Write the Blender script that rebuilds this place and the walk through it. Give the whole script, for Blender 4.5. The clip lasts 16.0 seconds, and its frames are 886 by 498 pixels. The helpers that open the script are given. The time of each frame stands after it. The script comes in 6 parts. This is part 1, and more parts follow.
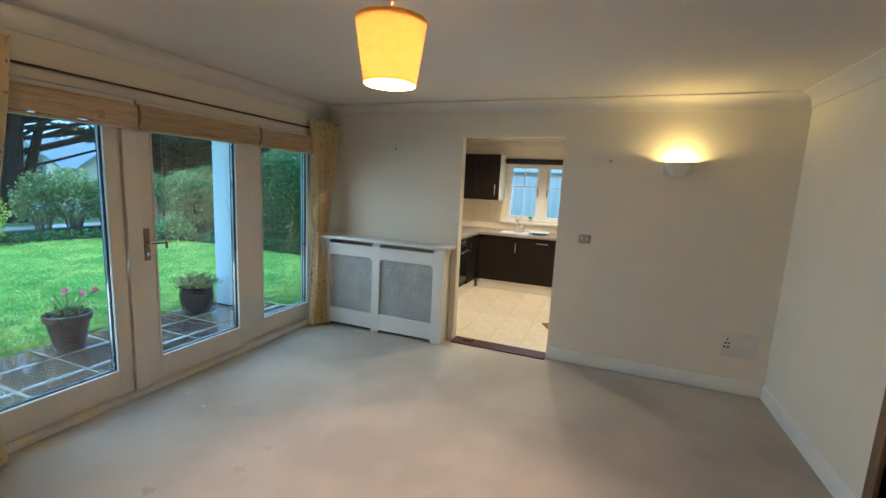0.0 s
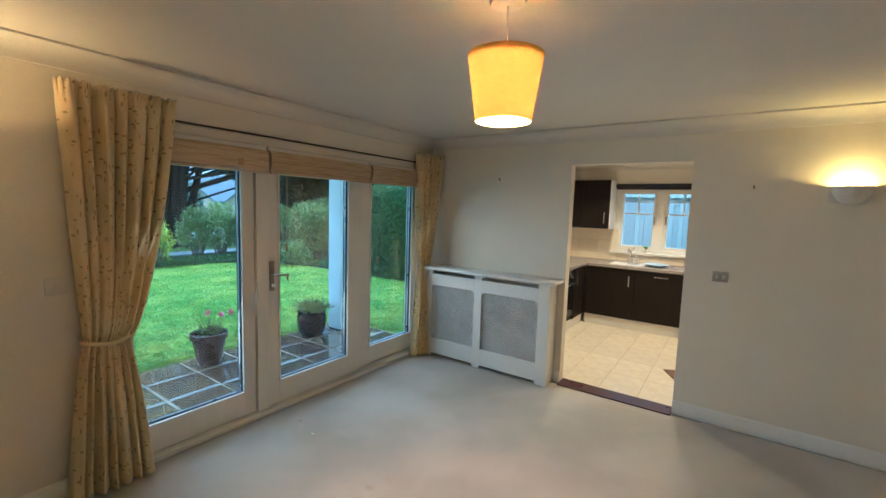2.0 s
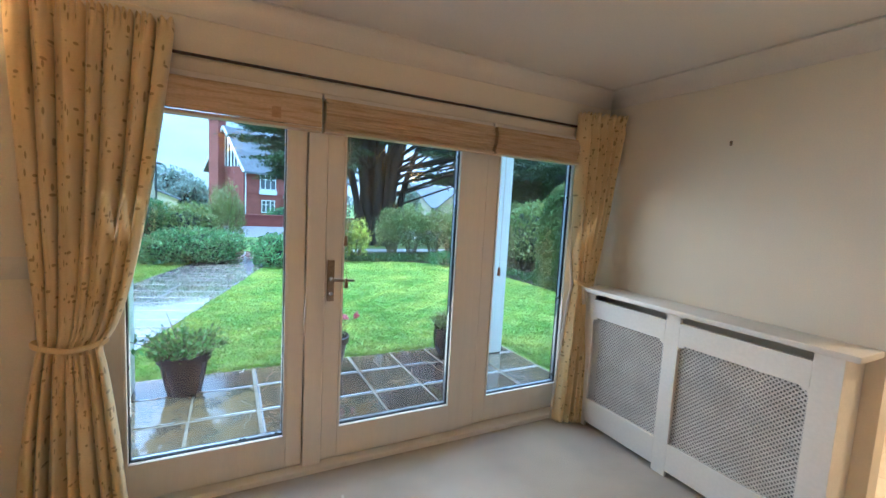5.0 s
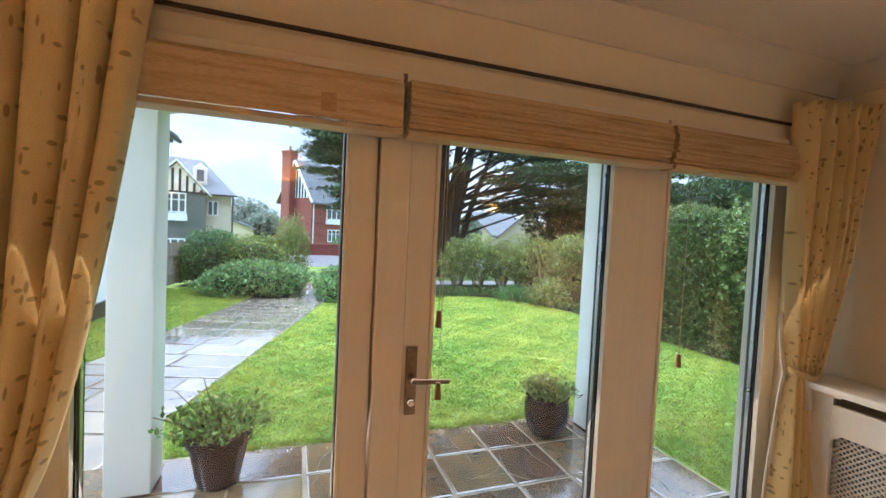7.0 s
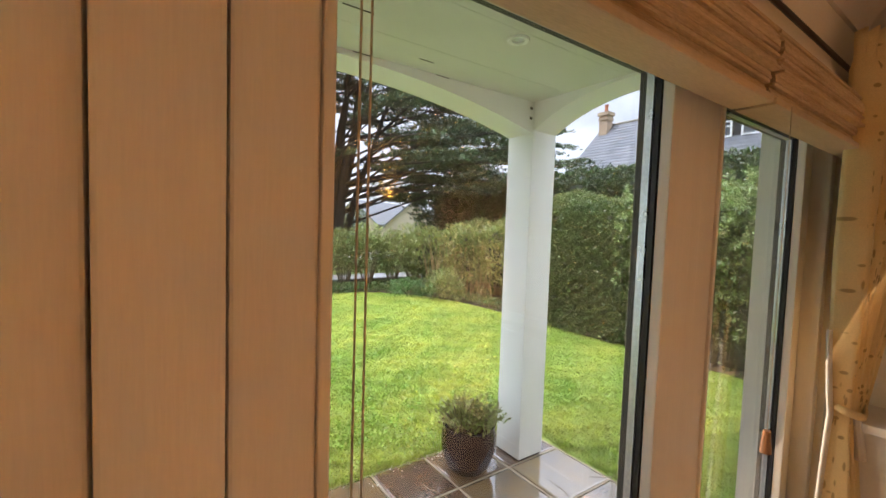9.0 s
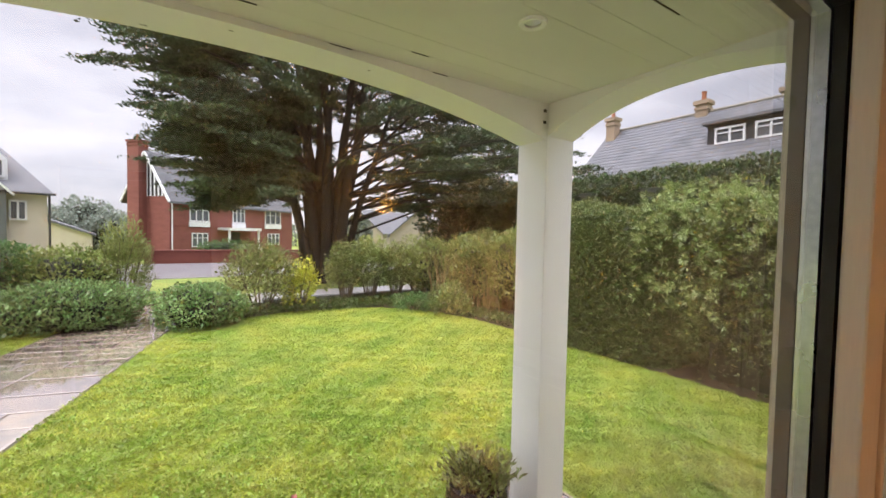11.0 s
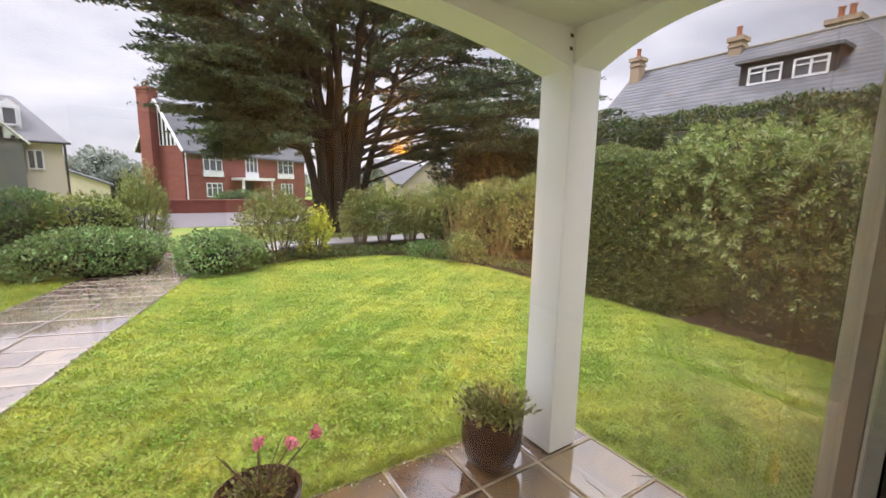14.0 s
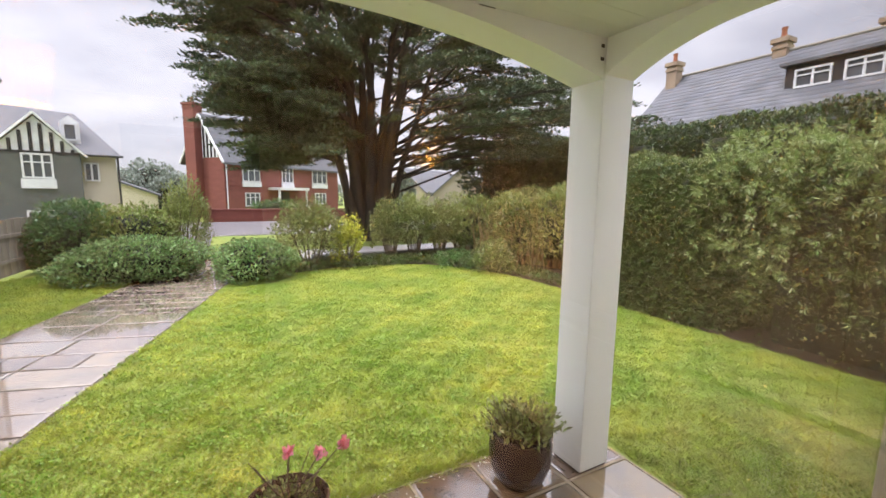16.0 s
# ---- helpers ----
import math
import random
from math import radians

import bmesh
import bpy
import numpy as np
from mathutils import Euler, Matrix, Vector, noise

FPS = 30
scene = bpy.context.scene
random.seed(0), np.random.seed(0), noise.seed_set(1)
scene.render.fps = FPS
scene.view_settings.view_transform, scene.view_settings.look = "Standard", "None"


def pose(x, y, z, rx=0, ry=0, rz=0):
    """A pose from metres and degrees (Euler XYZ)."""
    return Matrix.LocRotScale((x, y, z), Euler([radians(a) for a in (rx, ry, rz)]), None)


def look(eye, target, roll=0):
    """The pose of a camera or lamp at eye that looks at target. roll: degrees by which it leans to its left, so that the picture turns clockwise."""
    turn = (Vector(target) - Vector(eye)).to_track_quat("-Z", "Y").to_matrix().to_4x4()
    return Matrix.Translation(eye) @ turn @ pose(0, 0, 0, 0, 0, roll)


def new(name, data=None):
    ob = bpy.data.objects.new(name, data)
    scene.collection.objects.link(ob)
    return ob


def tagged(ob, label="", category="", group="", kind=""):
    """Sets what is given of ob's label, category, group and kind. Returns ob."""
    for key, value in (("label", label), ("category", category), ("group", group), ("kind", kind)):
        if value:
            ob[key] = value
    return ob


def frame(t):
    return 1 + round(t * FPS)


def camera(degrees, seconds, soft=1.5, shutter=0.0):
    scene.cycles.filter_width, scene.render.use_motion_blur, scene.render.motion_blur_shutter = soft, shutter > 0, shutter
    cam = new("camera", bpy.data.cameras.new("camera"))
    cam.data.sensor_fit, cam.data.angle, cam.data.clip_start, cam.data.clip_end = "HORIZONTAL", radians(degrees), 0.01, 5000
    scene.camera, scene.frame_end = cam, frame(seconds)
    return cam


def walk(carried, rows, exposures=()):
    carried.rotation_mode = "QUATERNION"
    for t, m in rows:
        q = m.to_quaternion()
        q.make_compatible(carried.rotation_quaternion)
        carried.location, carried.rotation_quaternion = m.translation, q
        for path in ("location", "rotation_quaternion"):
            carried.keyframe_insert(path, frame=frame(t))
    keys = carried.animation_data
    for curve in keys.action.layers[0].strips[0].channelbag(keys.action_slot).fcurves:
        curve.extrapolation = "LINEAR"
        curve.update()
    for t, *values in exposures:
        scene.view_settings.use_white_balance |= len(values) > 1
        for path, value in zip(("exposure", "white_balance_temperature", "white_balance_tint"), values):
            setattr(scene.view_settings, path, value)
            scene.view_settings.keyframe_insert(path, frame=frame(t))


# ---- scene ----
cam = camera(93.7, 16.0)
PATH = [
    (0, (2.938, -3.858, 1.55), (2.223, -2.014, 1.253), 2.8),
    (0.5, (2.904, -3.891, 1.564), (2.05, -2.102, 1.301), 2.7),
    (1, (2.906, -3.906, 1.575), (1.954, -2.16, 1.357), 2.3),
    (1.5, (2.865, -3.899, 1.596), (1.83, -2.198, 1.413), 2.1),
    (2, (2.831, -3.764, 1.609), (1.693, -2.131, 1.412), 1.8),
    (2.5, (2.811, -3.556, 1.575), (1.566, -2.005, 1.365), 1.9),
    (3, (2.688, -3.382, 1.518), (1.341, -1.922, 1.288), 2.2),
    (3.5, (2.564, -3.116, 1.507), (1.097, -1.781, 1.245), 1.9),
    (4, (2.489, -2.841, 1.476), (0.912, -1.638, 1.223), 2.3),
    (4.5, (2.416, -2.609, 1.467), (0.74, -1.543, 1.24), 2.6),
    (5, (2.227, -2.436, 1.472), (0.459, -1.52, 1.278), 3.1),
    (7.3, (1.137, -2.296, 1.54), (-0.753, -1.645, 1.466), 2.7),
    (7.7, (0.945, -2.266, 1.529), (-0.901, -1.502, 1.449), 2.2),
    (8.1, (0.773, -2.193, 1.542), (-1.009, -1.289, 1.453), 1.7),
    (8.5, (0.631, -2.107, 1.536), (-1.083, -1.082, 1.439), 1.7),
    (9, (0.427, -2.038, 1.546), (-1.211, -0.895, 1.438), 1.9),
    (11.3, (0.068, -1.759, 1.642), (-1.595, -0.649, 1.585), 1.1),
    (11.5, (0.052, -1.756, 1.643), (-1.614, -0.65, 1.598), 1.2),
    (12, (0.052, -1.788, 1.636), (-1.614, -0.682, 1.598), 1.6),
    (12.5, (0.055, -1.804, 1.623), (-1.613, -0.701, 1.565), 1.8),
    (13, (0.03, -1.775, 1.616), (-1.64, -0.68, 1.502), 1.8),
    (13.5, (0.037, -1.769, 1.59), (-1.634, -0.689, 1.386), 1.5),
    (14, (0.035, -1.758, 1.562), (-1.635, -0.701, 1.256), 1.1),
    (14.5, (0.039, -1.767, 1.541), (-1.631, -0.733, 1.167), 0.9),
    (15, (0.041, -1.764, 1.539), (-1.643, -0.757, 1.154), 0.8),
    (15.5, (0.034, -1.753, 1.559), (-1.678, -0.776, 1.219), 0.7),
    (16, (0.038, -1.747, 1.587), (-1.709, -0.812, 1.318), 0.8),
]
EXPOSURES = [(0, 1.66, 3640, -9), (1.5, 1.64, 3640, -9), (2.5, 1.70, 3630, -9), (3.5, 1.95, 3620, -7), (4.5, 2.08, 3780, -4), (5.2, 2.03, 4080, 1), (7.3, 1.85, 5250, 9), (7.9, 1.78, 5550, 12), (9.2, 1.78, 6050, 18), (11.3, 1.51, 6600, 24), (16, 1.49, 6500, 24)]
walk(cam, [(t, look(e, g, r)) for t, e, g, r in PATH], EXPOSURES)

# ---- world and sun: a grey, wet, overcast day ----
world = bpy.data.worlds.new("overcast")
scene.world = world
world.use_nodes = True
wn, wl = world.node_tree.nodes, world.node_tree.links
wn.clear()
w_out = wn.new("ShaderNodeOutputWorld")
w_bg = wn.new("ShaderNodeBackground")
w_sky = wn.new("ShaderNodeTexSky")
w_sky.sky_type = "NISHITA"
w_sky.sun_disc = False
w_sky.sun_elevation, w_sky.sun_rotation = radians(48), radians(200)
w_co = wn.new("ShaderNodeTexCoord")
w_sep = wn.new("ShaderNodeSeparateXYZ")
w_map = wn.new("ShaderNodeMapping")
w_map.inputs["Scale"].default_value = (1.0, 1.0, 3.2)
w_no = wn.new("ShaderNodeTexNoise")
w_no.inputs["Scale"].default_value, w_no.inputs["Detail"].default_value = 1.8, 6
w_no.inputs["Roughness"].default_value = 0.55
w_ra = wn.new("ShaderNodeValToRGB")
w_ra.color_ramp.elements[0].position, w_ra.color_ramp.elements[0].color = 0.40, (3.0, 3.2, 3.6, 1)
w_ra.color_ramp.elements[1].position, w_ra.color_ramp.elements[1].color = 0.62, (5.4, 5.55, 5.8, 1)
w_lift = wn.new("ShaderNodeMapRange")      # an overcast sky is brighter overhead than at the horizon
w_lift.inputs["From Min"].default_value, w_lift.inputs["From Max"].default_value = 0.35, 1.0
w_lift.inputs["To Min"].default_value, w_lift.inputs["To Max"].default_value = 1.0, 7.0
w_mul = wn.new("ShaderNodeVectorMath")
w_mul.operation = "SCALE"
w_mix = wn.new("ShaderNodeMixRGB")
w_mix.inputs["Fac"].default_value = 0.9
wl.new(w_co.outputs["Generated"], w_map.inputs["Vector"])
wl.new(w_map.outputs[0], w_no.inputs["Vector"])
wl.new(w_co.outputs["Generated"], w_sep.inputs[0])
wl.new(w_sep.outputs["Z"], w_lift.inputs["Value"])
wl.new(w_no.outputs[0], w_ra.inputs[0])
wl.new(w_ra.outputs[0], w_mul.inputs[0])
wl.new(w_lift.outputs[0], w_mul.inputs["Scale"])
wl.new(w_sky.outputs[0], w_mix.inputs[1])
wl.new(w_mul.outputs[0], w_mix.inputs[2])
wl.new(w_mix.outputs[0], w_bg.inputs["Color"])
w_bg.inputs["Strength"].default_value = 0.075
wl.new(w_bg.outputs[0], w_out.inputs[0])

sun_data = bpy.data.lights.new("sun", "SUN")
sun_data.energy, sun_data.angle, sun_data.color = 1.1, radians(20), (1.0, 0.97, 0.92)
sun = new("sun", sun_data)
sun.matrix_basis = look((-4, -9, 14), (-4, 0, 0))


def point_lamp(name, place, watts, colour, radius=0.03):
    d = bpy.data.lights.new(name, "POINT")
    d.energy, d.color, d.shadow_soft_size = watts, colour, radius
    o = new(name, d)
    o.location = place
    return o


WARM = (1.0, 0.66, 0.30)
point_lamp("pendant_bulb_light", (2.14, -2.43, 2.03), 172, (1.0, 0.45, 0.21), 0.038)
point_lamp("sconce_light", (3.44, -0.065, 1.80), 8.5, (1.0, 0.45, 0.06), 0.02)
point_lamp("sconce_light", (0.095, -3.80, 1.80), 32, (1.0, 0.44, 0.10), 0.02)
# added lamp: an invented, unseen sconce that brightens the east wall
point_lamp("sconce_light", (4.175, -3.80, 1.80), 40, (1.0, 0.44, 0.10), 0.02)
# added warm area lamp inside the patio doors, standing in for the sky's light
dl_data = bpy.data.lights.new("daylight_fill", "AREA")
dl_data.shape, dl_data.size, dl_data.size_y = "RECTANGLE", 2.70, 1.40
dl_data.energy, dl_data.color, dl_data.spread = 7.2, (1.0, 0.72, 0.48), radians(125)
daylight_fill = new("daylight_fill", dl_data)
daylight_fill.matrix_basis = look((0.018, -1.54, 1.02), (1.518, -1.54, 0.50))
for kx, ky in ((1.47, 1.9), (2.35, 1.9), (1.47, 0.85), (2.35, 0.85)):
    sd = bpy.data.lights.new("kitchen_spot", "SPOT")
    sd.energy, sd.color, sd.spot_size, sd.spot_blend, sd.shadow_soft_size = 25, (1.0, 0.53, 0.20), radians(125), 0.6, 0.03
    so = new("kitchen_spot", sd)
    so.matrix_basis = look((kx, ky, 2.315), (kx, ky, 0))


# ---- materials ----
def mat(name, c1, c2=None, scale=3.0, rough=0.6, bump=0.1, bscale=120.0, metal=0.0, stretch=(1, 1, 1), rnd=0.0, grain=0.12, rvar=0.1, dist=0.004, island=False, trans=0.0, lo=0.35, hi=0.65, sheen=0.0, wet=0.0):
    """Two scales of variation: broad stains between c1 and c2, and fine grain in colour, gloss and relief."""
    m = bpy.data.materials.new(name)
    m.use_nodes = True
    n, l = m.node_tree.nodes, m.node_tree.links
    b = n["Principled BSDF"]
    c2 = c2 or tuple(v * 0.82 for v in c1)
    co = n.new("ShaderNodeTexCoord")
    mp = n.new("ShaderNodeMapping")
    mp.inputs["Scale"].default_value = stretch
    l.new(co.outputs["Object"], mp.inputs[0])
    n1 = n.new("ShaderNodeTexNoise")
    n1.inputs["Scale"].default_value, n1.inputs["Detail"].default_value = scale, 5
    n2 = n.new("ShaderNodeTexNoise")
    n2.inputs["Scale"].default_value, n2.inputs["Detail"].default_value = bscale, 4
    l.new(mp.outputs[0], n1.inputs["Vector"])
    l.new(mp.outputs[0], n2.inputs["Vector"])
    r1 = n.new("ShaderNodeMapRange")
    r1.inputs["From Min"].default_value, r1.inputs["From Max"].default_value = lo, hi
    l.new(n1.outputs[0], r1.inputs[0])
    mx = n.new("ShaderNodeMixRGB")
    mx.inputs[1].default_value, mx.inputs[2].default_value = (*c1, 1), (*c2, 1)
    l.new(r1.outputs[0], mx.inputs[0])
    g = n.new("ShaderNodeMapRange")
    g.inputs["To Min"].default_value, g.inputs["To Max"].default_value = 1 - grain, 1 + grain
    g.inputs["From Min"].default_value, g.inputs["From Max"].default_value = 0.3, 0.7
    l.new(n2.outputs[0], g.inputs[0])
    sc = n.new("ShaderNodeVectorMath")
    sc.operation = "SCALE"
    l.new(mx.outputs[0], sc.inputs[0])
    l.new(g.outputs[0], sc.inputs["Scale"])
    last = sc.outputs[0]
    if rnd:
        hs = n.new("ShaderNodeHueSaturation")
        if island:
            oi = n.new("ShaderNodeNewGeometry").outputs["Random Per Island"]
        else:
            oi = n.new("ShaderNodeObjectInfo").outputs["Random"]
        rr = n.new("ShaderNodeMapRange")
        rr.inputs["To Min"].default_value, rr.inputs["To Max"].default_value = 1 - rnd, 1 + rnd
        l.new(oi, rr.inputs[0])
        l.new(rr.outputs[0], hs.inputs["Value"])
        hr = n.new("ShaderNodeMapRange")
        hr.inputs["To Min"].default_value, hr.inputs["To Max"].default_value = 0.5 - rnd * 0.06, 0.5 + rnd * 0.06
        l.new(oi, hr.inputs[0])
        l.new(hr.outputs[0], hs.inputs["Hue"])
        l.new(last, hs.inputs["Color"])
        last = hs.outputs[0]
    l.new(last, b.inputs["Base Color"])
    ro = n.new("ShaderNodeMapRange")
    ro.inputs["To Min"].default_value, ro.inputs["To Max"].default_value = max(0.02, rough - rvar), min(1, rough + rvar)
    l.new(n1.outputs[0], ro.inputs[0])
    l.new(ro.outputs[0], b.inputs["Roughness"])
    b.inputs["Metallic"].default_value = metal
    if wet:
        b.inputs["Specular IOR Level"].default_value = 0.5 + 0.5 * wet
        b.inputs["Coat Weight"].default_value = wet
        b.inputs["Coat Roughness"].default_value = 0.03
    if sheen:
        b.inputs["Sheen Weight"].default_value = sheen
    if bump:
        bp = n.new("ShaderNodeBump")
        bp.inputs["Strength"].default_value, bp.inputs["Distance"].default_value = bump, dist
        l.new(n2.outputs[0], bp.inputs["Height"])
        l.new(bp.outputs[0], b.inputs["Normal"])
    if trans:
        tr = n.new("ShaderNodeBsdfTranslucent")
        l.new(last, tr.inputs[0])
        ms = n.new("ShaderNodeMixShader")
        ms.inputs[0].default_value = trans
        l.new(b.outputs[0], ms.inputs[1])
        l.new(tr.outputs[0], ms.inputs[2])
        l.new(ms.outputs[0], n["Material Output"].inputs[0])
    return m


def glow(name, colour, strength):
    m = bpy.data.materials.new(name)
    m.use_nodes = True
    n, l = m.node_tree.nodes, m.node_tree.links
    n.remove(n["Principled BSDF"])
    e = n.new("ShaderNodeEmission")
    e.inputs[0].default_value, e.inputs[1].default_value = (*colour, 1), strength
    l.new(e.outputs[0], n["Material Output"].inputs[0])
    return m


def glass(name, tint=(0.97, 0.985, 0.975), ior=1.5):
    m = bpy.data.materials.new(name)
    m.use_nodes = True
    n, l = m.node_tree.nodes, m.node_tree.links
    n.remove(n["Principled BSDF"])
    w = n.new("ShaderNodeLayerWeight")
    w.inputs[0].default_value = 0.5
    p = n.new("ShaderNodeMath")
    p.operation, p.inputs[1].default_value = "POWER", 5.0
    l.new(w.outputs["Facing"], p.inputs[0])
    f = n.new("ShaderNodeMath")
    f.operation, f.inputs[1].default_value, f.inputs[2].default_value = "MULTIPLY_ADD", 0.94, 0.055
    l.new(p.outputs[0], f.inputs[0])
    t = n.new("ShaderNodeBsdfTransparent")
    t.inputs[0].default_value = (*tint, 1)
    g = n.new("ShaderNodeBsdfGlossy")
    g.inputs["Roughness"].default_value = 0.0
    x = n.new("ShaderNodeMixShader")
    l.new(f.outputs[0], x.inputs[0])
    l.new(t.outputs[0], x.inputs[1])
    l.new(g.outputs[0], x.inputs[2])
    l.new(x.outputs[0], n["Material Output"].inputs[0])
    return m


M_WALL = mat("wall_paint", (0.79, 0.73, 0.60), (0.75, 0.69, 0.56), 1.2, 0.75, 0.08, 160, grain=0.03)
M_CEIL = mat("ceiling_paint", (0.72, 0.68, 0.61), (0.68, 0.64, 0.57), 1.0, 0.85, 0.06, 120, grain=0.03)
M_WHITE = mat("white_gloss_paint", (0.80, 0.78, 0.73), (0.75, 0.72, 0.66), 2.0, 0.38, 0.05, 60, grain=0.03)
M_FRAME = mat("cream_painted_timber", (0.79, 0.745, 0.66), (0.765, 0.715, 0.63), 2.0, 0.42, 0.05, 40, stretch=(9, 9, 0.6), grain=0.025)
M_CARPET = mat("beige_carpet", (0.49, 0.435, 0.355), (0.385, 0.34, 0.27), 1.3, 0.95, 0.6, 420, grain=0.22, dist=0.006, sheen=0.3, lo=0.40, hi=0.60)
M_STAIN = mat("carpet_mark", (0.40, 0.35, 0.27), (0.44, 0.38, 0.30), 8, 0.95, 0.4, 300, grain=0.2)
M_GLASS = glass("window_glass")
M_GASKET = mat("black_rubber_gasket", (0.015, 0.015, 0.015), None, 8, 0.5, 0.02)
M_SPACER = mat("aluminium_spacer", (0.62, 0.63, 0.65), None, 8, 0.3, 0.02, metal=0.9)
M_BRONZE = mat("worn_bronze_metal", (0.20, 0.16, 0.12), (0.30, 0.24, 0.17), 18, 0.36, 0.05, 90, metal=0.9)
M_CHROME = mat("brushed_steel", (0.62, 0.61, 0.60), None, 20, 0.25, 0.02, 200, metal=1.0)
M_BLIND = mat("woven_natural_blind", (0.60, 0.46, 0.28), (0.42, 0.28, 0.14), 4.5, 0.7, 0.3, 60, stretch=(8, 1, 14), grain=0.18, rnd=0.08, lo=0.45, hi=0.75)
M_BATTEN = mat("pale_wood_batten", (0.60, 0.47, 0.30), (0.52, 0.40, 0.25), 3, 0.55, 0.1, 60, stretch=(8, 1, 8), grain=0.08)
M_KNOT = mat("blind_knot", (0.42, 0.28, 0.15), (0.48, 0.34, 0.19), 12, 0.7, 0.1)
M_RAIL = mat("dark_curtain_track", (0.03, 0.02, 0.015), None, 8, 0.4, 0.02)
M_CORD = mat("cord", (0.55, 0.45, 0.32), None, 30, 0.8, 0.1)
M_TOGGLE = mat("wooden_toggle", (0.34, 0.17, 0.07), (0.25, 0.12, 0.05), 20, 0.45, 0.05, stretch=(8, 8, 1))
M_OAK = mat("brown_wood_door", (0.22, 0.13, 0.07), (0.15, 0.085, 0.045), 3, 0.45, 0.15, 50, stretch=(8, 8, 0.7), grain=0.15)
M_PLUM = mat("dark_plum_threshold", (0.075, 0.028, 0.030), (0.05, 0.02, 0.022), 6, 0.3, 0.03)
M_PLASTIC = mat("white_plastic", (0.76, 0.73, 0.66), None, 4, 0.35, 0.01, grain=0.02)
M_PLATE = mat("grey_switch_plate", (0.50, 0.46, 0.38), None, 4, 0.3, 0.01, metal=0.35, grain=0.02)
M_BLACK = mat("black_hole", (0.01, 0.01, 0.01), None, 8, 0.6, 0)
M_GRILLE = mat("white_lattice", (0.72, 0.71, 0.68), None, 8, 0.5, 0.02)
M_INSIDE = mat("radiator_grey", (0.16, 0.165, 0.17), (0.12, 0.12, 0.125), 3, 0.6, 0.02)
M_PLASTER = mat("sconce_plaster", (0.78, 0.74, 0.66), None, 6, 0.8, 0.08, 90, grain=0.04)
M_SHADE = mat("amber_lampshade_fabric", (0.90, 0.63, 0.03), (0.86, 0.60, 0.026), 6, 0.9, 0.25, 500, grain=0.08, trans=0.19)
M_BULB = glow("bulb", (1.0, 0.80, 0.5), 30)
M_DOWN = glow("downlight_glow", (1.0, 0.88, 0.7), 14)
M_CAB = mat("black_brown_cabinet", (0.009, 0.0065, 0.0055), (0.013, 0.009, 0.007), 3, 0.48, 0.06, 40, stretch=(10, 10, 0.8), grain=0.25)
M_CAB.node_tree.nodes["Principled BSDF"].inputs["Specular IOR Level"].default_value = 0.2
M_TOP = mat("speckled_grey_worktop", (0.34, 0.30, 0.27), (0.20, 0.17, 0.15), 60, 0.28, 0.02, 220, grain=0.3)
M_KWALL = mat("cream_kitchen_wall", (0.82, 0.76, 0.64), (0.78, 0.72, 0.60), 2, 0.6, 0.04, 100, grain=0.03)
M_SPLASH = mat("cream_gloss_wall_tile", (0.80, 0.71, 0.54), (0.76, 0.67, 0.50), 2, 0.15, 0.02, 30, rnd=0.03, grain=0.02)
M_KTILE = mat("cream_floor_tile", (0.74, 0.66, 0.50), (0.66, 0.57, 0.42), 4, 0.32, 0.05, 60, rnd=0.05, grain=0.06)
M_GROUT = mat("grout", (0.50, 0.43, 0.32), None, 20, 0.9, 0.1)
M_NAVY = mat("dark_navy_blind", (0.02, 0.022, 0.035), None, 8, 0.7, 0.1)
M_BLUE = mat("pale_blue_plastic", (0.50, 0.64, 0.74), None, 4, 0.35, 0.01)
M_GREENLEAF = mat("potted_leaf", (0.10, 0.24, 0.03), (0.18, 0.32, 0.05), 10, 0.45, 0.1, rnd=0.2, island=True)


def curtain_material():
    """Gold cloth with a scattered sprig of brown leaves."""
    m = mat("gold_sprig_curtain", (0.80, 0.66, 0.34), (0.74, 0.57, 0.26), 3, 0.8, 0.35, 350, grain=0.08, trans=0.18, sheen=0.3)
    n, l = m.node_tree.nodes, m.node_tree.links
    b = n["Principled BSDF"]
    src = b.inputs["Base Color"].links[0].from_socket
    uv = n.new("ShaderNodeTexCoord")
    stain = None
    for k, (sx, sy, turn) in enumerate(((30, 13, 0.8), (13, 30, 0.7))):
        mp = n.new("ShaderNodeMapping")
        mp.inputs["Scale"].default_value = (sx, sy, 1)
        mp.inputs["Rotation"].default_value = (0, 0, turn)
        mp.inputs["Location"].default_value = (k * 3.3, k * 1.7, 0)
        l.new(uv.outputs["UV"], mp.inputs[0])
        v = n.new("ShaderNodeTexVoronoi")
        v.inputs["Scale"].default_value = 1.0
        l.new(mp.outputs[0], v.inputs["Vector"])
        c = n.new("ShaderNodeMapRange")
        c.inputs["From Min"].default_value, c.inputs["From Max"].default_value = 0.22, 0.15
        l.new(v.outputs["Distance"], c.inputs[0])
        if stain is None:
            stain = c.outputs[0]
        else:
            a = n.new("ShaderNodeMath")
            a.operation = "MAXIMUM"
            l.new(stain, a.inputs[0])
            l.new(c.outputs[0], a.inputs[1])
            stain = a.outputs[0]
    q = n.new("ShaderNodeMath")
    q.operation = "MULTIPLY"
    q.inputs[1].default_value = 0.75
    l.new(stain, q.inputs[0])
    x = n.new("ShaderNodeMixRGB")
    x.inputs[2].default_value = (0.19, 0.11, 0.03, 1)
    l.new(q.outputs[0], x.inputs[0])
    l.new(src, x.inputs[1])
    l.new(x.outputs[0], b.inputs["Base Color"])
    return m


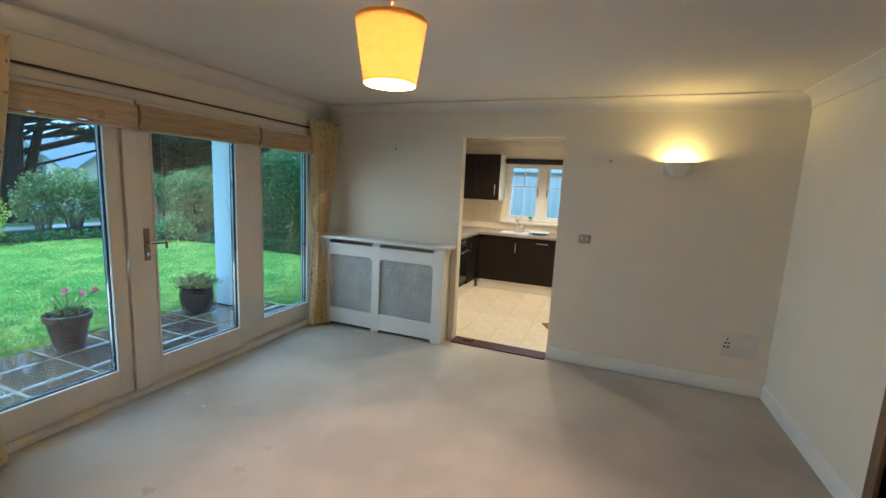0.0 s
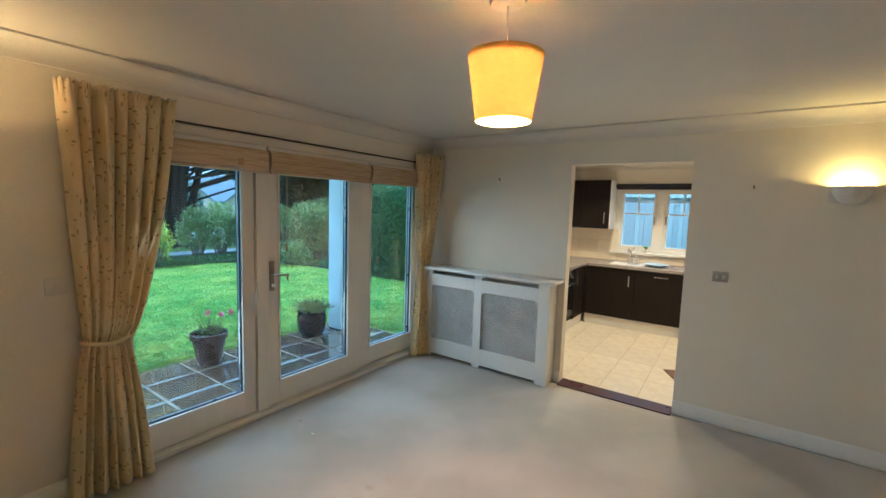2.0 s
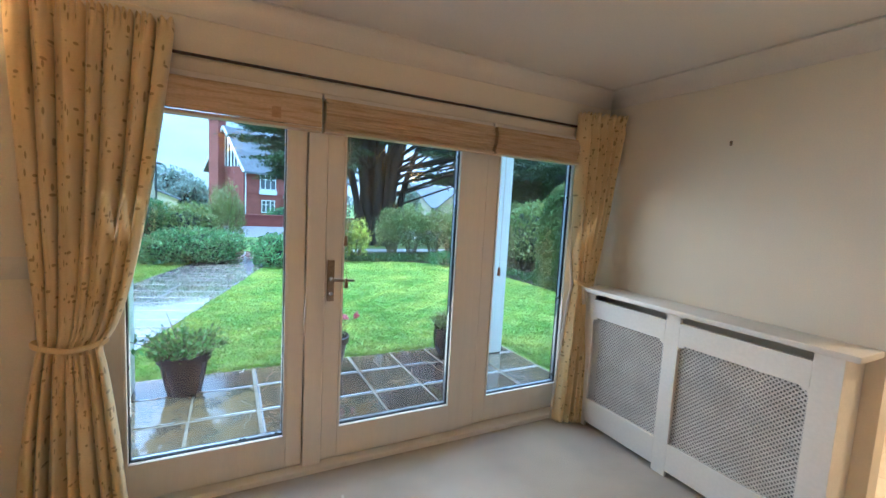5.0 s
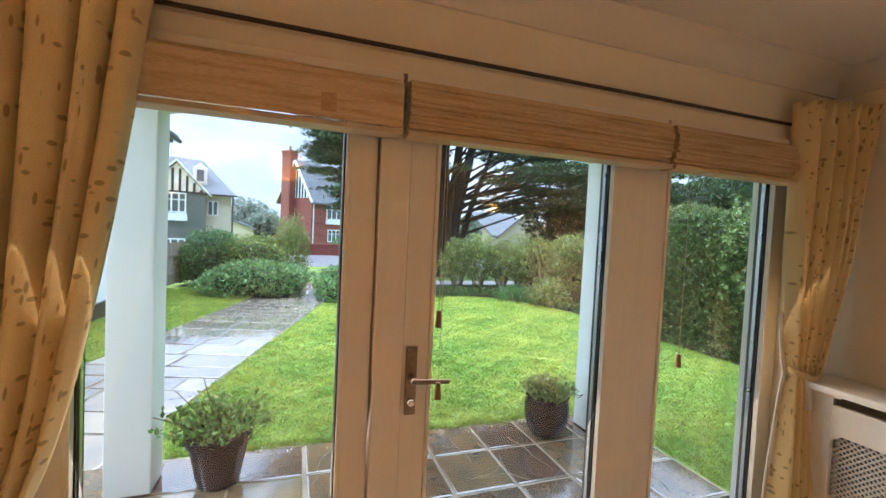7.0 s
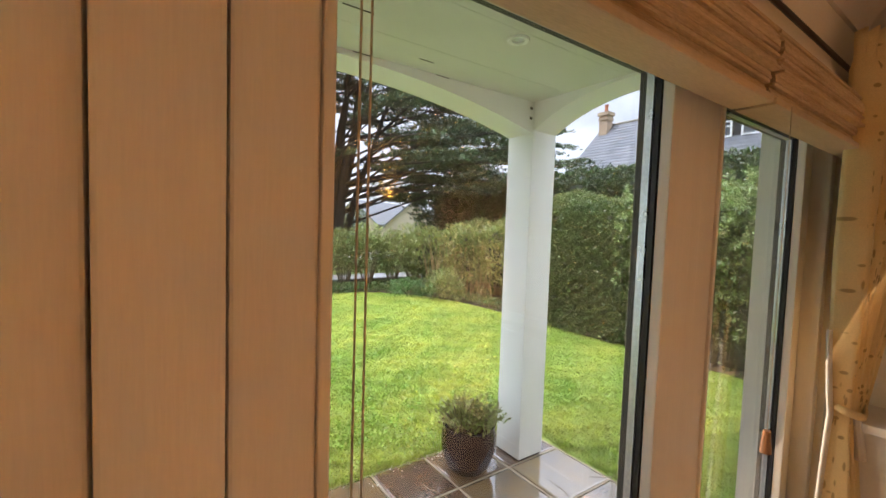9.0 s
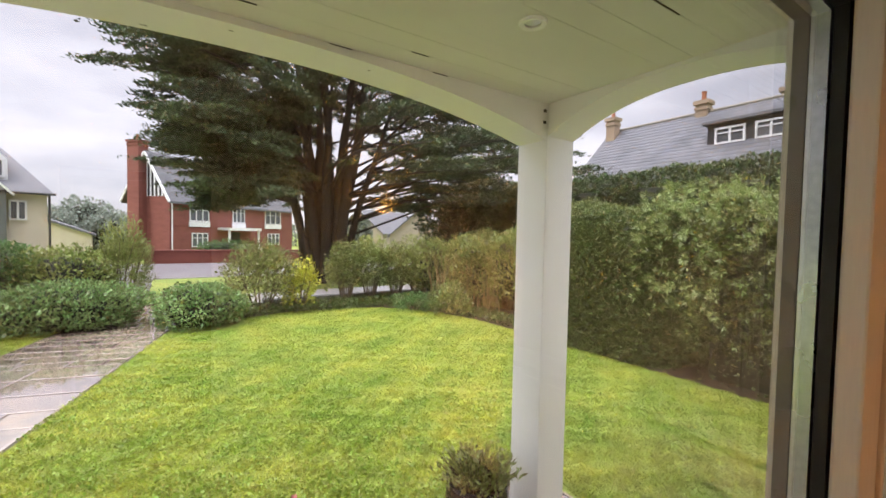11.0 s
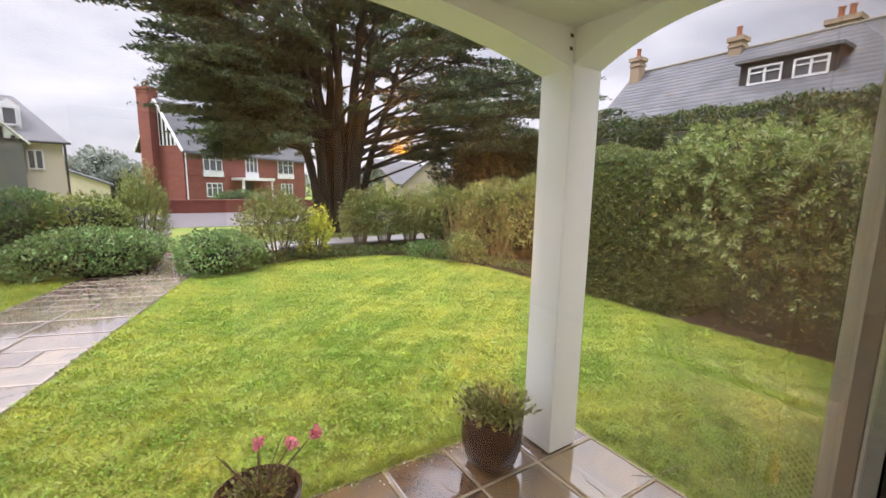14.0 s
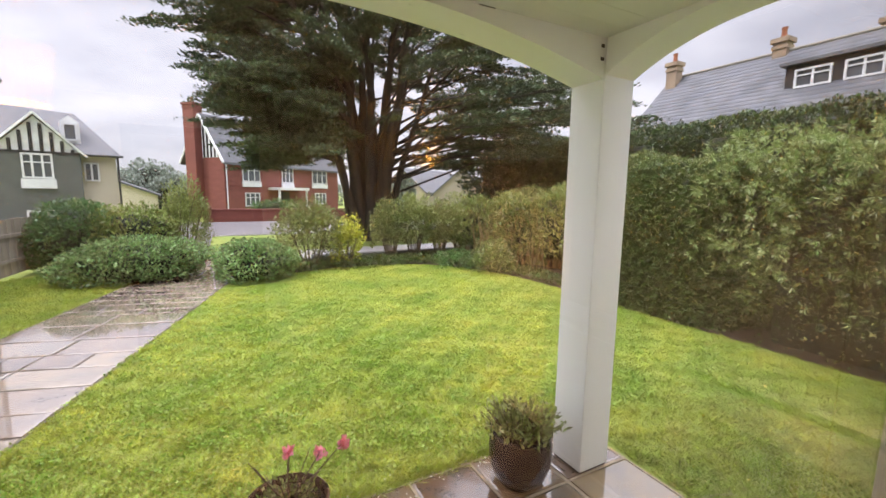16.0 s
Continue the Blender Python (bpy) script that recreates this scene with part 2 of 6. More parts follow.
M_CURTAIN = curtain_material()
M_LINING = mat("pale_curtain_lining", (0.78, 0.74, 0.66), None, 4, 0.9, 0.2, 200, grain=0.05)


# ---- builders ----
def box(bm, x0, x1, y0, y1, z0, z1, bevel=0.0):
    vs = [bm.verts.new((x, y, z)) for x in (x0, x1) for y in (y0, y1) for z in (z0, z1)]
    fs = [bm.faces.new([vs[i] for i in q]) for q in ((0, 1, 3, 2), (4, 6, 7, 5), (0, 4, 5, 1), (2, 3, 7, 6), (0, 2, 6, 4), (1, 5, 7, 3))]
    if bevel:
        es = list({e for f in fs for e in f.edges})
        bmesh.ops.bevel(bm, geom=es, offset=bevel, segments=2, profile=0.6, affect="EDGES")
    return bm


def boxes(*items, bevel=0.0):
    bm = bmesh.new()
    for it in items:
        box(bm, *it, bevel=bevel)
    return bm


def lathe(profile, seg=32, centre=(0, 0, 0), arc=1.0, start=0.0):
    """Turns (radius, height) pairs about a vertical axis."""
    bm = bmesh.new()
    rings = []
    n = seg if arc >= 1 else seg + 1
    for r, z in profile:
        rings.append([bm.verts.new((centre[0] + r * math.cos(start + 2 * math.pi * arc * k / seg), centre[1] + r * math.sin(start + 2 * math.pi * arc * k / seg), centre[2] + z)) for k in range(n)])
    for a, b in zip(rings, rings[1:]):
        for k in range(seg):
            j = (k + 1) % n
            if arc < 1 and k + 1 >= n:
                continue
            bm.faces.new((a[k], a[j], b[j], b[k]))
    return bm


def tube(bm, p, q, r0, r1=None, seg=8, cap=True):
    p, q = Vector(p), Vector(q)
    r1 = r0 if r1 is None else r1
    d = (q - p).normalized()
    u = d.orthogonal().normalized()
    w = d.cross(u)
    a = [bm.verts.new(p + (u * math.cos(t) + w * math.sin(t)) * r0) for t in (2 * math.pi * k / seg for k in range(seg))]
    b = [bm.verts.new(q + (u * math.cos(t) + w * math.sin(t)) * r1) for t in (2 * math.pi * k / seg for k in range(seg))]
    for k in range(seg):
        j = (k + 1) % seg
        bm.faces.new((a[k], a[j], b[j], b[k]))
    if cap:
        bm.faces.new(a[::-1])
        bm.faces.new(b)
    return bm


def tubes(*items, seg=8):
    bm = bmesh.new()
    for it in items:
        tube(bm, *it, seg=seg)
    return bm


def loop_tube(bm, pts, r, seg=8):
    """A closed tube through a ring of points."""
    n = len(pts)
    rings = []
    for k in range(n):
        d = (pts[(k + 1) % n] - pts[k - 1]).normalized()
        u = Vector((0, 0, 1)).cross(d).normalized()
        w = d.cross(u)
        rings.append([bm.verts.new(pts[k] + (u * math.cos(a) * 0.5 + w * math.sin(a)) * r) for a in (2 * math.pi * i / seg for i in range(seg))])
    for k in range(n):
        a, b = rings[k], rings[(k + 1) % n]
        for i in range(seg):
            j = (i + 1) % seg
            bm.faces.new((a[i], a[j], b[j], b[i]))
    return bm


def smooth(ob, angle=40):
    for p in ob.data.polygons:
        p.use_smooth = True
    ob.data.set_sharp_from_angle(angle=radians(angle))
    return ob


def mesh_ob(name, bm, material, round_=False):
    bmesh.ops.recalc_face_normals(bm, faces=bm.faces[:])
    me = bpy.data.meshes.new(name)
    bm.to_mesh(me)
    bm.free()
    me.materials.append(material)
    ob = new(name, me)
    return smooth(ob) if round_ else ob


def part(name, bm, material, parent, label="", round_=False):
    ob = mesh_ob(name, bm, material, round_)
    ob.parent = parent
    if parent.type == "EMPTY":
        ob.matrix_parent_inverse = parent.matrix_basis.inverted()
    if label:
        tagged(ob, label)
    return ob


def thing(name, place, label, category, group="", kind=""):
    ob = new(name)
    ob.empty_display_size = 0.1
    ob.location = place
    ob.matrix_basis = Matrix.Translation(place)
    return tagged(ob, label, category, group, kind)


def structure(name, bm, material, label, category, round_=False):
    return tagged(mesh_ob(name, bm, material, round_), label, category, "", "structure")


def quads(name, verts, faces, material, parent=None):
    """A mesh from large numpy arrays, all faces with the same corner count."""
    verts, faces = np.asarray(verts, dtype=np.float32), np.asarray(faces, dtype=np.int32)
    me = bpy.data.meshes.new(name)
    k = faces.shape[1]
    me.vertices.add(len(verts))
    me.vertices.foreach_set("co", verts.ravel())
    me.loops.add(faces.size)
    me.loops.foreach_set("vertex_index", faces.ravel())
    me.polygons.add(len(faces))
    me.polygons.foreach_set("loop_start", np.arange(0, faces.size, k, dtype=np.int32))
    me.update(calc_edges=True)
    me.materials.append(material)
    ob = new(name, me)
    if parent:
        ob.parent = parent
        if parent.type == "EMPTY":
            ob.matrix_parent_inverse = parent.matrix_basis.inverted()
    return ob


# ---- living room: shell ----
CEIL = 2.34
structure("floor", boxes((-0.02, 4.24, -6.0, -0.03, -0.15, 0.0)), M_CARPET, "worn beige fitted carpet with footmarks", "carpet")
structure("wall_west", boxes((-0.19, 0.03, -6.1, -2.99, -0.3, 2.6), (-0.19, 0.03, -0.105, 0.0, -0.3, 2.6), (-0.19, 0.03, -2.99, -0.105, 2.03, 2.6)), M_WALL, "cream painted wall with patio doors", "wall")
structure("wall_north", boxes((-0.19, 1.595, 0.0, 0.1, -0.3, 2.6), (2.537, 4.44, 0.0, 0.1, -0.3, 2.6), (1.595, 2.537, 0.0, 0.1, 2.03, 2.6)), M_WALL, "cream painted wall with kitchen opening", "wall")
structure("wall_east", boxes((4.24, 4.44, -1.47, 0.0, -0.3, 2.6), (4.24, 4.44, -6.1, -2.38, -0.3, 2.6), (4.24, 4.44, -2.38, -1.47, 2.06, 2.6)), M_WALL, "cream painted side wall", "wall")
structure("wall_south", boxes((0.03, 4.24, -6.15, -6.0, -0.3, 2.6)), M_WALL, "plain cream painted back wall", "wall")
structure("ceiling", boxes((0.03, 4.24, -6.0, 0.0, CEIL, CEIL + 0.1)), M_CEIL, "off-white painted ceiling", "ceiling")


def run_profile(profile, p, q, inward):
    """Sweeps a (out, z) profile along the line p-q; out is measured towards inward."""
    bm = bmesh.new()
    rows = []
    for base in (p, q):
        rows.append([bm.verts.new((base[0] + inward[0] * o, base[1] + inward[1] * o, z)) for o, z in profile])
    n = len(profile)
    for k in range(n):
        j = (k + 1) % n
        bm.faces.new((rows[0][k], rows[0][j], rows[1][j], rows[1][k]))
    bm.faces.new(rows[0])
    bm.faces.new(rows[1][::-1])
    return bm


COVE = [(0.0, 2.235), (0.012, 2.235), (0.014, 2.25)] + [(0.095 - 0.08 * math.cos(a), 2.255 + 0.07 * math.sin(a)) for a in (0.1, 0.4, 0.7, 1.0, 1.3, 1.5)] + [(0.10, 2.328), (0.10, 2.339), (0.0, 2.339)]
for nm, p, q, d in (("cornice_west", (0.03, -6.0), (0.03, 0.0), (1, 0)), ("cornice_north", (0.03, 0.0), (4.24, 0.0), (0, -1)), ("cornice_east", (4.24, -6.0), (4.24, 0.0), (-1, 0))):
    structure(nm, run_profile(COVE, p, q, d), M_CEIL, "moulded plaster cove cornice", "cornice", True)
SKIRT = [(0.0, 0.0), (0.018, 0.0), (0.018, 0.072), (0.013, 0.08), (0.013, 0.094), (0.006, 0.108), (0.0, 0.112)]
for nm, p, q, d in (("baseboard_north", (2.537, 0.0), (4.24, 0.0), (0, -1)), ("baseboard_east", (4.24, -1.40), (4.24, 0.0), (-1, 0)), ("baseboard_west", (0.03, -6.0), (0.03, -3.0), (1, 0)), ("baseboard_jamb", (1.535, 0.0), (1.595, 0.0), (0, -1))):
    structure(nm, run_profile(SKIRT, p, q, d), M_WHITE, "white moulded skirting board", "baseboard", True)

# wooden door in the east wall
d1 = thing("door_1", (4.24, -1.92, 0), "brown wooden door in a stained frame, closed", "door", kind="structure")
part("door_frame", boxes((4.22, 4.36, -1.47, -1.40, 0, 2.12), (4.22, 4.36, -2.45, -2.38, 0, 2.12), (4.22, 4.36, -2.38, -1.47, 2.05, 2.12), bevel=0.004), M_OAK, d1)
part("door_leaf", boxes((4.27, 4.31, -2.375, -1.475, 0.01, 2.045), bevel=0.003), M_OAK, d1)

structure("threshold", boxes((1.598, 2.534, -0.075, 0.10, 0.001, 0.012), bevel=0.003), M_PLUM, "dark plum threshold strip in the opening", "threshold")

# ---- patio doors ----
pd = thing("patio_door_set", (-0.05, -1.63, 0), "cream painted glazed patio doors with side light", "door", kind="structure")
FX0, FX1 = -0.13, 0.0
part("jamb", boxes((FX0, FX1 + 0.01, -2.985, -2.93, 0.0, 2.03), bevel=0.005), M_FRAME, pd)
part("mullion", boxes((FX0, FX1 + 0.01, -2.079, -1.984, 0.03, 1.99), bevel=0.005), M_FRAME, pd)
part("mullion", boxes((FX0, FX1 - 0.035, -1.03, -0.975, 0.03, 1.99), (FX0 + 0.045, FX1 - 0.03, -1.094, -1.029, 0.03, 1.99), bevel=0.005), M_FRAME, pd)
part("jamb", boxes((FX0, FX1 + 0.01, -0.150, -0.107, 0.0, 2.03), bevel=0.005), M_FRAME, pd)
part("head", boxes((FX0, FX1 + 0.01, -2.93, -0.150, 1.99, 2.03), bevel=0.005), M_FRAME, pd)
part("outer_trim", boxes((-0.195, FX0 - 0.002, -0.165, -0.104, -0.2, 2.03), bevel=0.004), M_WHITE, pd, "white painted outer trim")
part("rebate", boxes((-0.138, -0.1065, -2.115, -1.95, 0.03, 1.99), bevel=0.0), M_FRAME, pd)
part("door_sill", boxes((-0.16, 0.045, -2.985, -0.107, -0.02, 0.03), bevel=0.006), M_FRAME, pd)


def leaf(name, y0, y1, gy0, gy1, gz0, gz1, z0=0.034, z1=1.986, back=0.0):
    fr = bmesh.new()
    x0, x1 = -0.090 - back * 0.5, -0.012 - back
    for b in ((x0, x1, y0, gy0, z0, z1), (x0, x1, gy1, y1, z0, z1), (x0, x1, gy0, gy1, z0, gz0), (x0, x1, gy0, gy1, gz1, z1)):
        box(fr, *b, bevel=0.004)
    lf = part(name, fr, M_FRAME, pd)
    bead = bmesh.new()
    w = 0.014
    xa, xb = -0.030 - back, -0.006 - back
    for b in ((xa, xb, gy0, gy0 + w, gz0, gz1), (xa, xb, gy1 - w, gy1, gz0, gz1), (xa, xb, gy0 + w, gy1 - w, gz0, gz0 + w), (xa, xb, gy0 + w, gy1 - w, gz1 - w, gz1)):
        box(bead, *b, bevel=0.003)
    part("glazing_bead", bead, M_FRAME, lf)
    for nm, xa, xb, w, m in (("gasket", -0.044, -0.032, 0.017, M_GASKET), ("spacer", -0.062, -0.046, 0.020, M_SPACER), ("outer_gasket", -0.078, -0.064, 0.017, M_GASKET)):
        xa, xb = xa - back, xb - back
        g = bmesh.new()
        for b in ((xa, xb, gy0, gy0 + w, gz0, gz1), (xa, xb, gy1 - w, gy1, gz0, gz1), (xa, xb, gy0 + w, gy1 - w, gz0, gz0 + w), (xa, xb, gy0 + w, gy1 - w, gz1 - w, gz1)):
            box(g, *b)
        part(nm, g, m, lf)
    pane = part("pane", boxes((-0.063 - back, -0.045 - back, gy0 + 0.002, gy1 - 0.002, gz0 + 0.002, gz1 - 0.002)), M_GLASS, lf, "clear glass pane")
    pane.visible_shadow = False
    return lf


leaf("door_leaf", -2.925, -2.0835, -2.86, -2.166, 0.203, 1.90)
lb = leaf("door_leaf", -1.9795, -1.098, -1.893, -1.172, 0.203, 1.90)
leaf("side_light", -0.970, -0.155, -0.885, -0.235, 0.203, 1.90, back=0.03)
# lever handle on its back plate
hb = bmesh.new()
box(hb, -0.012, -0.002, -1.968, -1.930, 0.94, 1.165, bevel=0.004)
hp = part("handle_plate", hb, M_BRONZE, lb, "worn bronze handle plate", True)
hl = tubes((Vector((-0.004, -1.949, 1.065)), Vector((0.045, -1.949, 1.065)), 0.010), (Vector((0.043, -1.954, 1.065)), Vector((0.045, -1.835, 1.060)), 0.0085, 0.007), seg=12)
part("lever", hl, M_BRONZE, lb, "bronze lever handle", True)
part("key_cylinder", tubes((Vector((-0.004, -1.949, 0.985)), Vector((0.012, -1.949, 0.985)), 0.011), seg=12), M_CHROME, lb, "", True)

# ---- roman blinds of woven slats, pulled up ----
def blind(y0, y1, slanted):
    b = thing("roman_blind", (0.06, (y0 + y1) / 2, 1.82), "raised woven natural roman blind above the glass", "blind", "blinds over the patio doors")
    part("headrail", boxes((0.032, 0.075, y0, y1, 1.975, 2.0), bevel=0.003), M_FRAME, b)
    if slanted:
        part("front_fold", boxes((0.100, 0.110, y0 + 0.003, y1 - 0.003, 1.832, 1.957), bevel=0.003), M_BLIND, b)
        for k in range(3):
            part("slat", boxes((0.05, 0.102 - 0.012 * k, y0 + 0.003, y1 - 0.003, 1.958 + 0.006 * k, 1.9635 + 0.006 * k), bevel=0.001), M_BLIND, b)
        for f in (0.30, 0.78):
            yk = y0 + (y1 - y0) * f
            part("tape_shadow", boxes((0.1095, 0.111, yk - 0.02, yk + 0.02, 1.85, 1.90)), M_KNOT, b)
    else:
        n = 20
        for k in range(n):
            z = 1.831 + k * 0.0073
            out = 0.070 + 0.034 * math.sin(math.pi * (0.15 + 0.75 * (1 - k / n))) + 0.0035 * math.sin(k * 2.3) + (0.006 if k in (6, 13) else 0)
            part("slat", boxes((0.034, out + 0.008, y0 + 0.003 + 0.004 * abs(math.sin(k * 1.7)), y1 - 0.003 - 0.004 * abs(math.cos(k * 1.3)), z, z + 0.0067), bevel=0.0012), M_BLIND, b)
    part("bottom_bar", boxes((0.034, 0.108, y0 + 0.002, y1 - 0.002, 1.814, 1.829), bevel=0.003), M_BATTEN, b)
    return b


blind(-2.985, -2.034, True)
b2 = blind(-2.022, -1.024, False)
b3 = blind(-1.012, -0.112, False)


def pull_cord(owner, x, y, z_end, toggle=True):
    part("cord", tubes((Vector((x, y, 1.82)), Vector((x, y, z_end)), 0.0011), seg=6), M_CORD, owner)
    if toggle:
        part("toggle", tubes((Vector((x, y, z_end)), Vector((x, y, z_end - 0.05)), 0.007, 0.011), seg=10), M_TOGGLE, owner, "turned wooden cord toggle", True)


pull_cord(b2, 0.113, -1.904, 1.305)
pull_cord(b2, 0.113, -1.895, 1.085)
pull_cord(b3, 0.113, -0.94, 1.125)

rail = thing("curtain_track", (0.06, -1.6, 2.07), "thin dark curtain track above the blinds", "curtain rail")
part("track", tubes((Vector((0.055, -3.14, 2.075)), Vector((0.055, -0.06, 2.075)), 0.007), seg=8), M_RAIL, rail, "", True)
part("pelmet_board", boxes((0.031, 0.044, -2.99, -0.107, 2.008, 2.062), bevel=0.002), M_WALL, rail)


def curtain(name, top, tie, foot, z_top, z_tie, folds, label, depth=0.10, flare=0.0, foot_flare=0.0, xc=0.115, x_min=0.05, lined=False):
    """A pleated, tied-back curtain: (y0, y1) at top, tie and foot."""
    c = thing(name, (0.1, (foot[0] + foot[1]) / 2, 0.0), label, "curtain", "pair of curtains")
    nu, nv = 220, 80
    verts, faces = [], []
    rnd = random.Random(folds)
    cut = [0.0]
    for _ in range(folds):
        cut.append(cut[-1] + rnd.uniform(0.55, 1.45))
    cut = [q / cut[-1] for q in cut]
    deep = [rnd.uniform(0.55, 1.0) for _ in range(folds + 1)]
    lag = [rnd.uniform(-0.25, 0.25) for _ in range(folds + 1)]
    for j in range(nv + 1):
        z = z_top * (1 - j / nv) + 0.012 * j / nv
        above = z > z_tie
        f = (z - z_tie) / (z_top - z_tie) if above else (z_tie - z) / z_tie
        if above:
            # the outer edge hangs straight, the leading edge swags down to the tie
            s0, s1 = f ** 0.9, f ** 0.55
            y0, y1 = tie[0] + (top[0] - tie[0]) * (s0 if top[0] < -1 else s1), tie[1] + (top[1] - tie[1]) * (s1 if top[0] < -1 else s0)
            fl = flare * (0.2 + 0.8 * f)
        else:
            s0 = s1 = f ** 0.7
            y0, y1 = tie[0] + (foot[0] - tie[0]) * s0, tie[1] + (foot[1] - tie[1]) * s0
            fl = flare * 0.2 + (foot_flare - flare * 0.2) * f
        amp = depth * (0.40 + 0.60 * min(1.0, f * 2.2)) * (0.72 if above and f > 0.93 else 1.0)
        head = max(0.0, (z - (z_top - 0.09)) / 0.09)
        for i in range(nu + 1):
            u = i / nu
            k = next(q for q in range(folds) if u <= cut[q + 1] + 1e-9)
            w = (u - cut[k]) / (cut[k + 1] - cut[k])
            w = min(1.0, max(0.0, w + 0.10 * lag[k] * math.sin(math.pi * w)))
            ridge = math.sin(math.pi * w) ** 0.62          # broad rolls with sharp valleys
            vale = deep[k] + (deep[k + 1] - deep[k]) * w
            x = xc - amp * 0.5 + amp * (1 - vale * (1 - ridge)) + 0.006 * math.sin(w * 9 + z * 4 + k)
            x += head * 0.010 * math.sin(u * folds * 8 * math.pi)
            x = max(x, x_min) + fl * u
            y = y0 + (y1 - y0) * u + 0.018 * f * math.sin(2 * math.pi * w) * lag[k] * 2
            verts.append((x, y, z + (0.008 * math.sin(u * folds * 8 * math.pi) if j == 0 else 0)))
    for j in range(nv):
        for i in range(nu):
            a = j * (nu + 1) + i
            faces.append((a, a + 1, a + nu + 2, a + nu + 1))
    cloth = quads("cloth", verts, faces, M_CURTAIN, c)
    uvl = cloth.data.uv_layers.new(name="UV")
    width = (top[1] - top[0] + flare) * 2.2
    idx = np.empty(len(cloth.data.loops), dtype=np.int32)
    cloth.data.loops.foreach_get("vertex_index", idx)
    uvs = np.stack([(idx % (nu + 1)) / nu * width, (idx // (nu + 1)) / nv * z_top], axis=1).astype(np.float32)
    uvl.data.foreach_set("uv", uvs.ravel())
    for p in cloth.data.polygons:
        p.use_smooth = True
    so = cloth.modifiers.new("thick", "SOLIDIFY")
    so.thickness = 0.003
    if lined:
        # the leading edge turns back and shows its lining
        lv, lf, wide = [], [], 8
        first = next(j for j in range(nv + 1) if verts[j * (nu + 1)][2] < z_tie + 0.28)
        for j in range(first, nv + 1):
            e = Vector(verts[j * (nu + 1)])
            zz = 1 - abs(e.z - z_tie) / z_top
            for i in range(wide + 1):
                t = i / wide
                lv.append((e.x - 0.004 + 0.013 * t * zz, e.y - 0.006 - 0.012 * math.sin(math.pi * t), e.z))
        for j in range(nv - first):
            for i in range(wide):
                a = j * (wide + 1) + i
                lf.append((a, a + 1, a + wide + 2, a + wide + 1))
        ln = quads("lining", lv, lf, M_LINING, c)
        tagged(ln, "pale lining turned out along the edge")
        for p in ln.data.polygons:
            p.use_smooth = True
        ln.modifiers.new("thick", "SOLIDIFY").thickness = 0.002
    bm = bmesh.new()
    lo_y = min(verts[q][1] for q in range(len(verts)) if abs(verts[q][2] - z_tie) < 0.02)
    hi_y = max(verts[q][1] for q in range(len(verts)) if abs(verts[q][2] - z_tie) < 0.02)
    lo_x = min(verts[q][0] for q in range(len(verts)) if abs(verts[q][2] - z_tie) < 0.02)
    hi_x = max(verts[q][0] for q in range(len(verts)) if abs(verts[q][2] - z_tie) < 0.02)
    pts = [Vector(((lo_x + hi_x) / 2 + ((hi_x - lo_x) / 2 + 0.008) * math.cos(a), (lo_y + hi_y) / 2 + ((hi_y - lo_y) / 2 + 0.012) * math.sin(a), z_tie - 0.012 * math.cos(a) + 0.02 * abs(math.sin(a)))) for a in (2 * math.pi * k / 24 for k in range(24))]
    loop_tube(bm, pts, 0.012)
    part("tieback", bm, M_CURTAIN, c, "", True)
    return c


curtain("curtain", (-3.16, -2.64), (-3.10, -2.91), (-3.20, -2.82), 2.17, 0.84, 7, "gold sprigged curtain tied back beside the doors")
rc = curtain("curtain", (-0.36, -0.03), (-0.275, -0.13), (-0.37, -0.17), 2.15, 1.0, 6, "gold sprigged curtain tied back by the radiator cover", depth=0.10, flare=0.10, foot_flare=0.07, xc=0.095, x_min=0.035, lined=True)
part("tie_cord", tubes((Vector((0.135, -0.235, 0.99)), Vector((0.15, -0.225, 0.86)), 0.010, 0.015), (Vector((0.135, -0.215, 0.99)), Vector((0.15, -0.202, 0.89)), 0.006), seg=8), M_LINING, rc, "white tie cord ends", True)

# ---- radiator cover ----
rcv = thing("radiator_cover", (0.85, -0.1, 0), "white painted radiator cover with lattice panels", "radiator cover")
YF = -0.20
part("side_panel", boxes((0.12, 0.14, YF + 0.02, -0.003, 0, 0.95)), M_WHITE, rcv)
part("side_panel", boxes((1.51, 1.53, YF + 0.02, -0.003, 0, 0.95)), M_WHITE, rcv)
part("shelf", boxes((0.10, 1.585, YF - 0.035, -0.002, 0.95, 0.980), bevel=0.008), M_WHITE, rcv, "", True)
P1, P2, PZ0, PZ1 = (0.22, 0.745), (0.83, 1.425), 0.20, 0.785
fb = bmesh.new()
for b in ((0.12, P1[0], YF, YF + 0.02, 0.0, 0.95), (P1[1], P2[0], YF, YF + 0.02, 0.0, 0.95), (P2[1], 1.53, YF, YF + 0.02, 0.0, 0.95)):
    box(fb, *b, bevel=0.002)
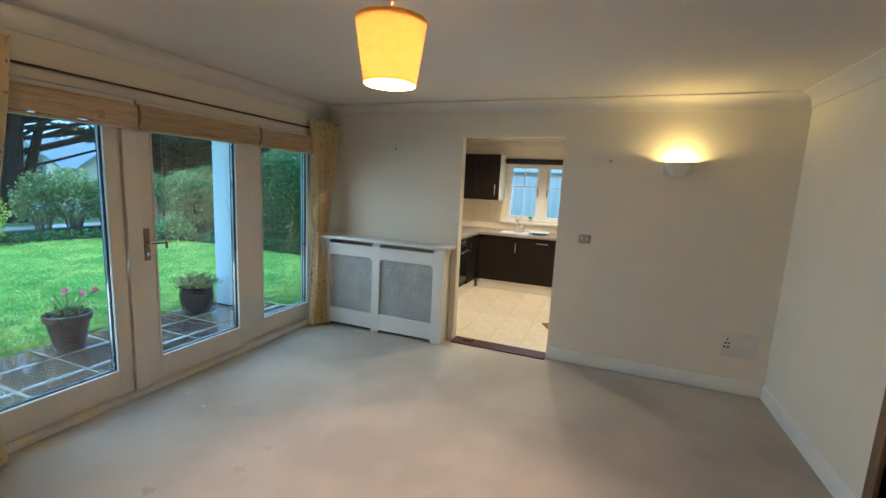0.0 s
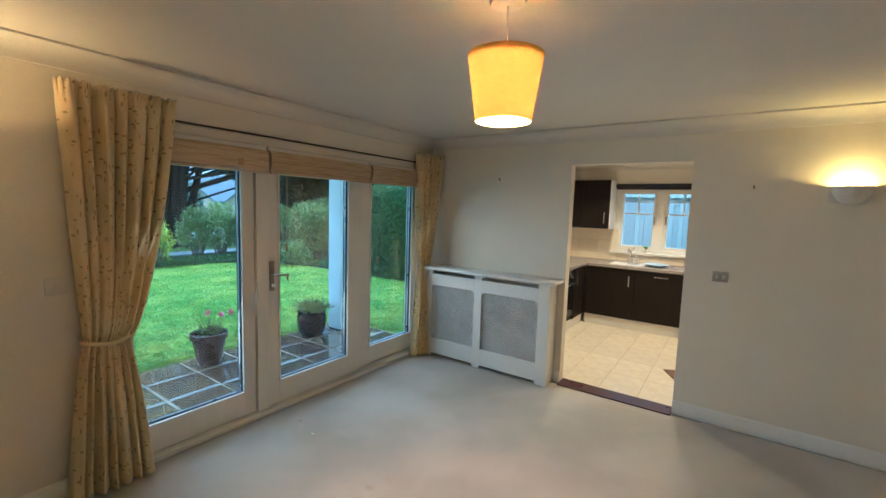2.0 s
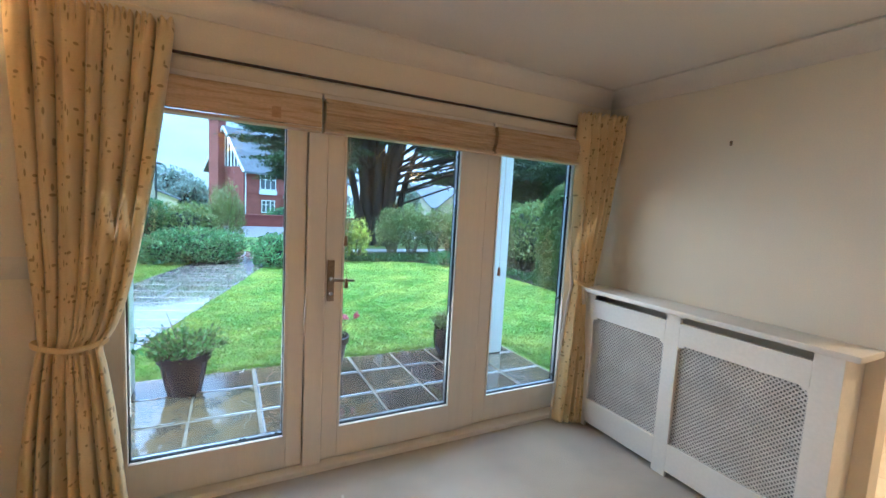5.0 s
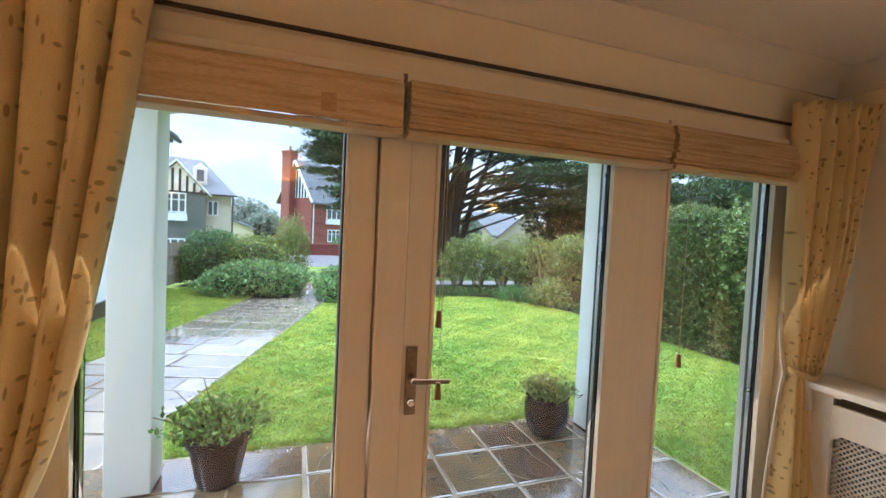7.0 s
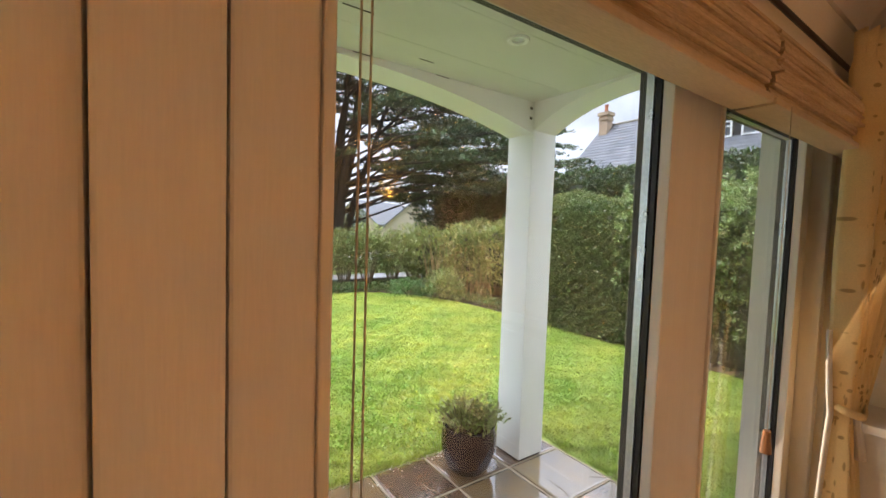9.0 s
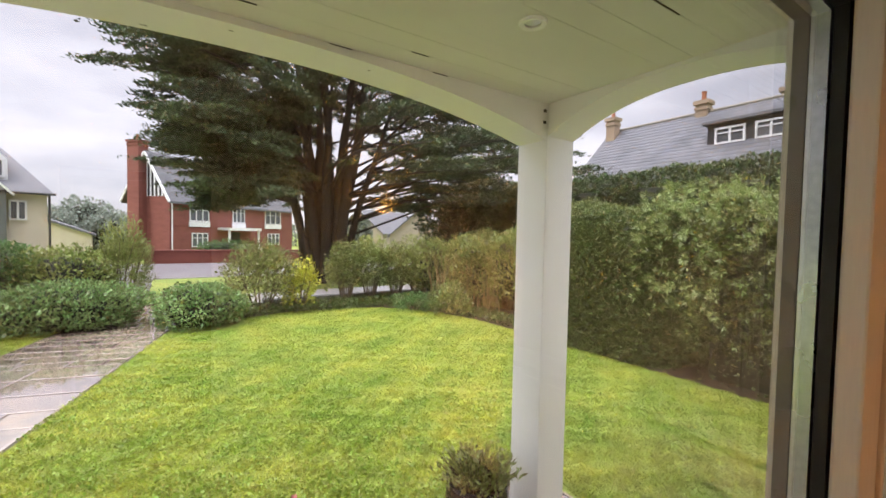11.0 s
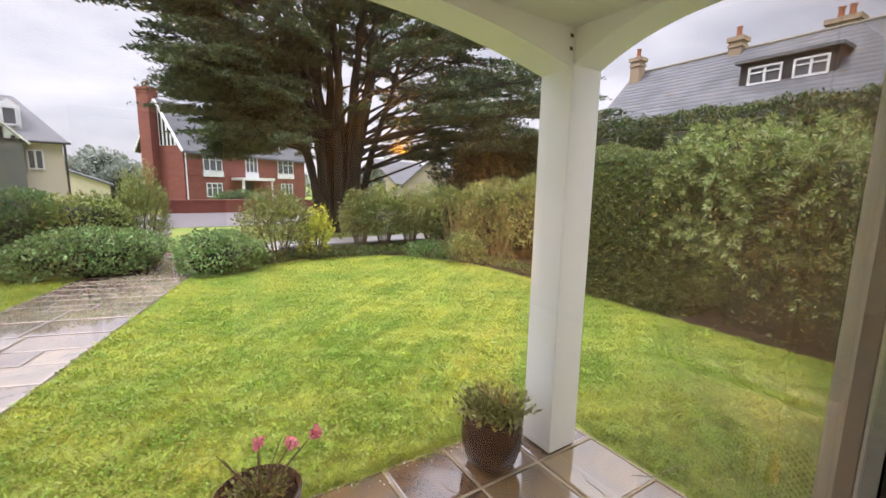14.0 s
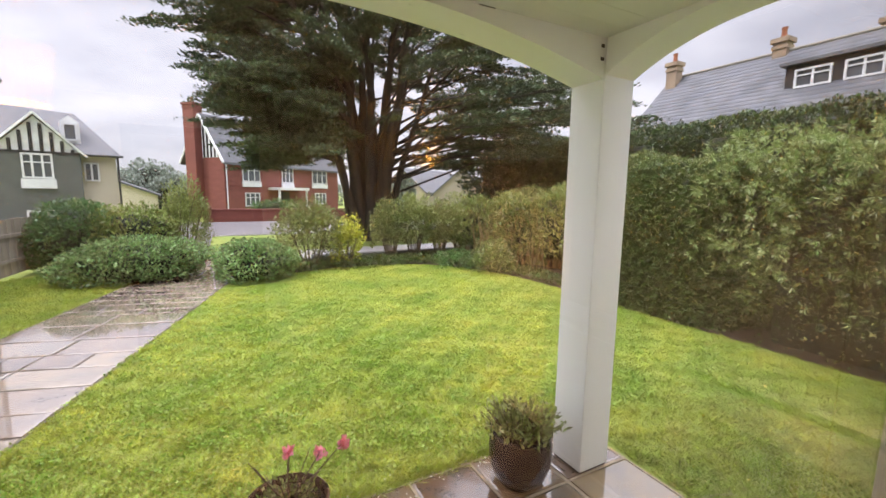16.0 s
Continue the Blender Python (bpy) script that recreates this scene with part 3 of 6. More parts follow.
for p in (P1, P2):
    box(fb, p[0], p[1], YF, YF + 0.02, PZ1, 0.905, bevel=0.002)
    box(fb, p[0], p[1], YF, YF + 0.02, 0.035, PZ0, bevel=0.002)
    box(fb, p[0], p[0] + 0.02, YF, YF + 0.02, 0.935, 0.95)
    for sx in (0, 1):
        cx = p[0] if sx == 0 else p[1]
        s = 1 if sx == 0 else -1
        vs = [(cx, PZ1), (cx + s * 0.035, PZ1), (cx + s * 0.022, PZ1 - 0.012), (cx + s * 0.008, PZ1 - 0.018), (cx, PZ1 - 0.035)]
        fr = [fb.verts.new((x, YF + 0.002, z)) for x, z in vs]
        bk = [fb.verts.new((x, YF + 0.018, z)) for x, z in vs]
        fb.faces.new(fr)
        fb.faces.new(bk[::-1])
        for k in range(5):
            j = (k + 1) % 5
            fb.faces.new((fr[k], bk[k], bk[j], fr[j]))
part("front_frame", fb, M_WHITE, rcv)
for p in (P1, P2):
    g = bmesh.new()
    step, w = 0.0225, 0.0035
    x0, x1, z0, z1 = p[0] - 0.01, p[1] + 0.01, PZ0 - 0.01, PZ1 + 0.01
    for sgn in (1, -1):
        c = (z0 - x1) if sgn == 1 else (z0 + x0)
        end = (z1 - x0) if sgn == 1 else (z1 + x1)
        while c < end:
            pts = []
            for x in (x0, x1):
                z = c + sgn * x
                if z0 <= z <= z1:
                    pts.append((x, z))
            for z in (z0, z1):
                x = (z - c) * sgn
                if x0 < x < x1:
                    pts.append((x, z))
            if len(pts) >= 2:
                (xa, za), (xb, zb) = pts[0], pts[-1]
                d = Vector((xb - xa, 0, zb - za))
                if d.length > 0.01:
                    nrm = Vector((-d.z, 0, d.x)).normalized() * w
                    ya = YF + (0.0215 if sgn == 1 else 0.0245)
                    a, b = Vector((xa, ya, za)), Vector((xb, ya, zb))
                    f4 = [g.verts.new(v) for v in (a - nrm, b - nrm, b + nrm, a + nrm)]
                    b4 = [g.verts.new(v.co + Vector((0, 0.003, 0))) for v in f4]
                    g.faces.new(f4)
                    g.faces.new(b4[::-1])
                    g.faces.new((f4[0], f4[1], b4[1], b4[0]))
                    g.faces.new((f4[2], f4[3], b4[3], b4[2]))
            c += step
    part("grille", g, M_GRILLE, rcv, "white diamond lattice grille")
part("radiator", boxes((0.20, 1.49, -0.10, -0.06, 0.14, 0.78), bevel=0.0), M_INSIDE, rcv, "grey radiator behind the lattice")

# ---- lamps ----
PX, PY = 2.14, -2.43
pl = thing("pendant_lamp", (PX, PY, CEIL), "lit amber drum shade hanging from the ceiling", "ceiling lamp")
part("ceiling_rose", lathe([(0.0, 0.0), (0.064, 0.0), (0.064, -0.026), (0.058, -0.034), (0.014, -0.040), (0.0, -0.040)], 32, (PX, PY, CEIL - 0.001)), M_PLASTIC, pl, "white ceiling rose", True)
part("flex", tubes((Vector((PX, PY, CEIL - 0.03)), Vector((PX, PY, 2.14)), 0.0042), seg=8), M_PLASTIC, pl, "white flex", True)
part("lamp_holder", lathe([(0.0, 2.150), (0.016, 2.145), (0.020, 2.10), (0.0, 2.10)], 16, (PX, PY, 0)), M_PLASTIC, pl, "", True)
part("shade", lathe([(0.131, 2.137), (0.097, 1.914), (0.095, 1.914), (0.129, 2.137), (0.131, 2.137)], 48, (PX, PY, 0)), M_SHADE, pl, "amber fabric tapered shade", True)
# unseen disc, added to weaken the bulb's hot spot on the ceiling
part("added_diffuser", lathe([(0.006, 2.121), (0.1255, 2.121), (0.1255, 2.124), (0.006, 2.124), (0.006, 2.121)], 40, (PX, PY, 0)), mat("added_diffuser_cloth", (0.80, 0.70, 0.52), None, 6, 0.9, 0.1, 300, trans=0.45), pl, "added cloth disc dimming the lamp's upward light")
part("shade_ring", tubes(*[(Vector((PX, PY, 2.115)), Vector((PX + 0.123 * math.cos(a), PY + 0.123 * math.sin(a), 2.131)), 0.0015) for a in (0, 2.09, 4.19)], seg=6), M_PLASTIC, pl)
part("bulb", lathe([(0.0, 1.970), (0.020, 1.976), (0.031, 2.001), (0.029, 2.025), (0.016, 2.062), (0.013, 2.10)], 20, (PX, PY, 0)), M_BULB, pl, "glowing bulb", True)


def sconce(place, turn):
    s = thing("wall_light", (0, 0, 0), "lit plaster half-bowl uplighter on the wall", "wall lamp", "plaster wall lights")
    prof = [(0.0, -0.126), (0.03, -0.125), (0.06, -0.118), (0.09, -0.085), (0.112, -0.04), (0.12, 0.0), (0.112, 0.0), (0.10, -0.04), (0.08, -0.08), (0.05, -0.108), (0.03, -0.112), (0.0, -0.113)]
    bm = lathe(prof, 24, (0, 0, 0), 0.5, math.pi)
    for v in bm.verts:
        v.co.x, v.co.y, v.co.z = v.co.x * 0.88, v.co.y * 0.85, v.co.z * 0.9
    part("bowl", bm, M_PLASTER, s, "", True)
    part("back_plate", boxes((-0.11, 0.11, -0.006, 0.0, -0.11, -0.004)), M_PLASTER, s)
    part("lamp_bulb", lathe([(0.0, -0.02), (0.014, -0.025), (0.016, -0.05), (0.0, -0.06)], 14, (0, -0.065, 0.0)), glow("sconce_bulb", (1.0, 0.8, 0.35), 8), s, "", True)
    s.matrix_basis = pose(*place, 0, 0, turn)
    return s


sconce((3.44, 0.0, 1.83), 0)
sconce((0.03, -3.80, 1.83), 90)
# unseen sconce, added only to house the extra east-wall lamp
sconce((4.24, -3.80, 1.83), -90)

# ---- small fittings ----
def plate(name, place, size, turn, label, category, material, marks=()):
    t = thing(name, (0, 0, 0), label, category)
    w, h = size
    part("faceplate", boxes((-w / 2, w / 2, -0.009, 0.0, -h / 2, h / 2), bevel=0.003), material, t)
    for nm, x, z, mw, mh, mm in marks:
        part(nm, boxes((x - mw / 2, x + mw / 2, -0.0125, -0.0085, z - mh / 2, z + mh / 2), bevel=0.001), mm, t)
    t.matrix_basis = pose(*place, 0, 0, turn)
    return t


plate("light_switch", (2.777, 0.0, 1.155), (0.10, 0.078), 0, "double light switch with a metal plate on the wall", "light switch", M_PLATE, [("rocker", -0.022, 0, 0.018, 0.03, M_PLASTIC), ("rocker", 0.022, 0, 0.018, 0.03, M_PLASTIC)])
plate("light_switch", (0.03, -3.18, 1.15), (0.09, 0.09), 90, "white light switch beside the curtain", "light switch", M_PLASTIC, [("rocker", 0, 0, 0.02, 0.035, M_PLASTIC)])
plate("socket_panel", (4.03, 0.0, 0.40), (0.24, 0.20), 0, "white aerial and socket panel low on the wall", "socket", M_PLASTIC, [("outlet", -0.085, 0.045, 0.012, 0.012, M_BLACK), ("outlet", -0.095, 0.012, 0.016, 0.012, M_BLACK), ("outlet", -0.07, 0.012, 0.016, 0.012, M_BLACK), ("outlet", -0.1, -0.02, 0.014, 0.014, M_BLACK), ("outlet", -0.075, -0.02, 0.014, 0.014, M_BLACK)])
for nx, nz in ((0.876, 1.911), (2.926, 1.829)):
    nl = thing("picture_hook", (nx, 0, nz), "small dark picture hook on a bare wall", "hook", "picture hooks")
    part("hook", boxes((nx - 0.006, nx + 0.006, -0.008, 0.0, nz - 0.014, nz + 0.012), bevel=0.002), M_BRONZE, nl)

# marks trodden into the carpet
random.seed(4)
for k, (sx, sy, sr) in enumerate(((1.30, -2.02, 0.05), (1.24, -2.15, 0.03), (1.37, -1.97, 0.03), (1.0, -1.55, 0.035), (0.75, -1.9, 0.03), (1.25, -2.35, 0.035), (0.98, -2.65, 0.04))):
    bm = bmesh.new()
    ring = [bm.verts.new((sx + sr * random.uniform(0.4, 1.0) * math.cos(a) * 1.3, sy + sr * random.uniform(0.4, 1.0) * math.sin(a), 0.002)) for a in (2 * math.pi * i / 14 for i in range(14))]
    bm.faces.new(ring)
    structure("carpet_mark", bm, M_STAIN, "small dirty mark trodden into carpet", "stain")
for dx, dy in ((0.28, -1.93), (0.52, -2.0)):
    lit = thing("paper_scrap", (dx, dy, 0.0), "tiny pale scrap lying on the carpet", "scrap", "scraps on the carpet")
    part("scrap", boxes((dx, dx + 0.03, dy, dy + 0.012, 0.0, 0.008), bevel=0.002), M_LINING, lit)

# ---- kitchen ----
KY = 2.94
structure("kitchen_floor_bed", boxes((0.40, 3.2, 0.10, KY, -0.15, -0.004)), M_GROUT, "grout bed under the kitchen tiles", "floor")
structure("wall_kitchen_back", boxes((0.40, 1.35, KY, KY + 0.2, -0.3, 2.5), (2.52, 3.3, KY, KY + 0.2, -0.3, 2.5), (1.35, 2.52, KY, KY + 0.2, -0.3, 1.04), (1.35, 2.52, KY, KY + 0.2, 2.0, 2.5)), M_KWALL, "cream kitchen wall with window", "wall")
structure("wall_kitchen_left", boxes((0.40, 0.50, 0.10, KY, -0.3, 2.5)), M_KWALL, "cream kitchen side wall", "wall")
structure("wall_kitchen_right", boxes((3.2, 3.3, 0.10, KY, -0.3, 2.5)), M_KWALL, "cream kitchen side wall", "wall")
structure("kitchen_ceiling", boxes((0.50, 3.2, 0.10, KY, 2.36, 2.46)), M_CEIL, "white kitchen ceiling with downlights", "ceiling")
structure("kitchen_cornice", run_profile([(o, z + 0.02) for o, z in COVE], (0.5, KY), (3.2, KY), (0, -1)), M_CEIL, "plaster cove above the kitchen window", "cornice", True)
for kx, ky in ((1.47, 1.9), (2.35, 1.9), (1.47, 0.85), (2.35, 0.85)):
    dl = thing("downlight", (kx, ky, 2.36), "small lit recessed ceiling downlight", "ceiling light", "kitchen downlights")
    part("ring", lathe([(0.030, -0.002), (0.030, -0.008), (0.045, -0.006), (0.048, 0.0)], 24, (kx, ky, 2.36)), M_CHROME, dl, "", True)
    part("lens", lathe([(0.0, -0.004), (0.030, -0.004)], 20, (kx, ky, 2.36)), M_DOWN, dl, "glowing lens")


def base_unit(x0, x1, handle, label):
    u = thing("base_cabinet", ((x0 + x1) / 2, 2.6, 0), label, "cabinet", "kitchen base units")
    part("body", boxes((x0, x1, 2.36, KY - 0.002, 0.15, 0.845)), M_CAB, u)
    part("door", boxes((x0 + 0.002, x1 - 0.002, 2.34, 2.358, 0.15, 0.84), bevel=0.002), M_CAB, u, "black-brown door")
    part("plinth", boxes((x0, x1, 2.40, 2.42, 0.0, 0.148)), M_WHITE, u, "cream plinth")
    hx, hz, upright = handle
    d = Vector((0, 0, 0.075)) if upright else Vector((0.085, 0, 0))
    c = Vector((hx, 2.312, hz))
    hbm = boxes((hx - (0.008 if upright else 0.085), hx + (0.008 if upright else 0.085), 2.308, 2.316, hz - (0.075 if upright else 0.008), hz + (0.075 if upright else 0.008)), bevel=0.002)
    for s in (-0.8, 0.8):
        tube(hbm, c + d * s, c + d * s + Vector((0, 0.03, 0)), 0.005)
    part("handle", hbm, M_CHROME, u, "steel bar handle")


base_unit(1.12, 1.78, (1.71, 0.68, True), "black-brown kitchen sink unit with steel handle")
base_unit(1.78, 2.40, (2.10, 0.78, False), "black-brown kitchen unit with a horizontal handle")
base_unit(2.40, 3.0, (2.49, 0.68, True), "black-brown kitchen unit beside the wall")
lu = thing("oven_unit", (0.8, 1.6, 0), "built-in black oven in a dark cabinet run", "oven")
part("body", boxes((0.51, 1.10, 0.4, 2.335, 0.15, 0.845)), M_CAB, lu)
part("plinth", boxes((1.06, 1.08, 0.4, 2.395, 0.0, 0.148)), M_WHITE, lu, "cream plinth")
part("oven_door", boxes((1.10, 1.122, 1.22, 1.80, 0.22, 0.70), bevel=0.003), mat("oven_glass", (0.012, 0.012, 0.014), None, 3, 0.1, 0.0), lu, "glossy black oven door")
part("control_panel", boxes((1.10, 1.118, 1.22, 1.80, 0.72, 0.84), bevel=0.002), M_CHROME, lu, "steel control panel")
ohb = tubes((Vector((1.16, 1.26, 0.66)), Vector((1.16, 1.76, 0.66)), 0.009), (Vector((1.12, 1.30, 0.66)), Vector((1.16, 1.30, 0.66)), 0.006), (Vector((1.12, 1.72, 0.66)), Vector((1.16, 1.72, 0.66)), 0.006), seg=10)
part("oven_handle", ohb, M_CHROME, lu, "steel oven handle", True)
for k in range(4):
    part("knob", tubes((Vector((1.118, 1.32 + k * 0.12, 0.78)), Vector((1.14, 1.32 + k * 0.12, 0.78)), 0.018), seg=14), M_CHROME, lu, "", True)
cu = thing("corner_cabinet", (0.9, 2.0, 0), "black-brown cabinet with steel handle by the oven", "cabinet")
part("door", boxes((1.10, 1.12, 1.83, 2.33, 0.15, 0.84), bevel=0.002), M_CAB, cu)
part("handle", boxes((1.145, 1.153, 1.87, 1.886, 0.60, 0.76), (1.12, 1.147, 1.873, 1.883, 0.62, 0.63), (1.12, 1.147, 1.873, 1.883, 0.73, 0.74), bevel=0.001), M_CHROME, cu, "steel bar handle")
wt = thing("worktop", (1.8, 2.6, 0.85), "speckled grey L-shaped kitchen worktop", "worktop")
part("back_run", boxes((0.51, 3.19, 2.315, KY - 0.003, 0.85, 0.89), bevel=0.005), M_TOP, wt)
part("side_run", boxes((0.51, 1.135, 0.4, 2.314, 0.85, 0.89), bevel=0.005), M_TOP, wt)
part("sink_bowl", boxes((1.42, 1.44, 2.42, 2.78, 0.885, 0.899), (1.44, 1.86, 2.42, 2.44, 0.885, 0.899), (1.44, 1.86, 2.76, 2.78, 0.885, 0.899), (1.84, 1.86, 2.44, 2.76, 0.885, 0.899), (1.44, 1.84, 2.44, 2.76, 0.880, 0.8925), bevel=0.002), M_WHITE, wt, "cream sink rim")
wu = thing("wall_cabinet", (0.9, 2.8, 1.376), "black-brown wall cabinet above the worktop", "cabinet")
part("body", boxes((0.52, 1.318, 2.66, KY - 0.002, 1.376, 2.09)), M_CAB, wu)
part("end_panel", boxes((1.3185, 1.334, 2.645, KY - 0.002, 1.376, 2.09)), M_WHITE, wu, "white end panel")
part("door", boxes((0.93, 1.316, 2.64, 2.658, 1.376, 2.09), bevel=0.002), M_CAB, wu, "black-brown door")
part("door", boxes((0.52, 0.926, 2.64, 2.658, 1.376, 2.09), bevel=0.002), M_CAB, wu, "black-brown door")
part("handle", boxes((1.245, 1.26, 2.612, 2.620, 1.45, 1.62), (1.249, 1.256, 2.62, 2.642, 1.47, 1.48), (1.249, 1.256, 2.62, 2.642, 1.59, 1.60), bevel=0.001), M_CHROME, wu, "steel bar handle")
# window with two casements and glazing bars
kw = thing("window_2", (1.93, KY, 1.04), "white kitchen casement window with glazing bars", "window", kind="structure")
part("window_frame", boxes((1.352, 1.40, KY + 0.02, KY + 0.12, 1.045, 1.995), (2.47, 2.515, KY + 0.02, KY + 0.12, 1.045, 1.995), (1.90, 2.0, KY + 0.02, KY + 0.12, 1.09, 1.95), (1.40, 2.47, KY + 0.02, KY + 0.12, 1.045, 1.09), (1.40, 2.47, KY + 0.02, KY + 0.12, 1.95, 1.995), bevel=0.004), M_WHITE, kw)
part("window_sill", boxes((1.30, 2.56, KY - 0.06, KY + 0.019, 1.01, 1.043), bevel=0.005), M_WHITE, kw)
for a, b in ((1.40, 1.90), (2.0, 2.47)):
    part("casement", boxes((a, a + 0.045, KY + 0.03, KY + 0.09, 1.09, 1.95), (b - 0.045, b, KY + 0.03, KY + 0.09, 1.09, 1.95), (a + 0.045, b - 0.045, KY + 0.03, KY + 0.09, 1.09, 1.135), (a + 0.045, b - 0.045, KY + 0.03, KY + 0.09, 1.905, 1.95), bevel=0.003), M_WHITE, kw)
    c = (a + b) / 2
    part("glazing_bars", boxes((c - 0.009, c + 0.009, KY + 0.045, KY + 0.07, 1.62, 1.905), (a + 0.045, b - 0.045, KY + 0.046, KY + 0.069, 1.60, 1.62), (a + 0.045, b - 0.045, KY + 0.046, KY + 0.069, 1.78, 1.795)), M_WHITE, kw)
    pn = part("pane", boxes((a + 0.04, b - 0.04, KY + 0.056, KY + 0.060, 1.13, 1.91)), M_GLASS, kw)
    pn.visible_shadow = False
for hx in (1.875, 2.025):
    part("catch", boxes((hx - 0.008, hx + 0.008, KY + 0.0, KY + 0.03, 1.46, 1.58), bevel=0.003), M_BRONZE, kw, "dark window catch")
kb = thing("roller_blind", (1.93, KY, 2.0), "dark navy roller blind rolled up over the window", "blind")
part("roll", tubes((Vector((1.33, KY - 0.03, 2.02)), Vector((2.55, KY - 0.03, 2.02)), 0.028), seg=16), M_NAVY, kb, "", True)
part("hem", boxes((1.34, 2.54, KY - 0.035, KY - 0.027, 1.965, 2.0)), M_NAVY, kb)
# splashback tiles
sp = structure("splashback", boxes((0.50, 3.19, KY - 0.006, KY - 0.001, 0.89, 1.005), (0.50, 1.30, KY - 0.006, KY - 0.001, 1.005, 1.376)), M_GROUT, "cream gloss tiled splashback behind the worktop", "tiles")


def shared_box(name, material, b=0.03):
    bm = bmesh.new()
    box(bm, -0.5, 0.5, -0.5, 0.5, -0.5, 0.5)
    bmesh.ops.recalc_face_normals(bm, faces=bm.faces[:])
    me = bpy.data.meshes.new(name)
    bm.to_mesh(me)
    bm.free()
    me.materials.append(material)
    return me


def piece(name, me, parent, centre, size, turn=0.0, tilt=(0, 0)):
    o = new(name, me)
    o.matrix_basis = pose(*centre, tilt[0], tilt[1], turn) @ Matrix.Diagonal((*size, 1))
    o.parent = parent
    if parent.type == "EMPTY":
        o.matrix_parent_inverse = parent.matrix_basis.inverted()
    return o


wall_tile = shared_box("wall_tile", M_SPLASH)
for k in range(9):
    for zc, hh, lim in ((0.950, 0.106, 3.19), (1.10, 0.185, 1.30), (1.285, 0.178, 1.30)):
        x = 0.50 + 0.30 * k + 0.15
        if x + 0.15 <= lim + 0.1:
            piece("tile", wall_tile, sp, (x, KY - 0.0075, zc), (0.297, 0.005, hh))
# things by the sink
tp = thing("mixer_tap", (1.62, 2.80, 0.89), "chrome mixer tap at the sink", "tap")
part("body", tubes((Vector((1.62, 2.80, 0.89)), Vector((1.62, 2.80, 1.06)), 0.018, 0.014), (Vector((1.62, 2.80, 1.05)), Vector((1.62, 2.64, 1.10)), 0.012), (Vector((1.62, 2.645, 1.10)), Vector((1.62, 2.64, 1.05)), 0.012), seg=12), M_CHROME, tp, "", True)
part("lever", tubes((Vector((1.62, 2.80, 1.06)), Vector((1.67, 2.80, 1.12)), 0.007), seg=8), M_CHROME, tp, "", True)
rk = thing("cutlery_drainer", (1.70, 2.62, 0.89), "steel wire cutlery drainer by the sink", "drainer")
for wy in (2.56, 2.66):
    part("wire_side", tubes(*[(Vector((1.63 + 0.13 * a, wy, 0.90)), Vector((1.63 + 0.13 * a, wy, 1.00)), 0.004) for a in (0, 0.25, 0.5, 0.75, 1)], *[(Vector((1.63, wy, z)), Vector((1.76, wy, z)), 0.004) for z in (0.905, 0.95, 1.0)], seg=6), M_CHROME, rk)
part("contents", tubes((Vector((1.66, 2.6, 0.91)), Vector((1.65, 2.6, 1.05)), 0.012), (Vector((1.71, 2.61, 0.91)), Vector((1.73, 2.61, 1.03)), 0.014), seg=8), M_LINING, rk)
bw = thing("dish", (2.0, 2.62, 0.89), "pale blue plastic dish on the worktop", "dish")
part("bowl", lathe([(0.0, 0.895), (0.10, 0.895), (0.16, 0.925), (0.155, 0.927), (0.095, 0.903), (0.0, 0.903)], 28, (2.0, 2.60, 0)), M_BLUE, bw, "", True)
fp = thing("sill_plant", (1.80, KY - 0.03, 1.043), "small green potted plant on the window sill", "plant")
part("pot", lathe([(0.0, 1.044), (0.022, 1.044), (0.028, 1.09), (0.0, 1.088)], 16, (1.80, KY - 0.03, 0)), M_LINING, fp, "", True)
lv = bmesh.new()
for k in range(14):
    a, t = k * 2.4, 0.4 + 0.5 * ((k * 7) % 5) / 5
    p = Vector((1.80, KY - 0.03, 1.085))
    q = p + Vector((math.cos(a) * 0.05, math.sin(a) * 0.018, 0.03 + 0.05 * t))
    s = Vector((-math.sin(a), math.cos(a), 0)) * 0.013
    vs = [lv.verts.new(v) for v in (p, (p + q) / 2 + s, q, (p + q) / 2 - s)]
    lv.faces.new(vs)
part("leaves", lv, M_GREENLEAF, fp)
mt = thing("door_mat", (2.72, 0.9, 0), "brown mat lying askew on the kitchen tiles", "mat")
mb = boxes((-0.33, 0.33, -0.22, 0.22, 0.0, 0.010), bevel=0.003)
bmesh.ops.transform(mb, matrix=pose(2.70, 0.82, 0.001, 0, 0, -62), verts=mb.verts[:])
part("mat", mb, mat("brown_mat", (0.20, 0.12, 0.08), (0.15, 0.09, 0.06), 6, 0.95, 0.5, 200), mt)

# ---- outside: materials ----
M_LAWN = mat("lawn_soil_green", (0.13, 0.20, 0.022), (0.21, 0.25, 0.04), 0.9, 0.9, 0.6, 60, grain=0.30, dist=0.02)
M_BLADE = mat("grass_blade", (0.18, 0.285, 0.018), (0.42, 0.43, 0.052), 1.5, 0.5, 0, 13, rnd=0.34, island=True, trans=0.30, grain=0.30, lo=0.36, hi=0.68)
M_EARTH = mat("wet_dark_soil", (0.022, 0.016, 0.011), (0.038, 0.028, 0.020), 3, 0.9, 0.8, 40, grain=0.3, dist=0.02)
M_EARTH.node_tree.nodes["Principled BSDF"].inputs["Specular IOR Level"].default_value = 0.08
M_FLAG = mat("wet_sandstone_flag", (0.17, 0.10, 0.045), (0.10, 0.07, 0.045), 2.2, 0.09, 0.12, 22, rnd=0.35, grain=0.18, rvar=0.08, dist=0.004, wet=0.8)
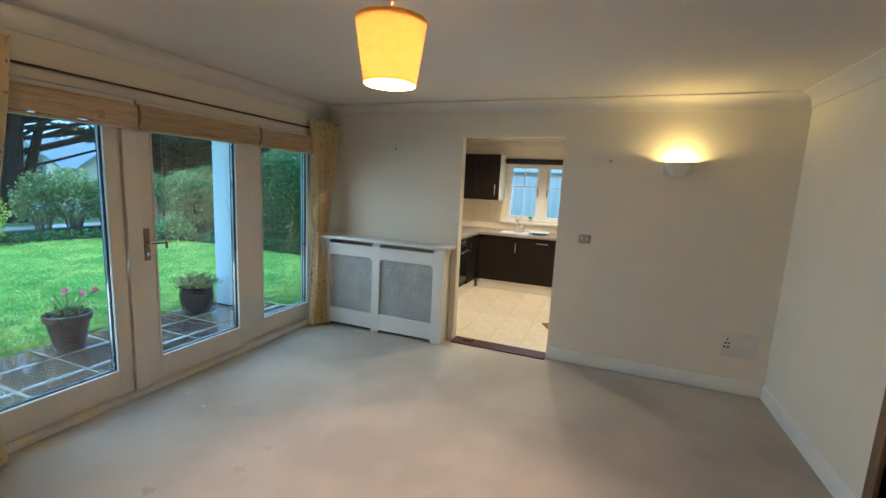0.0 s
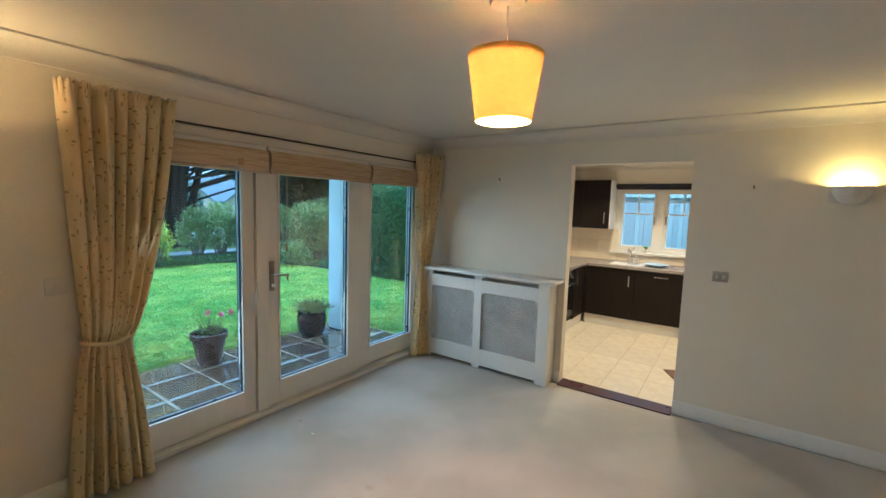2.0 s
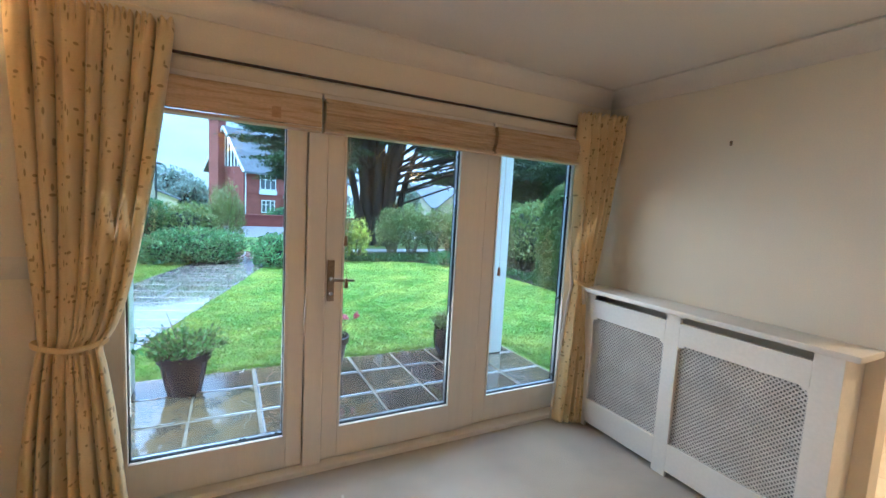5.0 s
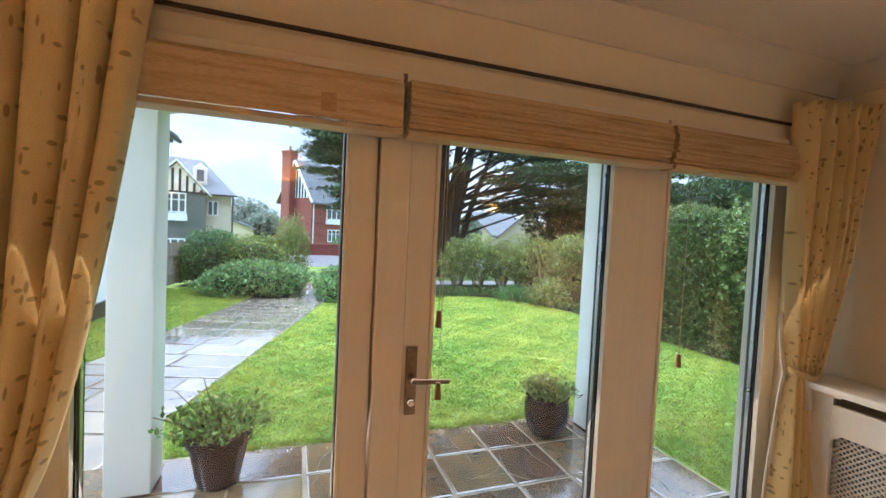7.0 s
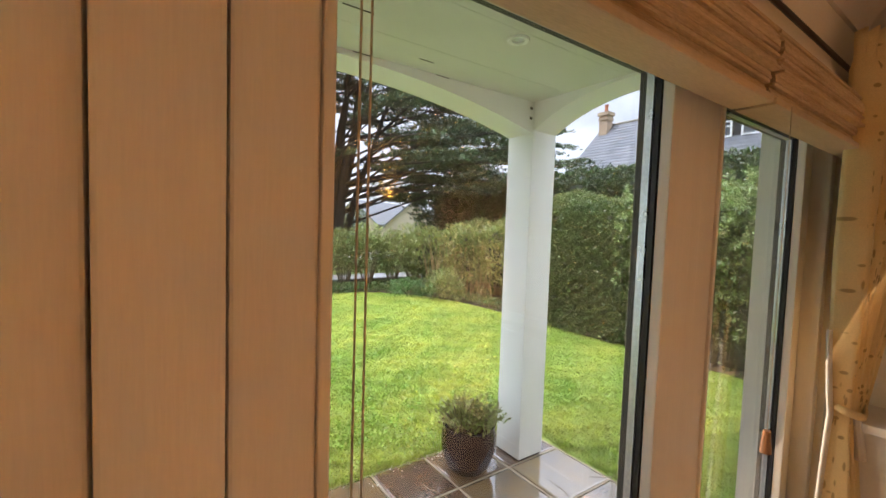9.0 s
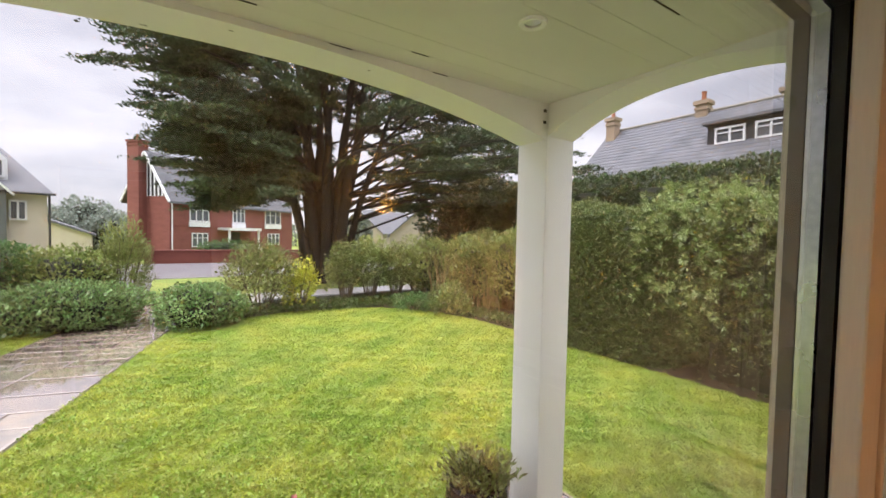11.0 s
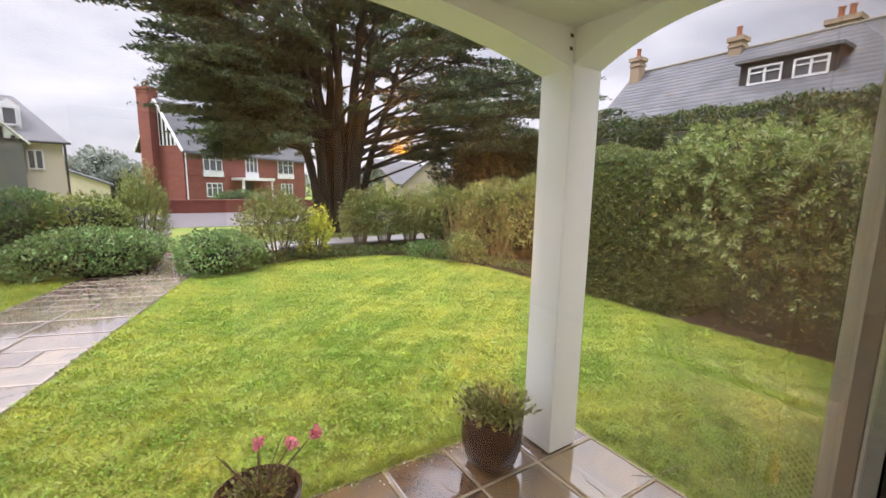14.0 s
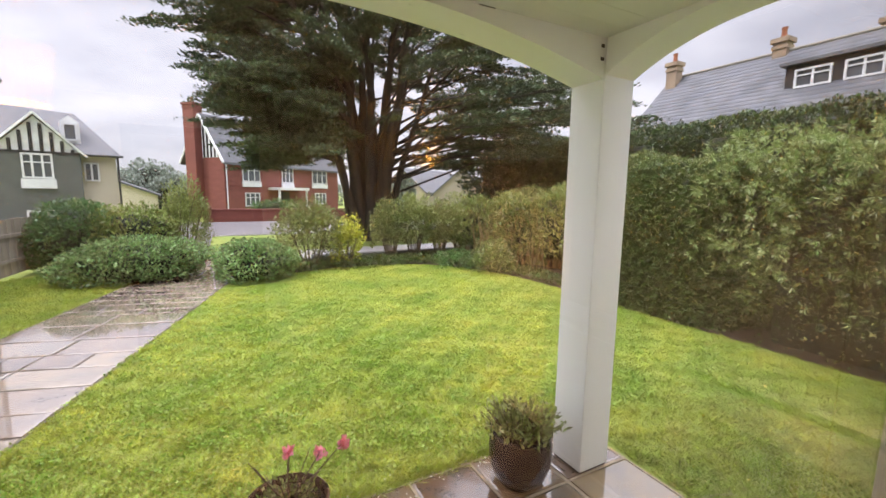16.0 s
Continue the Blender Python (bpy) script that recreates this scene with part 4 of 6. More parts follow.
M_PATH = mat("wet_paving_stone", (0.33, 0.24, 0.17), (0.22, 0.18, 0.15), 1.2, 0.08, 0.06, 10, rnd=0.28, grain=0.18, rvar=0.06, wet=1.0, dist=0.005)
M_JOINT = mat("dark_wet_joint", (0.075, 0.06, 0.045), (0.12, 0.10, 0.075), 5, 0.4, 0.4, 60, grain=0.25)
M_MORTAR = mat("pale_mortar", (0.31, 0.25, 0.17), (0.20, 0.16, 0.11), 6, 0.7, 0.4, 60, grain=0.2)
M_PWHITE = mat("white_exterior_paint", (0.86, 0.86, 0.85), (0.81, 0.82, 0.80), 1.5, 0.45, 0.12, 50, grain=0.04)
M_PCEIL = mat("porch_ceiling_boards", (0.74, 0.745, 0.70), (0.66, 0.67, 0.61), 1.5, 0.55, 0.12, 40, grain=0.05)
M_CRACK = mat("dark_crack", (0.035, 0.03, 0.025), None, 8, 0.9, 0)
M_RENDER = mat("white_rendered_wall", (0.74, 0.76, 0.77), (0.66, 0.69, 0.70), 0.8, 0.85, 0.4, 90, grain=0.05)
M_SLATE = mat("wet_slate_roof", (0.088, 0.092, 0.100), (0.13, 0.132, 0.140), 1.5, 0.75, 0.5, 9, stretch=(1, 1, 2.5), grain=0.18, dist=0.02)
M_BRICK = mat("red_brick", (0.21, 0.066, 0.05), (0.165, 0.052, 0.04), 1.2, 0.85, 0.3, 14, stretch=(1, 1, 3), grain=0.22, dist=0.01)
M_DBRICK = mat("dark_red_brick", (0.17, 0.045, 0.03), None, 1.2, 0.85, 0.3, 14, stretch=(1, 1, 3), grain=0.22, dist=0.01)
M_STONE = mat("grey_rubble_stone", (0.13, 0.14, 0.13), (0.08, 0.09, 0.085), 5, 0.85, 0.6, 10, grain=0.3, dist=0.03)
M_CREAM = mat("cream_render", (0.56, 0.50, 0.38), (0.50, 0.45, 0.34), 0.8, 0.85, 0.2, 60, grain=0.05)
M_SAND = mat("buff_chimney_brick", (0.33, 0.25, 0.17), (0.26, 0.19, 0.13), 2, 0.85, 0.3, 14, grain=0.15)
M_TERRA = mat("terracotta_pot", (0.33, 0.12, 0.06), None, 4, 0.8, 0.2, 40)
M_TIMBER = mat("black_timber", (0.02, 0.02, 0.02), None, 4, 0.7, 0.1)
M_WINGLASS = mat("dark_window_glass", (0.09, 0.10, 0.11), None, 2, 0.06, 0.0, grain=0.02)
M_FASCIA = mat("white_fascia", (0.74, 0.75, 0.75), None, 3, 0.5, 0.02)
M_DARKPIPE = mat("dark_gutter", (0.035, 0.037, 0.04), None, 4, 0.4, 0.02)
M_ROAD = mat("wet_asphalt", (0.13, 0.13, 0.14), (0.18, 0.175, 0.18), 0.5, 0.40, 0.2, 30, grain=0.2, rvar=0.12, wet=0.25)
M_CONCRETE = mat("pale_wet_concrete", (0.42, 0.41, 0.41), (0.34, 0.33, 0.33), 0.6, 0.3, 0.1, 30, grain=0.1, rvar=0.1, wet=0.4)
M_FENCE = mat("weathered_fence_board", (0.30, 0.26, 0.21), (0.22, 0.19, 0.15), 3, 0.85, 0.3, 30, stretch=(6, 6, 0.7), rnd=0.15, grain=0.15)
M_KFENCE = mat("blue_grey_fence_board", (0.40, 0.39, 0.35), (0.27, 0.26, 0.23), 3, 0.8, 0.3, 30, stretch=(6, 6, 0.7), rnd=0.15, grain=0.15)
M_BARK = mat("cypress_bark", (0.026, 0.020, 0.016), (0.014, 0.012, 0.010), 3, 0.9, 0.9, 14, stretch=(3, 3, 0.5), grain=0.35, dist=0.05)
M_STEM = mat("shrub_stem", (0.12, 0.085, 0.05), None, 6, 0.85, 0.4, 40)
M_CONIFER = mat("cypress_foliage", (0.032, 0.060, 0.026), (0.098, 0.130, 0.050), 0.7, 0.7, 0, 10, rnd=0.45, island=True, trans=0.15, grain=0.1)


def leaf_mat(name, a, b, rough=0.45, rnd=0.35, trans=0.3, scale=1.2):
    return mat(name, a, b, scale, rough, 0, 10, rnd=rnd, island=True, trans=trans, grain=0.1)


M_HEDGE = leaf_mat("hedge_leaf", (0.048, 0.085, 0.016), (0.11, 0.14, 0.03), rnd=0.6)
M_HEDGE_LIGHT = leaf_mat("pale_shrub_leaf", (0.13, 0.18, 0.038), (0.27, 0.30, 0.085))
M_WHORL = leaf_mat("pale_whorl_leaf", (0.19, 0.26, 0.07), (0.31, 0.37, 0.13))
M_DARKHEDGE = leaf_mat("dark_hedge_leaf", (0.030, 0.055, 0.018), (0.050, 0.075, 0.022))
M_LAUREL = leaf_mat("grey_green_leaf", (0.10, 0.18, 0.045), (0.25, 0.35, 0.13), rnd=0.5, scale=5.0)
M_DEEP = leaf_mat("deep_green_leaf", (0.05, 0.11, 0.03), (0.10, 0.19, 0.05))
M_YELLOW = leaf_mat("yellow_green_leaf", (0.50, 0.50, 0.05), (0.33, 0.40, 0.06))
M_OLIVE = leaf_mat("olive_shrub_leaf", (0.11, 0.15, 0.034), (0.25, 0.26, 0.075), rnd=0.6)
M_REED = leaf_mat("dry_reed", (0.30, 0.20, 0.09), (0.16, 0.13, 0.055))
# distance haze is mixed into this pale leaf colour
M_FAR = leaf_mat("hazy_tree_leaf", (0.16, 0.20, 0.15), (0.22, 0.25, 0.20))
# near-black, so the shade between leaves is put into the core's colour
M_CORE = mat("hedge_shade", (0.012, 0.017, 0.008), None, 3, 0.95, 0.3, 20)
M_PINK = leaf_mat("pink_petal", (0.84, 0.22, 0.32), (0.90, 0.58, 0.64))
M_POTDARK = mat("dark_glazed_pot", (0.010, 0.008, 0.014), (0.016, 0.012, 0.020), 4, 0.15, 0.05, 40)
M_POTDARK.node_tree.nodes["Principled BSDF"].inputs["Specular IOR Level"].default_value = 0.2
M_POTBROWN = mat("brown_glazed_pot", (0.045, 0.022, 0.016), (0.075, 0.038, 0.027), 5, 0.28, 0.08, 40)

# ---- ground: one sheet to the horizon, falling gently to the road ----
G = -0.2


def ground_z(x):
    return -0.215 - 0.5 * min(1.0, max(0.0, (-11.5 - x) / 14.0))


gx = np.array([-600, -300, -150, -90, -60, -45, -38, -34, -30, -27, -25.5] + list(np.arange(-25, -10.9, 0.5)) + [-10, -8, -5, -2, 0, 5, 20, 80, 300, 600])
gy = np.array([-600, -200, -60, -30, -15, -10, -6, -4, -2, 0, 2, 4, 6, 10, 15, 30, 60, 200, 600])
gv = [(x, y, ground_z(x)) for x in gx for y in gy]
gf = [(i * len(gy) + j, (i + 1) * len(gy) + j, (i + 1) * len(gy) + j + 1, i * len(gy) + j + 1) for i in range(len(gx) - 1) for j in range(len(gy) - 1)]
tagged(quads("ground", gv, gf, M_LAWN), "rain-wet green lawn and verges", "ground", "", "structure")


def strip(name, x0, x1, y0, y1, lift, material, label, category):
    xs = np.linspace(x0, x1, 20)
    bm = bmesh.new()
    rows = [[bm.verts.new((x, y, ground_z(x) + dz)) for y, dz in ((y0, -0.05), (y0, lift), (y1, lift), (y1, -0.05))] for x in xs]
    for a, b in zip(rows, rows[1:]):
        for k in range(3):
            bm.faces.new((a[k], a[k + 1], b[k + 1], b[k]))
    bm.faces.new(rows[0])
    bm.faces.new(rows[-1][::-1])
    return structure(name, bm, material, label, category)


strip("road", -33.4, -22.0, -120, 120, 0.012, M_ROAD, "wet grey asphalt road", "road")
strip("pavement_near", -13.6, -11.3, -1.6, 60, 0.02, M_CONCRETE, "pale wet concrete pavement behind the shrubs", "pavement")
strip("driveway", -22.0, -13.6, -3.4, -2.15, 0.016, M_ROAD, "wet asphalt drive to the road", "driveway")
strip("kerb", -22.1, -21.9, -120, -3.4, 0.03, M_CONCRETE, "grey stone kerb along the road", "kerb")
strip("kerb_far", -22.1, -21.9, -2.15, 120, 0.03, M_CONCRETE, "grey stone kerb along the road", "kerb")


def inside_lawn(x, y, grow=0.0):
    """The lawn's rounded far end: a flat arc by the drive, a rounded corner by the hedge."""
    near = x > -9.7 - grow + 0.145 * (1.0 - np.minimum(y, 1.0)) ** 2
    u = np.maximum(-6.0 - x, 0.0) / (3.7 + grow)
    w = np.maximum(y - 1.0, 0.0) / (2.92 + grow)
    return near & (u ** 2.4 + w ** 2.4 < 1.0)


# planting beds of bare soil along the hedges
rim = [(-9.7 + 0.145 * (1.0 - q) ** 2, q) for q in (-0.95, -0.6, -0.3, 0.2, 0.6)]
for k in range(15):
    a = math.pi / 2 * k / 14
    rim.append((-6.0 - 3.7 * math.cos(a) ** (2 / 2.4), 1.0 + 2.92 * math.sin(a) ** (2 / 2.4)))
rim += [(-4.0, 3.9), (-2.0, 3.88), (0.2, 3.88)]
bed = bmesh.new()
rows = []
for k, (px_, py_) in enumerate(rim):
    ahead, back = Vector(rim[min(k + 1, len(rim) - 1)]), Vector(rim[max(k - 1, 0)])
    d = (ahead - back).normalized()
    rows.append([bed.verts.new((px_ - d.y * o, py_ + d.x * o, z)) for o, z in ((0.0, -0.24), (0.03, -0.205), (0.4, -0.185), (1.5, -0.19), (1.55, -0.3))])
for r0, r1 in zip(rows, rows[1:]):
    for k in range(4):
        bed.faces.new((r0[k], r0[k + 1], r1[k + 1], r1[k]))
structure("planting_bed", bed, M_EARTH, "dark wet soil bed under the shrubs", "soil")

# ---- porch ----
structure("patio_bed", boxes((-2.15, -0.19, -5.45, 0.63, -0.34, -0.208)), M_MORTAR, "mortar bed of the flagstone patio", "patio")
patio = bpy.data.objects["patio_bed"]


def column(y):
    c = thing("porch_column", (-1.825, y + 0.125, G), "square white painted timber porch column", "column", "porch columns")
    part("shaft", boxes((-1.95, -1.70, y, y + 0.25, G + 0.012, 2.30), bevel=0.008), M_PWHITE, c)
    # solid near-black slab: the shade of the gap under the post, as colour
    part("foot", boxes((-1.94, -1.71, y + 0.01, y + 0.24, G - 0.005, G + 0.012)), M_CRACK, c, "near-black slab for the shade under the post")
    part("bolt", tubes((Vector((-1.72, y - 0.006, 2.315)), Vector((-1.72, y + 0.01, 2.315)), 0.012), seg=8), M_DARKPIPE, c)


column(0.20)
column(-3.39)


def arch_beam(name, a0, a1, b0, b1, along, zs, rise, top):
    """A beam whose underside is a shallow arch; along: 'y' or 'x'."""
    bm = bmesh.new()
    n = 28
    rows = []
    for k in range(n + 1):
        f = k / n
        u = 2 * f - 1
        z = zs + rise * (1 - abs(u) ** 2.3)
        a = a0 + (a1 - a0) * f
        pts = [(b0, a, z), (b1, a, z), (b1, a, top), (b0, a, top)]
        rows.append([bm.verts.new(p if along == "y" else (p[1], p[0], p[2])) for p in pts])
    for r, s in zip(rows, rows[1:]):
        for k in range(4):
            j = (k + 1) % 4
            bm.faces.new((r[k], r[j], s[j], s[k]))
    bm.faces.new(rows[0])
    bm.faces.new(rows[-1][::-1])
    return structure(name, bm, M_PWHITE, "white painted arched porch beam", "beam")


arch_beam("porch_beam_front", -3.14, 0.20, -1.945, -1.705, "y", 2.235, 0.19, 2.62)
arch_beam("porch_beam_side", -1.70, -0.192, 0.205, 0.445, "x", 2.255, 0.18, 2.62)
arch_beam("porch_beam_far_side", -1.70, -0.192, -3.385, -3.145, "x", 2.255, 0.18, 2.62)
structure("porch_beam_ends", boxes((-1.945, -1.705, 0.2, 0.445, 2.30, 2.62), (-1.945, -1.705, -3.385, -3.14, 2.30, 2.62)), M_PWHITE, "white painted beam ends over the columns", "beam")
cb = bmesh.new()
xx = -1.704
while xx < -0.2:
    x1 = min(xx + 0.142, -0.191)
    box(cb, xx + 0.0008, x1 - 0.0008, -3.145, 0.204, 2.455 + random.uniform(-0.001, 0.001), 2.50)
    xx += 0.142
structure("porch_ceiling", cb, M_PCEIL, "pale boarded porch ceiling with flaking joints", "ceiling")
structure("porch_roof", boxes((-2.15, -0.19, -3.6, 0.65, 2.62, 2.74)), M_SLATE, "slate porch roof", "roof")
ck = bmesh.new()
random.seed(11)
for k in range(11):
    x = -1.704 + 0.142 * random.randint(0, 9)
    y = random.uniform(-2.9, 0.0)
    ln, w = random.uniform(0.04, 0.20), random.uniform(0.001, 0.003)
    box(ck, x - w, x + w, y, y + ln, 2.4515, 2.456)
for k in range(9):
    y = random.uniform(-2.6, 0.0)
    f = (y + 3.15) / 3.35
    z = 2.235 + 0.19 * (1 - abs(2 * f - 1) ** 2.3)
    x = random.uniform(-1.92, -1.74)
    box(ck, x, x + 0.004, y, y + random.uniform(0.01, 0.03), z - 0.0015, z + 0.02)
for cx_, cz_ in ((-1.703, 2.33), (-1.703, 2.40)):
    box(ck, cx_ - 0.001, cx_ + 0.0015, 0.165, 0.19, cz_, cz_ + 0.018)
structure("porch_cracks", ck, M_CRACK, "dark open joints in the painted boards", "cracks")
for dy in (-0.60, -2.35):
    pl2 = thing("porch_downlight", (-1.06, dy, 2.455), "unlit recessed downlight in the porch ceiling", "ceiling light", "porch downlights")
    part("ring", lathe([(0.030, 0.006), (0.032, -0.006), (0.050, -0.010), (0.056, 0.0)], 24, (-1.06, dy, 2.452)), M_PWHITE, pl2, "white bezel", True)
    part("lamp", lathe([(0.0, -0.002), (0.030, 0.0)], 20, (-1.06, dy, 2.452)), M_SPACER, pl2)

# ---- foliage builders ----
RNG = np.random.RandomState(7)


def unit(v):
    return v / np.maximum(np.linalg.norm(v, axis=1, keepdims=True), 1e-6)


def leaf_arrays(centres, lean, length, width, spread=0.8):
    """One pointed leaf at each centre, roughly along lean, with random turn; gives vertices and four-cornered faces."""
    n = len(centres)
    d = unit(lean + RNG.normal(0, spread, (n, 3)))
    side = unit(np.cross(d, RNG.normal(0, 1, (n, 3))))
    ln = (length * RNG.uniform(0.6, 1.3, n))[:, None]
    wd = (width * RNG.uniform(0.7, 1.3, n))[:, None]
    v = np.stack([centres - d * ln * 0.5, centres + side * wd * 0.5, centres + d * ln * 0.5, centres - side * wd * 0.5], axis=1).reshape(-1, 3)
    return v, np.arange(4 * n).reshape(-1, 4)


def lumpy(p, size, amount):
    """A cheap uneven swelling for every point."""
    out = np.zeros(len(p))
    for k, (a, b, c) in enumerate(((1.0, 0.7, 1.3), (2.1, 1.7, 0.9), (0.5, 2.9, 2.3), (4.1, 3.3, 3.7))):
        out += np.sin(p[:, 0] * a / size + k) * np.cos(p[:, 1] * b / size + 2 * k) * np.sin(p[:, 2] * c / size + 0.5 * k) / (1 + 0.5 * k)
    return out * amount


def bush(name, place, rx, ry, h, n, leaf, material, label, category="shrub", group="", stems=8, lean=(0, 0, 0.5), hollow=0.5, base=0.0, core=True, twig=1.0):
    """A rounded shrub: forked stems and a crown of single leaves with an uneven outline."""
    x, y, z = place
    b = thing(name, place, label, category, group)
    d = unit(RNG.normal(0, 1, (n, 3)))
    d[:, 2] = np.where(d[:, 2] < -0.6, -d[:, 2] * 0.6, d[:, 2])
    r = np.clip(1 - np.abs(RNG.normal(0, 0.16 if core else 0.30, n)), hollow, 1.0)
    p = d * r[:, None]
    sw = 1 + lumpy(d * 2.2 + np.array(place) * 1.7, 0.8, 0.13 if core else 0.24) + RNG.normal(0, 0.03, n)
    c = np.array([x, y, z + base + (h - base) * 0.38]) + p * sw[:, None] * np.array([rx, ry, (h - base) * 0.62])
    c[:, 2] = np.maximum(c[:, 2], z + 0.03)
    v, f = leaf_arrays(c, d * 0.9 + np.array(lean), leaf[0], leaf[1])
    quads("crown", v, f, material, b)
    bm = bmesh.new()
    for k in range(stems):
        a = k * 2.4 + x
        q0 = Vector((x + 0.15 * rx * math.cos(a), y + 0.15 * ry * math.sin(a), z - 0.03))
        q1 = Vector((x + 0.45 * rx * math.cos(a), y + 0.45 * ry * math.sin(a), z + h * 0.4))
        q2 = Vector((x + 0.75 * rx * math.cos(a + 0.3), y + 0.75 * ry * math.sin(a + 0.3), z + h * 0.75))
        tube(bm, q0, q1, 0.022 * twig, 0.014 * twig, 6)
        tube(bm, q1, q2, 0.014 * twig, 0.005 * twig, 6)
    part("stems", bm, M_STEM, b)
    # solid dark core, painted as the shade within the crown
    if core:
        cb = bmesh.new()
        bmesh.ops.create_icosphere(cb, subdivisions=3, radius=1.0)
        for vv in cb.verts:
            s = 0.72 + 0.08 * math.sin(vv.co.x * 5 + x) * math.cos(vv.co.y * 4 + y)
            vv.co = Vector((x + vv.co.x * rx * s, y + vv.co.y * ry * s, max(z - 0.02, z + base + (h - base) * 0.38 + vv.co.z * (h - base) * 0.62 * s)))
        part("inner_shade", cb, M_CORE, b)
    return b


def hedge(name, x0, x1, y0, y1, h, n, leaf, material, label, lump=0.10, z=G, round_=2.6, second=None, frac=0.0, bare=0.0):
    """A long hedge: leaves over a rounded, uneven block with a dark inside."""
    b = thing(name, ((x0 + x1) / 2, (y0 + y1) / 2, z), label, "hedge")
    cx, cy, hx, hy = (x0 + x1) / 2, (y0 + y1) / 2, (x1 - x0) / 2, (y1 - y0) / 2

    def surface(m):
        area = np.array([hx * h, hy * h * 0.5, hy * h * 0.5, hx * hy * 2.2])
        face = RNG.choice(4, m, p=area / area.sum())
        u, w = RNG.uniform(-1, 1, m), RNG.uniform(0, 1, m)
        X, Y, Z, N = np.zeros(m), np.zeros(m), np.zeros(m), np.zeros((m, 3))
        k = face == 0
        X[k], Y[k], Z[k], N[k] = u[k], -1, w[k], (0, -1, 0)
        k = face == 1
        X[k], Y[k], Z[k], N[k] = -1, u[k], w[k], (-1, 0, 0)
        k = face == 2
        X[k], Y[k], Z[k], N[k] = 1, u[k], w[k], (1, 0, 0)
        k = face == 3
        X[k], Y[k], Z[k], N[k] = u[k], w[k] * 2 - 1, 1, (0, 0, 1)
        # pull the corners in so that the block is rounded
        zz = Z * 2 - 1
        q = np.maximum((np.abs(X) ** (round_ * 2) + np.abs(Y) ** round_ + np.maximum(zz, 0) ** round_) ** (1 / round_), 1.0)
        X2, Y2, Z2 = X / (1 + (q - 1) * 0.35), Y / q, np.where(zz > 0, (zz / q + 1) / 2, Z)
        return np.stack([cx + X2 * hx, cy + Y2 * hy, z + Z2 * h], axis=1), N

    p, nrm = surface(n)
    if bare:
        keep = RNG.uniform(0, 1, n) < np.clip((p[:, 2] - z) / bare, 0.12, 1)
        p, nrm = p[keep], nrm[keep]
        n = len(p)
    hole = np.clip(lumpy(p, 0.045, 1.0) - 0.1, 0, 1) * 0.14
    p += nrm * (lumpy(p, 0.35, lump) + RNG.normal(0, 0.035, n) - np.abs(RNG.normal(0, 0.03, n)) - hole)[:, None]
    p[:, 2] = np.maximum(p[:, 2], z + 0.02)
    v, f = leaf_arrays(p, nrm * 0.8 + np.array([0, 0, 0.4]), leaf[0], leaf[1])
    quads("foliage", v, f, material, b)
    if second is not None:
        m = int(n * frac)
        p, nrm = surface(m)
        if bare:
            keep = RNG.uniform(0, 1, m) < np.clip((p[:, 2] - z) / bare - 0.1, 0.0, 1)
            p, nrm = p[keep], nrm[keep]
            m = len(p)
        p += nrm * (lumpy(p, 0.35, lump) + 0.04 + RNG.normal(0, 0.03, m))[:, None]
        v, f = leaf_arrays(p, nrm + np.array([0, 0, 0.5]), leaf[0] * 1.2, leaf[1], 0.6)
        quads("young_growth", v, f, second, b)
    # solid dark block, painted as the shade within the hedge
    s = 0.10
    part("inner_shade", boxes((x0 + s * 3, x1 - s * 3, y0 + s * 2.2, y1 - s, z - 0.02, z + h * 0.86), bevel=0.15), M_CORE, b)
    return b


def whorls(name, owner, x0, x1, y, z0, z1, n, material):
    """Star-shaped sprays of long pale leaves standing out of a hedge face."""
    c = np.column_stack([RNG.uniform(x0, x1, n), y + RNG.uniform(-0.16, 0.05, n), z0 + (z1 - z0) * RNG.uniform(0, 1, n) ** 0.6])
    k = 9
    a = np.tile(np.arange(k) * 2 * np.pi / k, n) + np.repeat(RNG.uniform(0, 6, n), k)
    out = np.column_stack([np.cos(a), np.full(len(a), -0.5), np.sin(a)])
    cc = np.repeat(c, k, axis=0) + out * 0.045
    v, f = leaf_arrays(cc, out * 2.5, 0.078, 0.019, 0.4)
    quads(name, v, f, material, owner)


# ---- garden hedges and shrubs ----
hedge("clipped_hedge", -5.6, -2.75, 3.86, 5.9, 2.38, 130000, (0.038, 0.022), M_HEDGE, "dense clipped dark green hedge beside the lawn", 0.10, second=M_OLIVE, frac=0.05)
ph = hedge("pale_hedge", -2.75, 0.25, 3.92, 5.8, 2.46, 38000, (0.062, 0.022), M_HEDGE, "loose hedge with pale leaf whorls beside the lawn", 0.24, second=M_HEDGE_LIGHT, frac=0.20, bare=0.9)
whorls("leaf_whorls", ph, -3.3, 0.2, 3.93, 0.30, 2.25, 420, M_WHORL)
whorls("leaf_whorls", ph, -3.2, 0.2, 4.3, 1.9, 2.42, 200, M_WHORL)
# darker leaf than the front hedge, so its shadow is in the colour
hedge("tall_back_hedge", -17.0, 4.0, 9.0, 11.2, 3.78, 100000, (0.075, 0.045), M_DARKHEDGE, "tall trimmed hedge behind the garden", 0.16, second=M_HEDGE, frac=0.18)
bush("dark_conifer", (-15.2, 11.4, ground_z(-15)), 2.0, 4.2, 4.7, 9000, (0.22, 0.10), M_DARKHEDGE, "dark purple-green evergreen behind the shrubs", "tree")
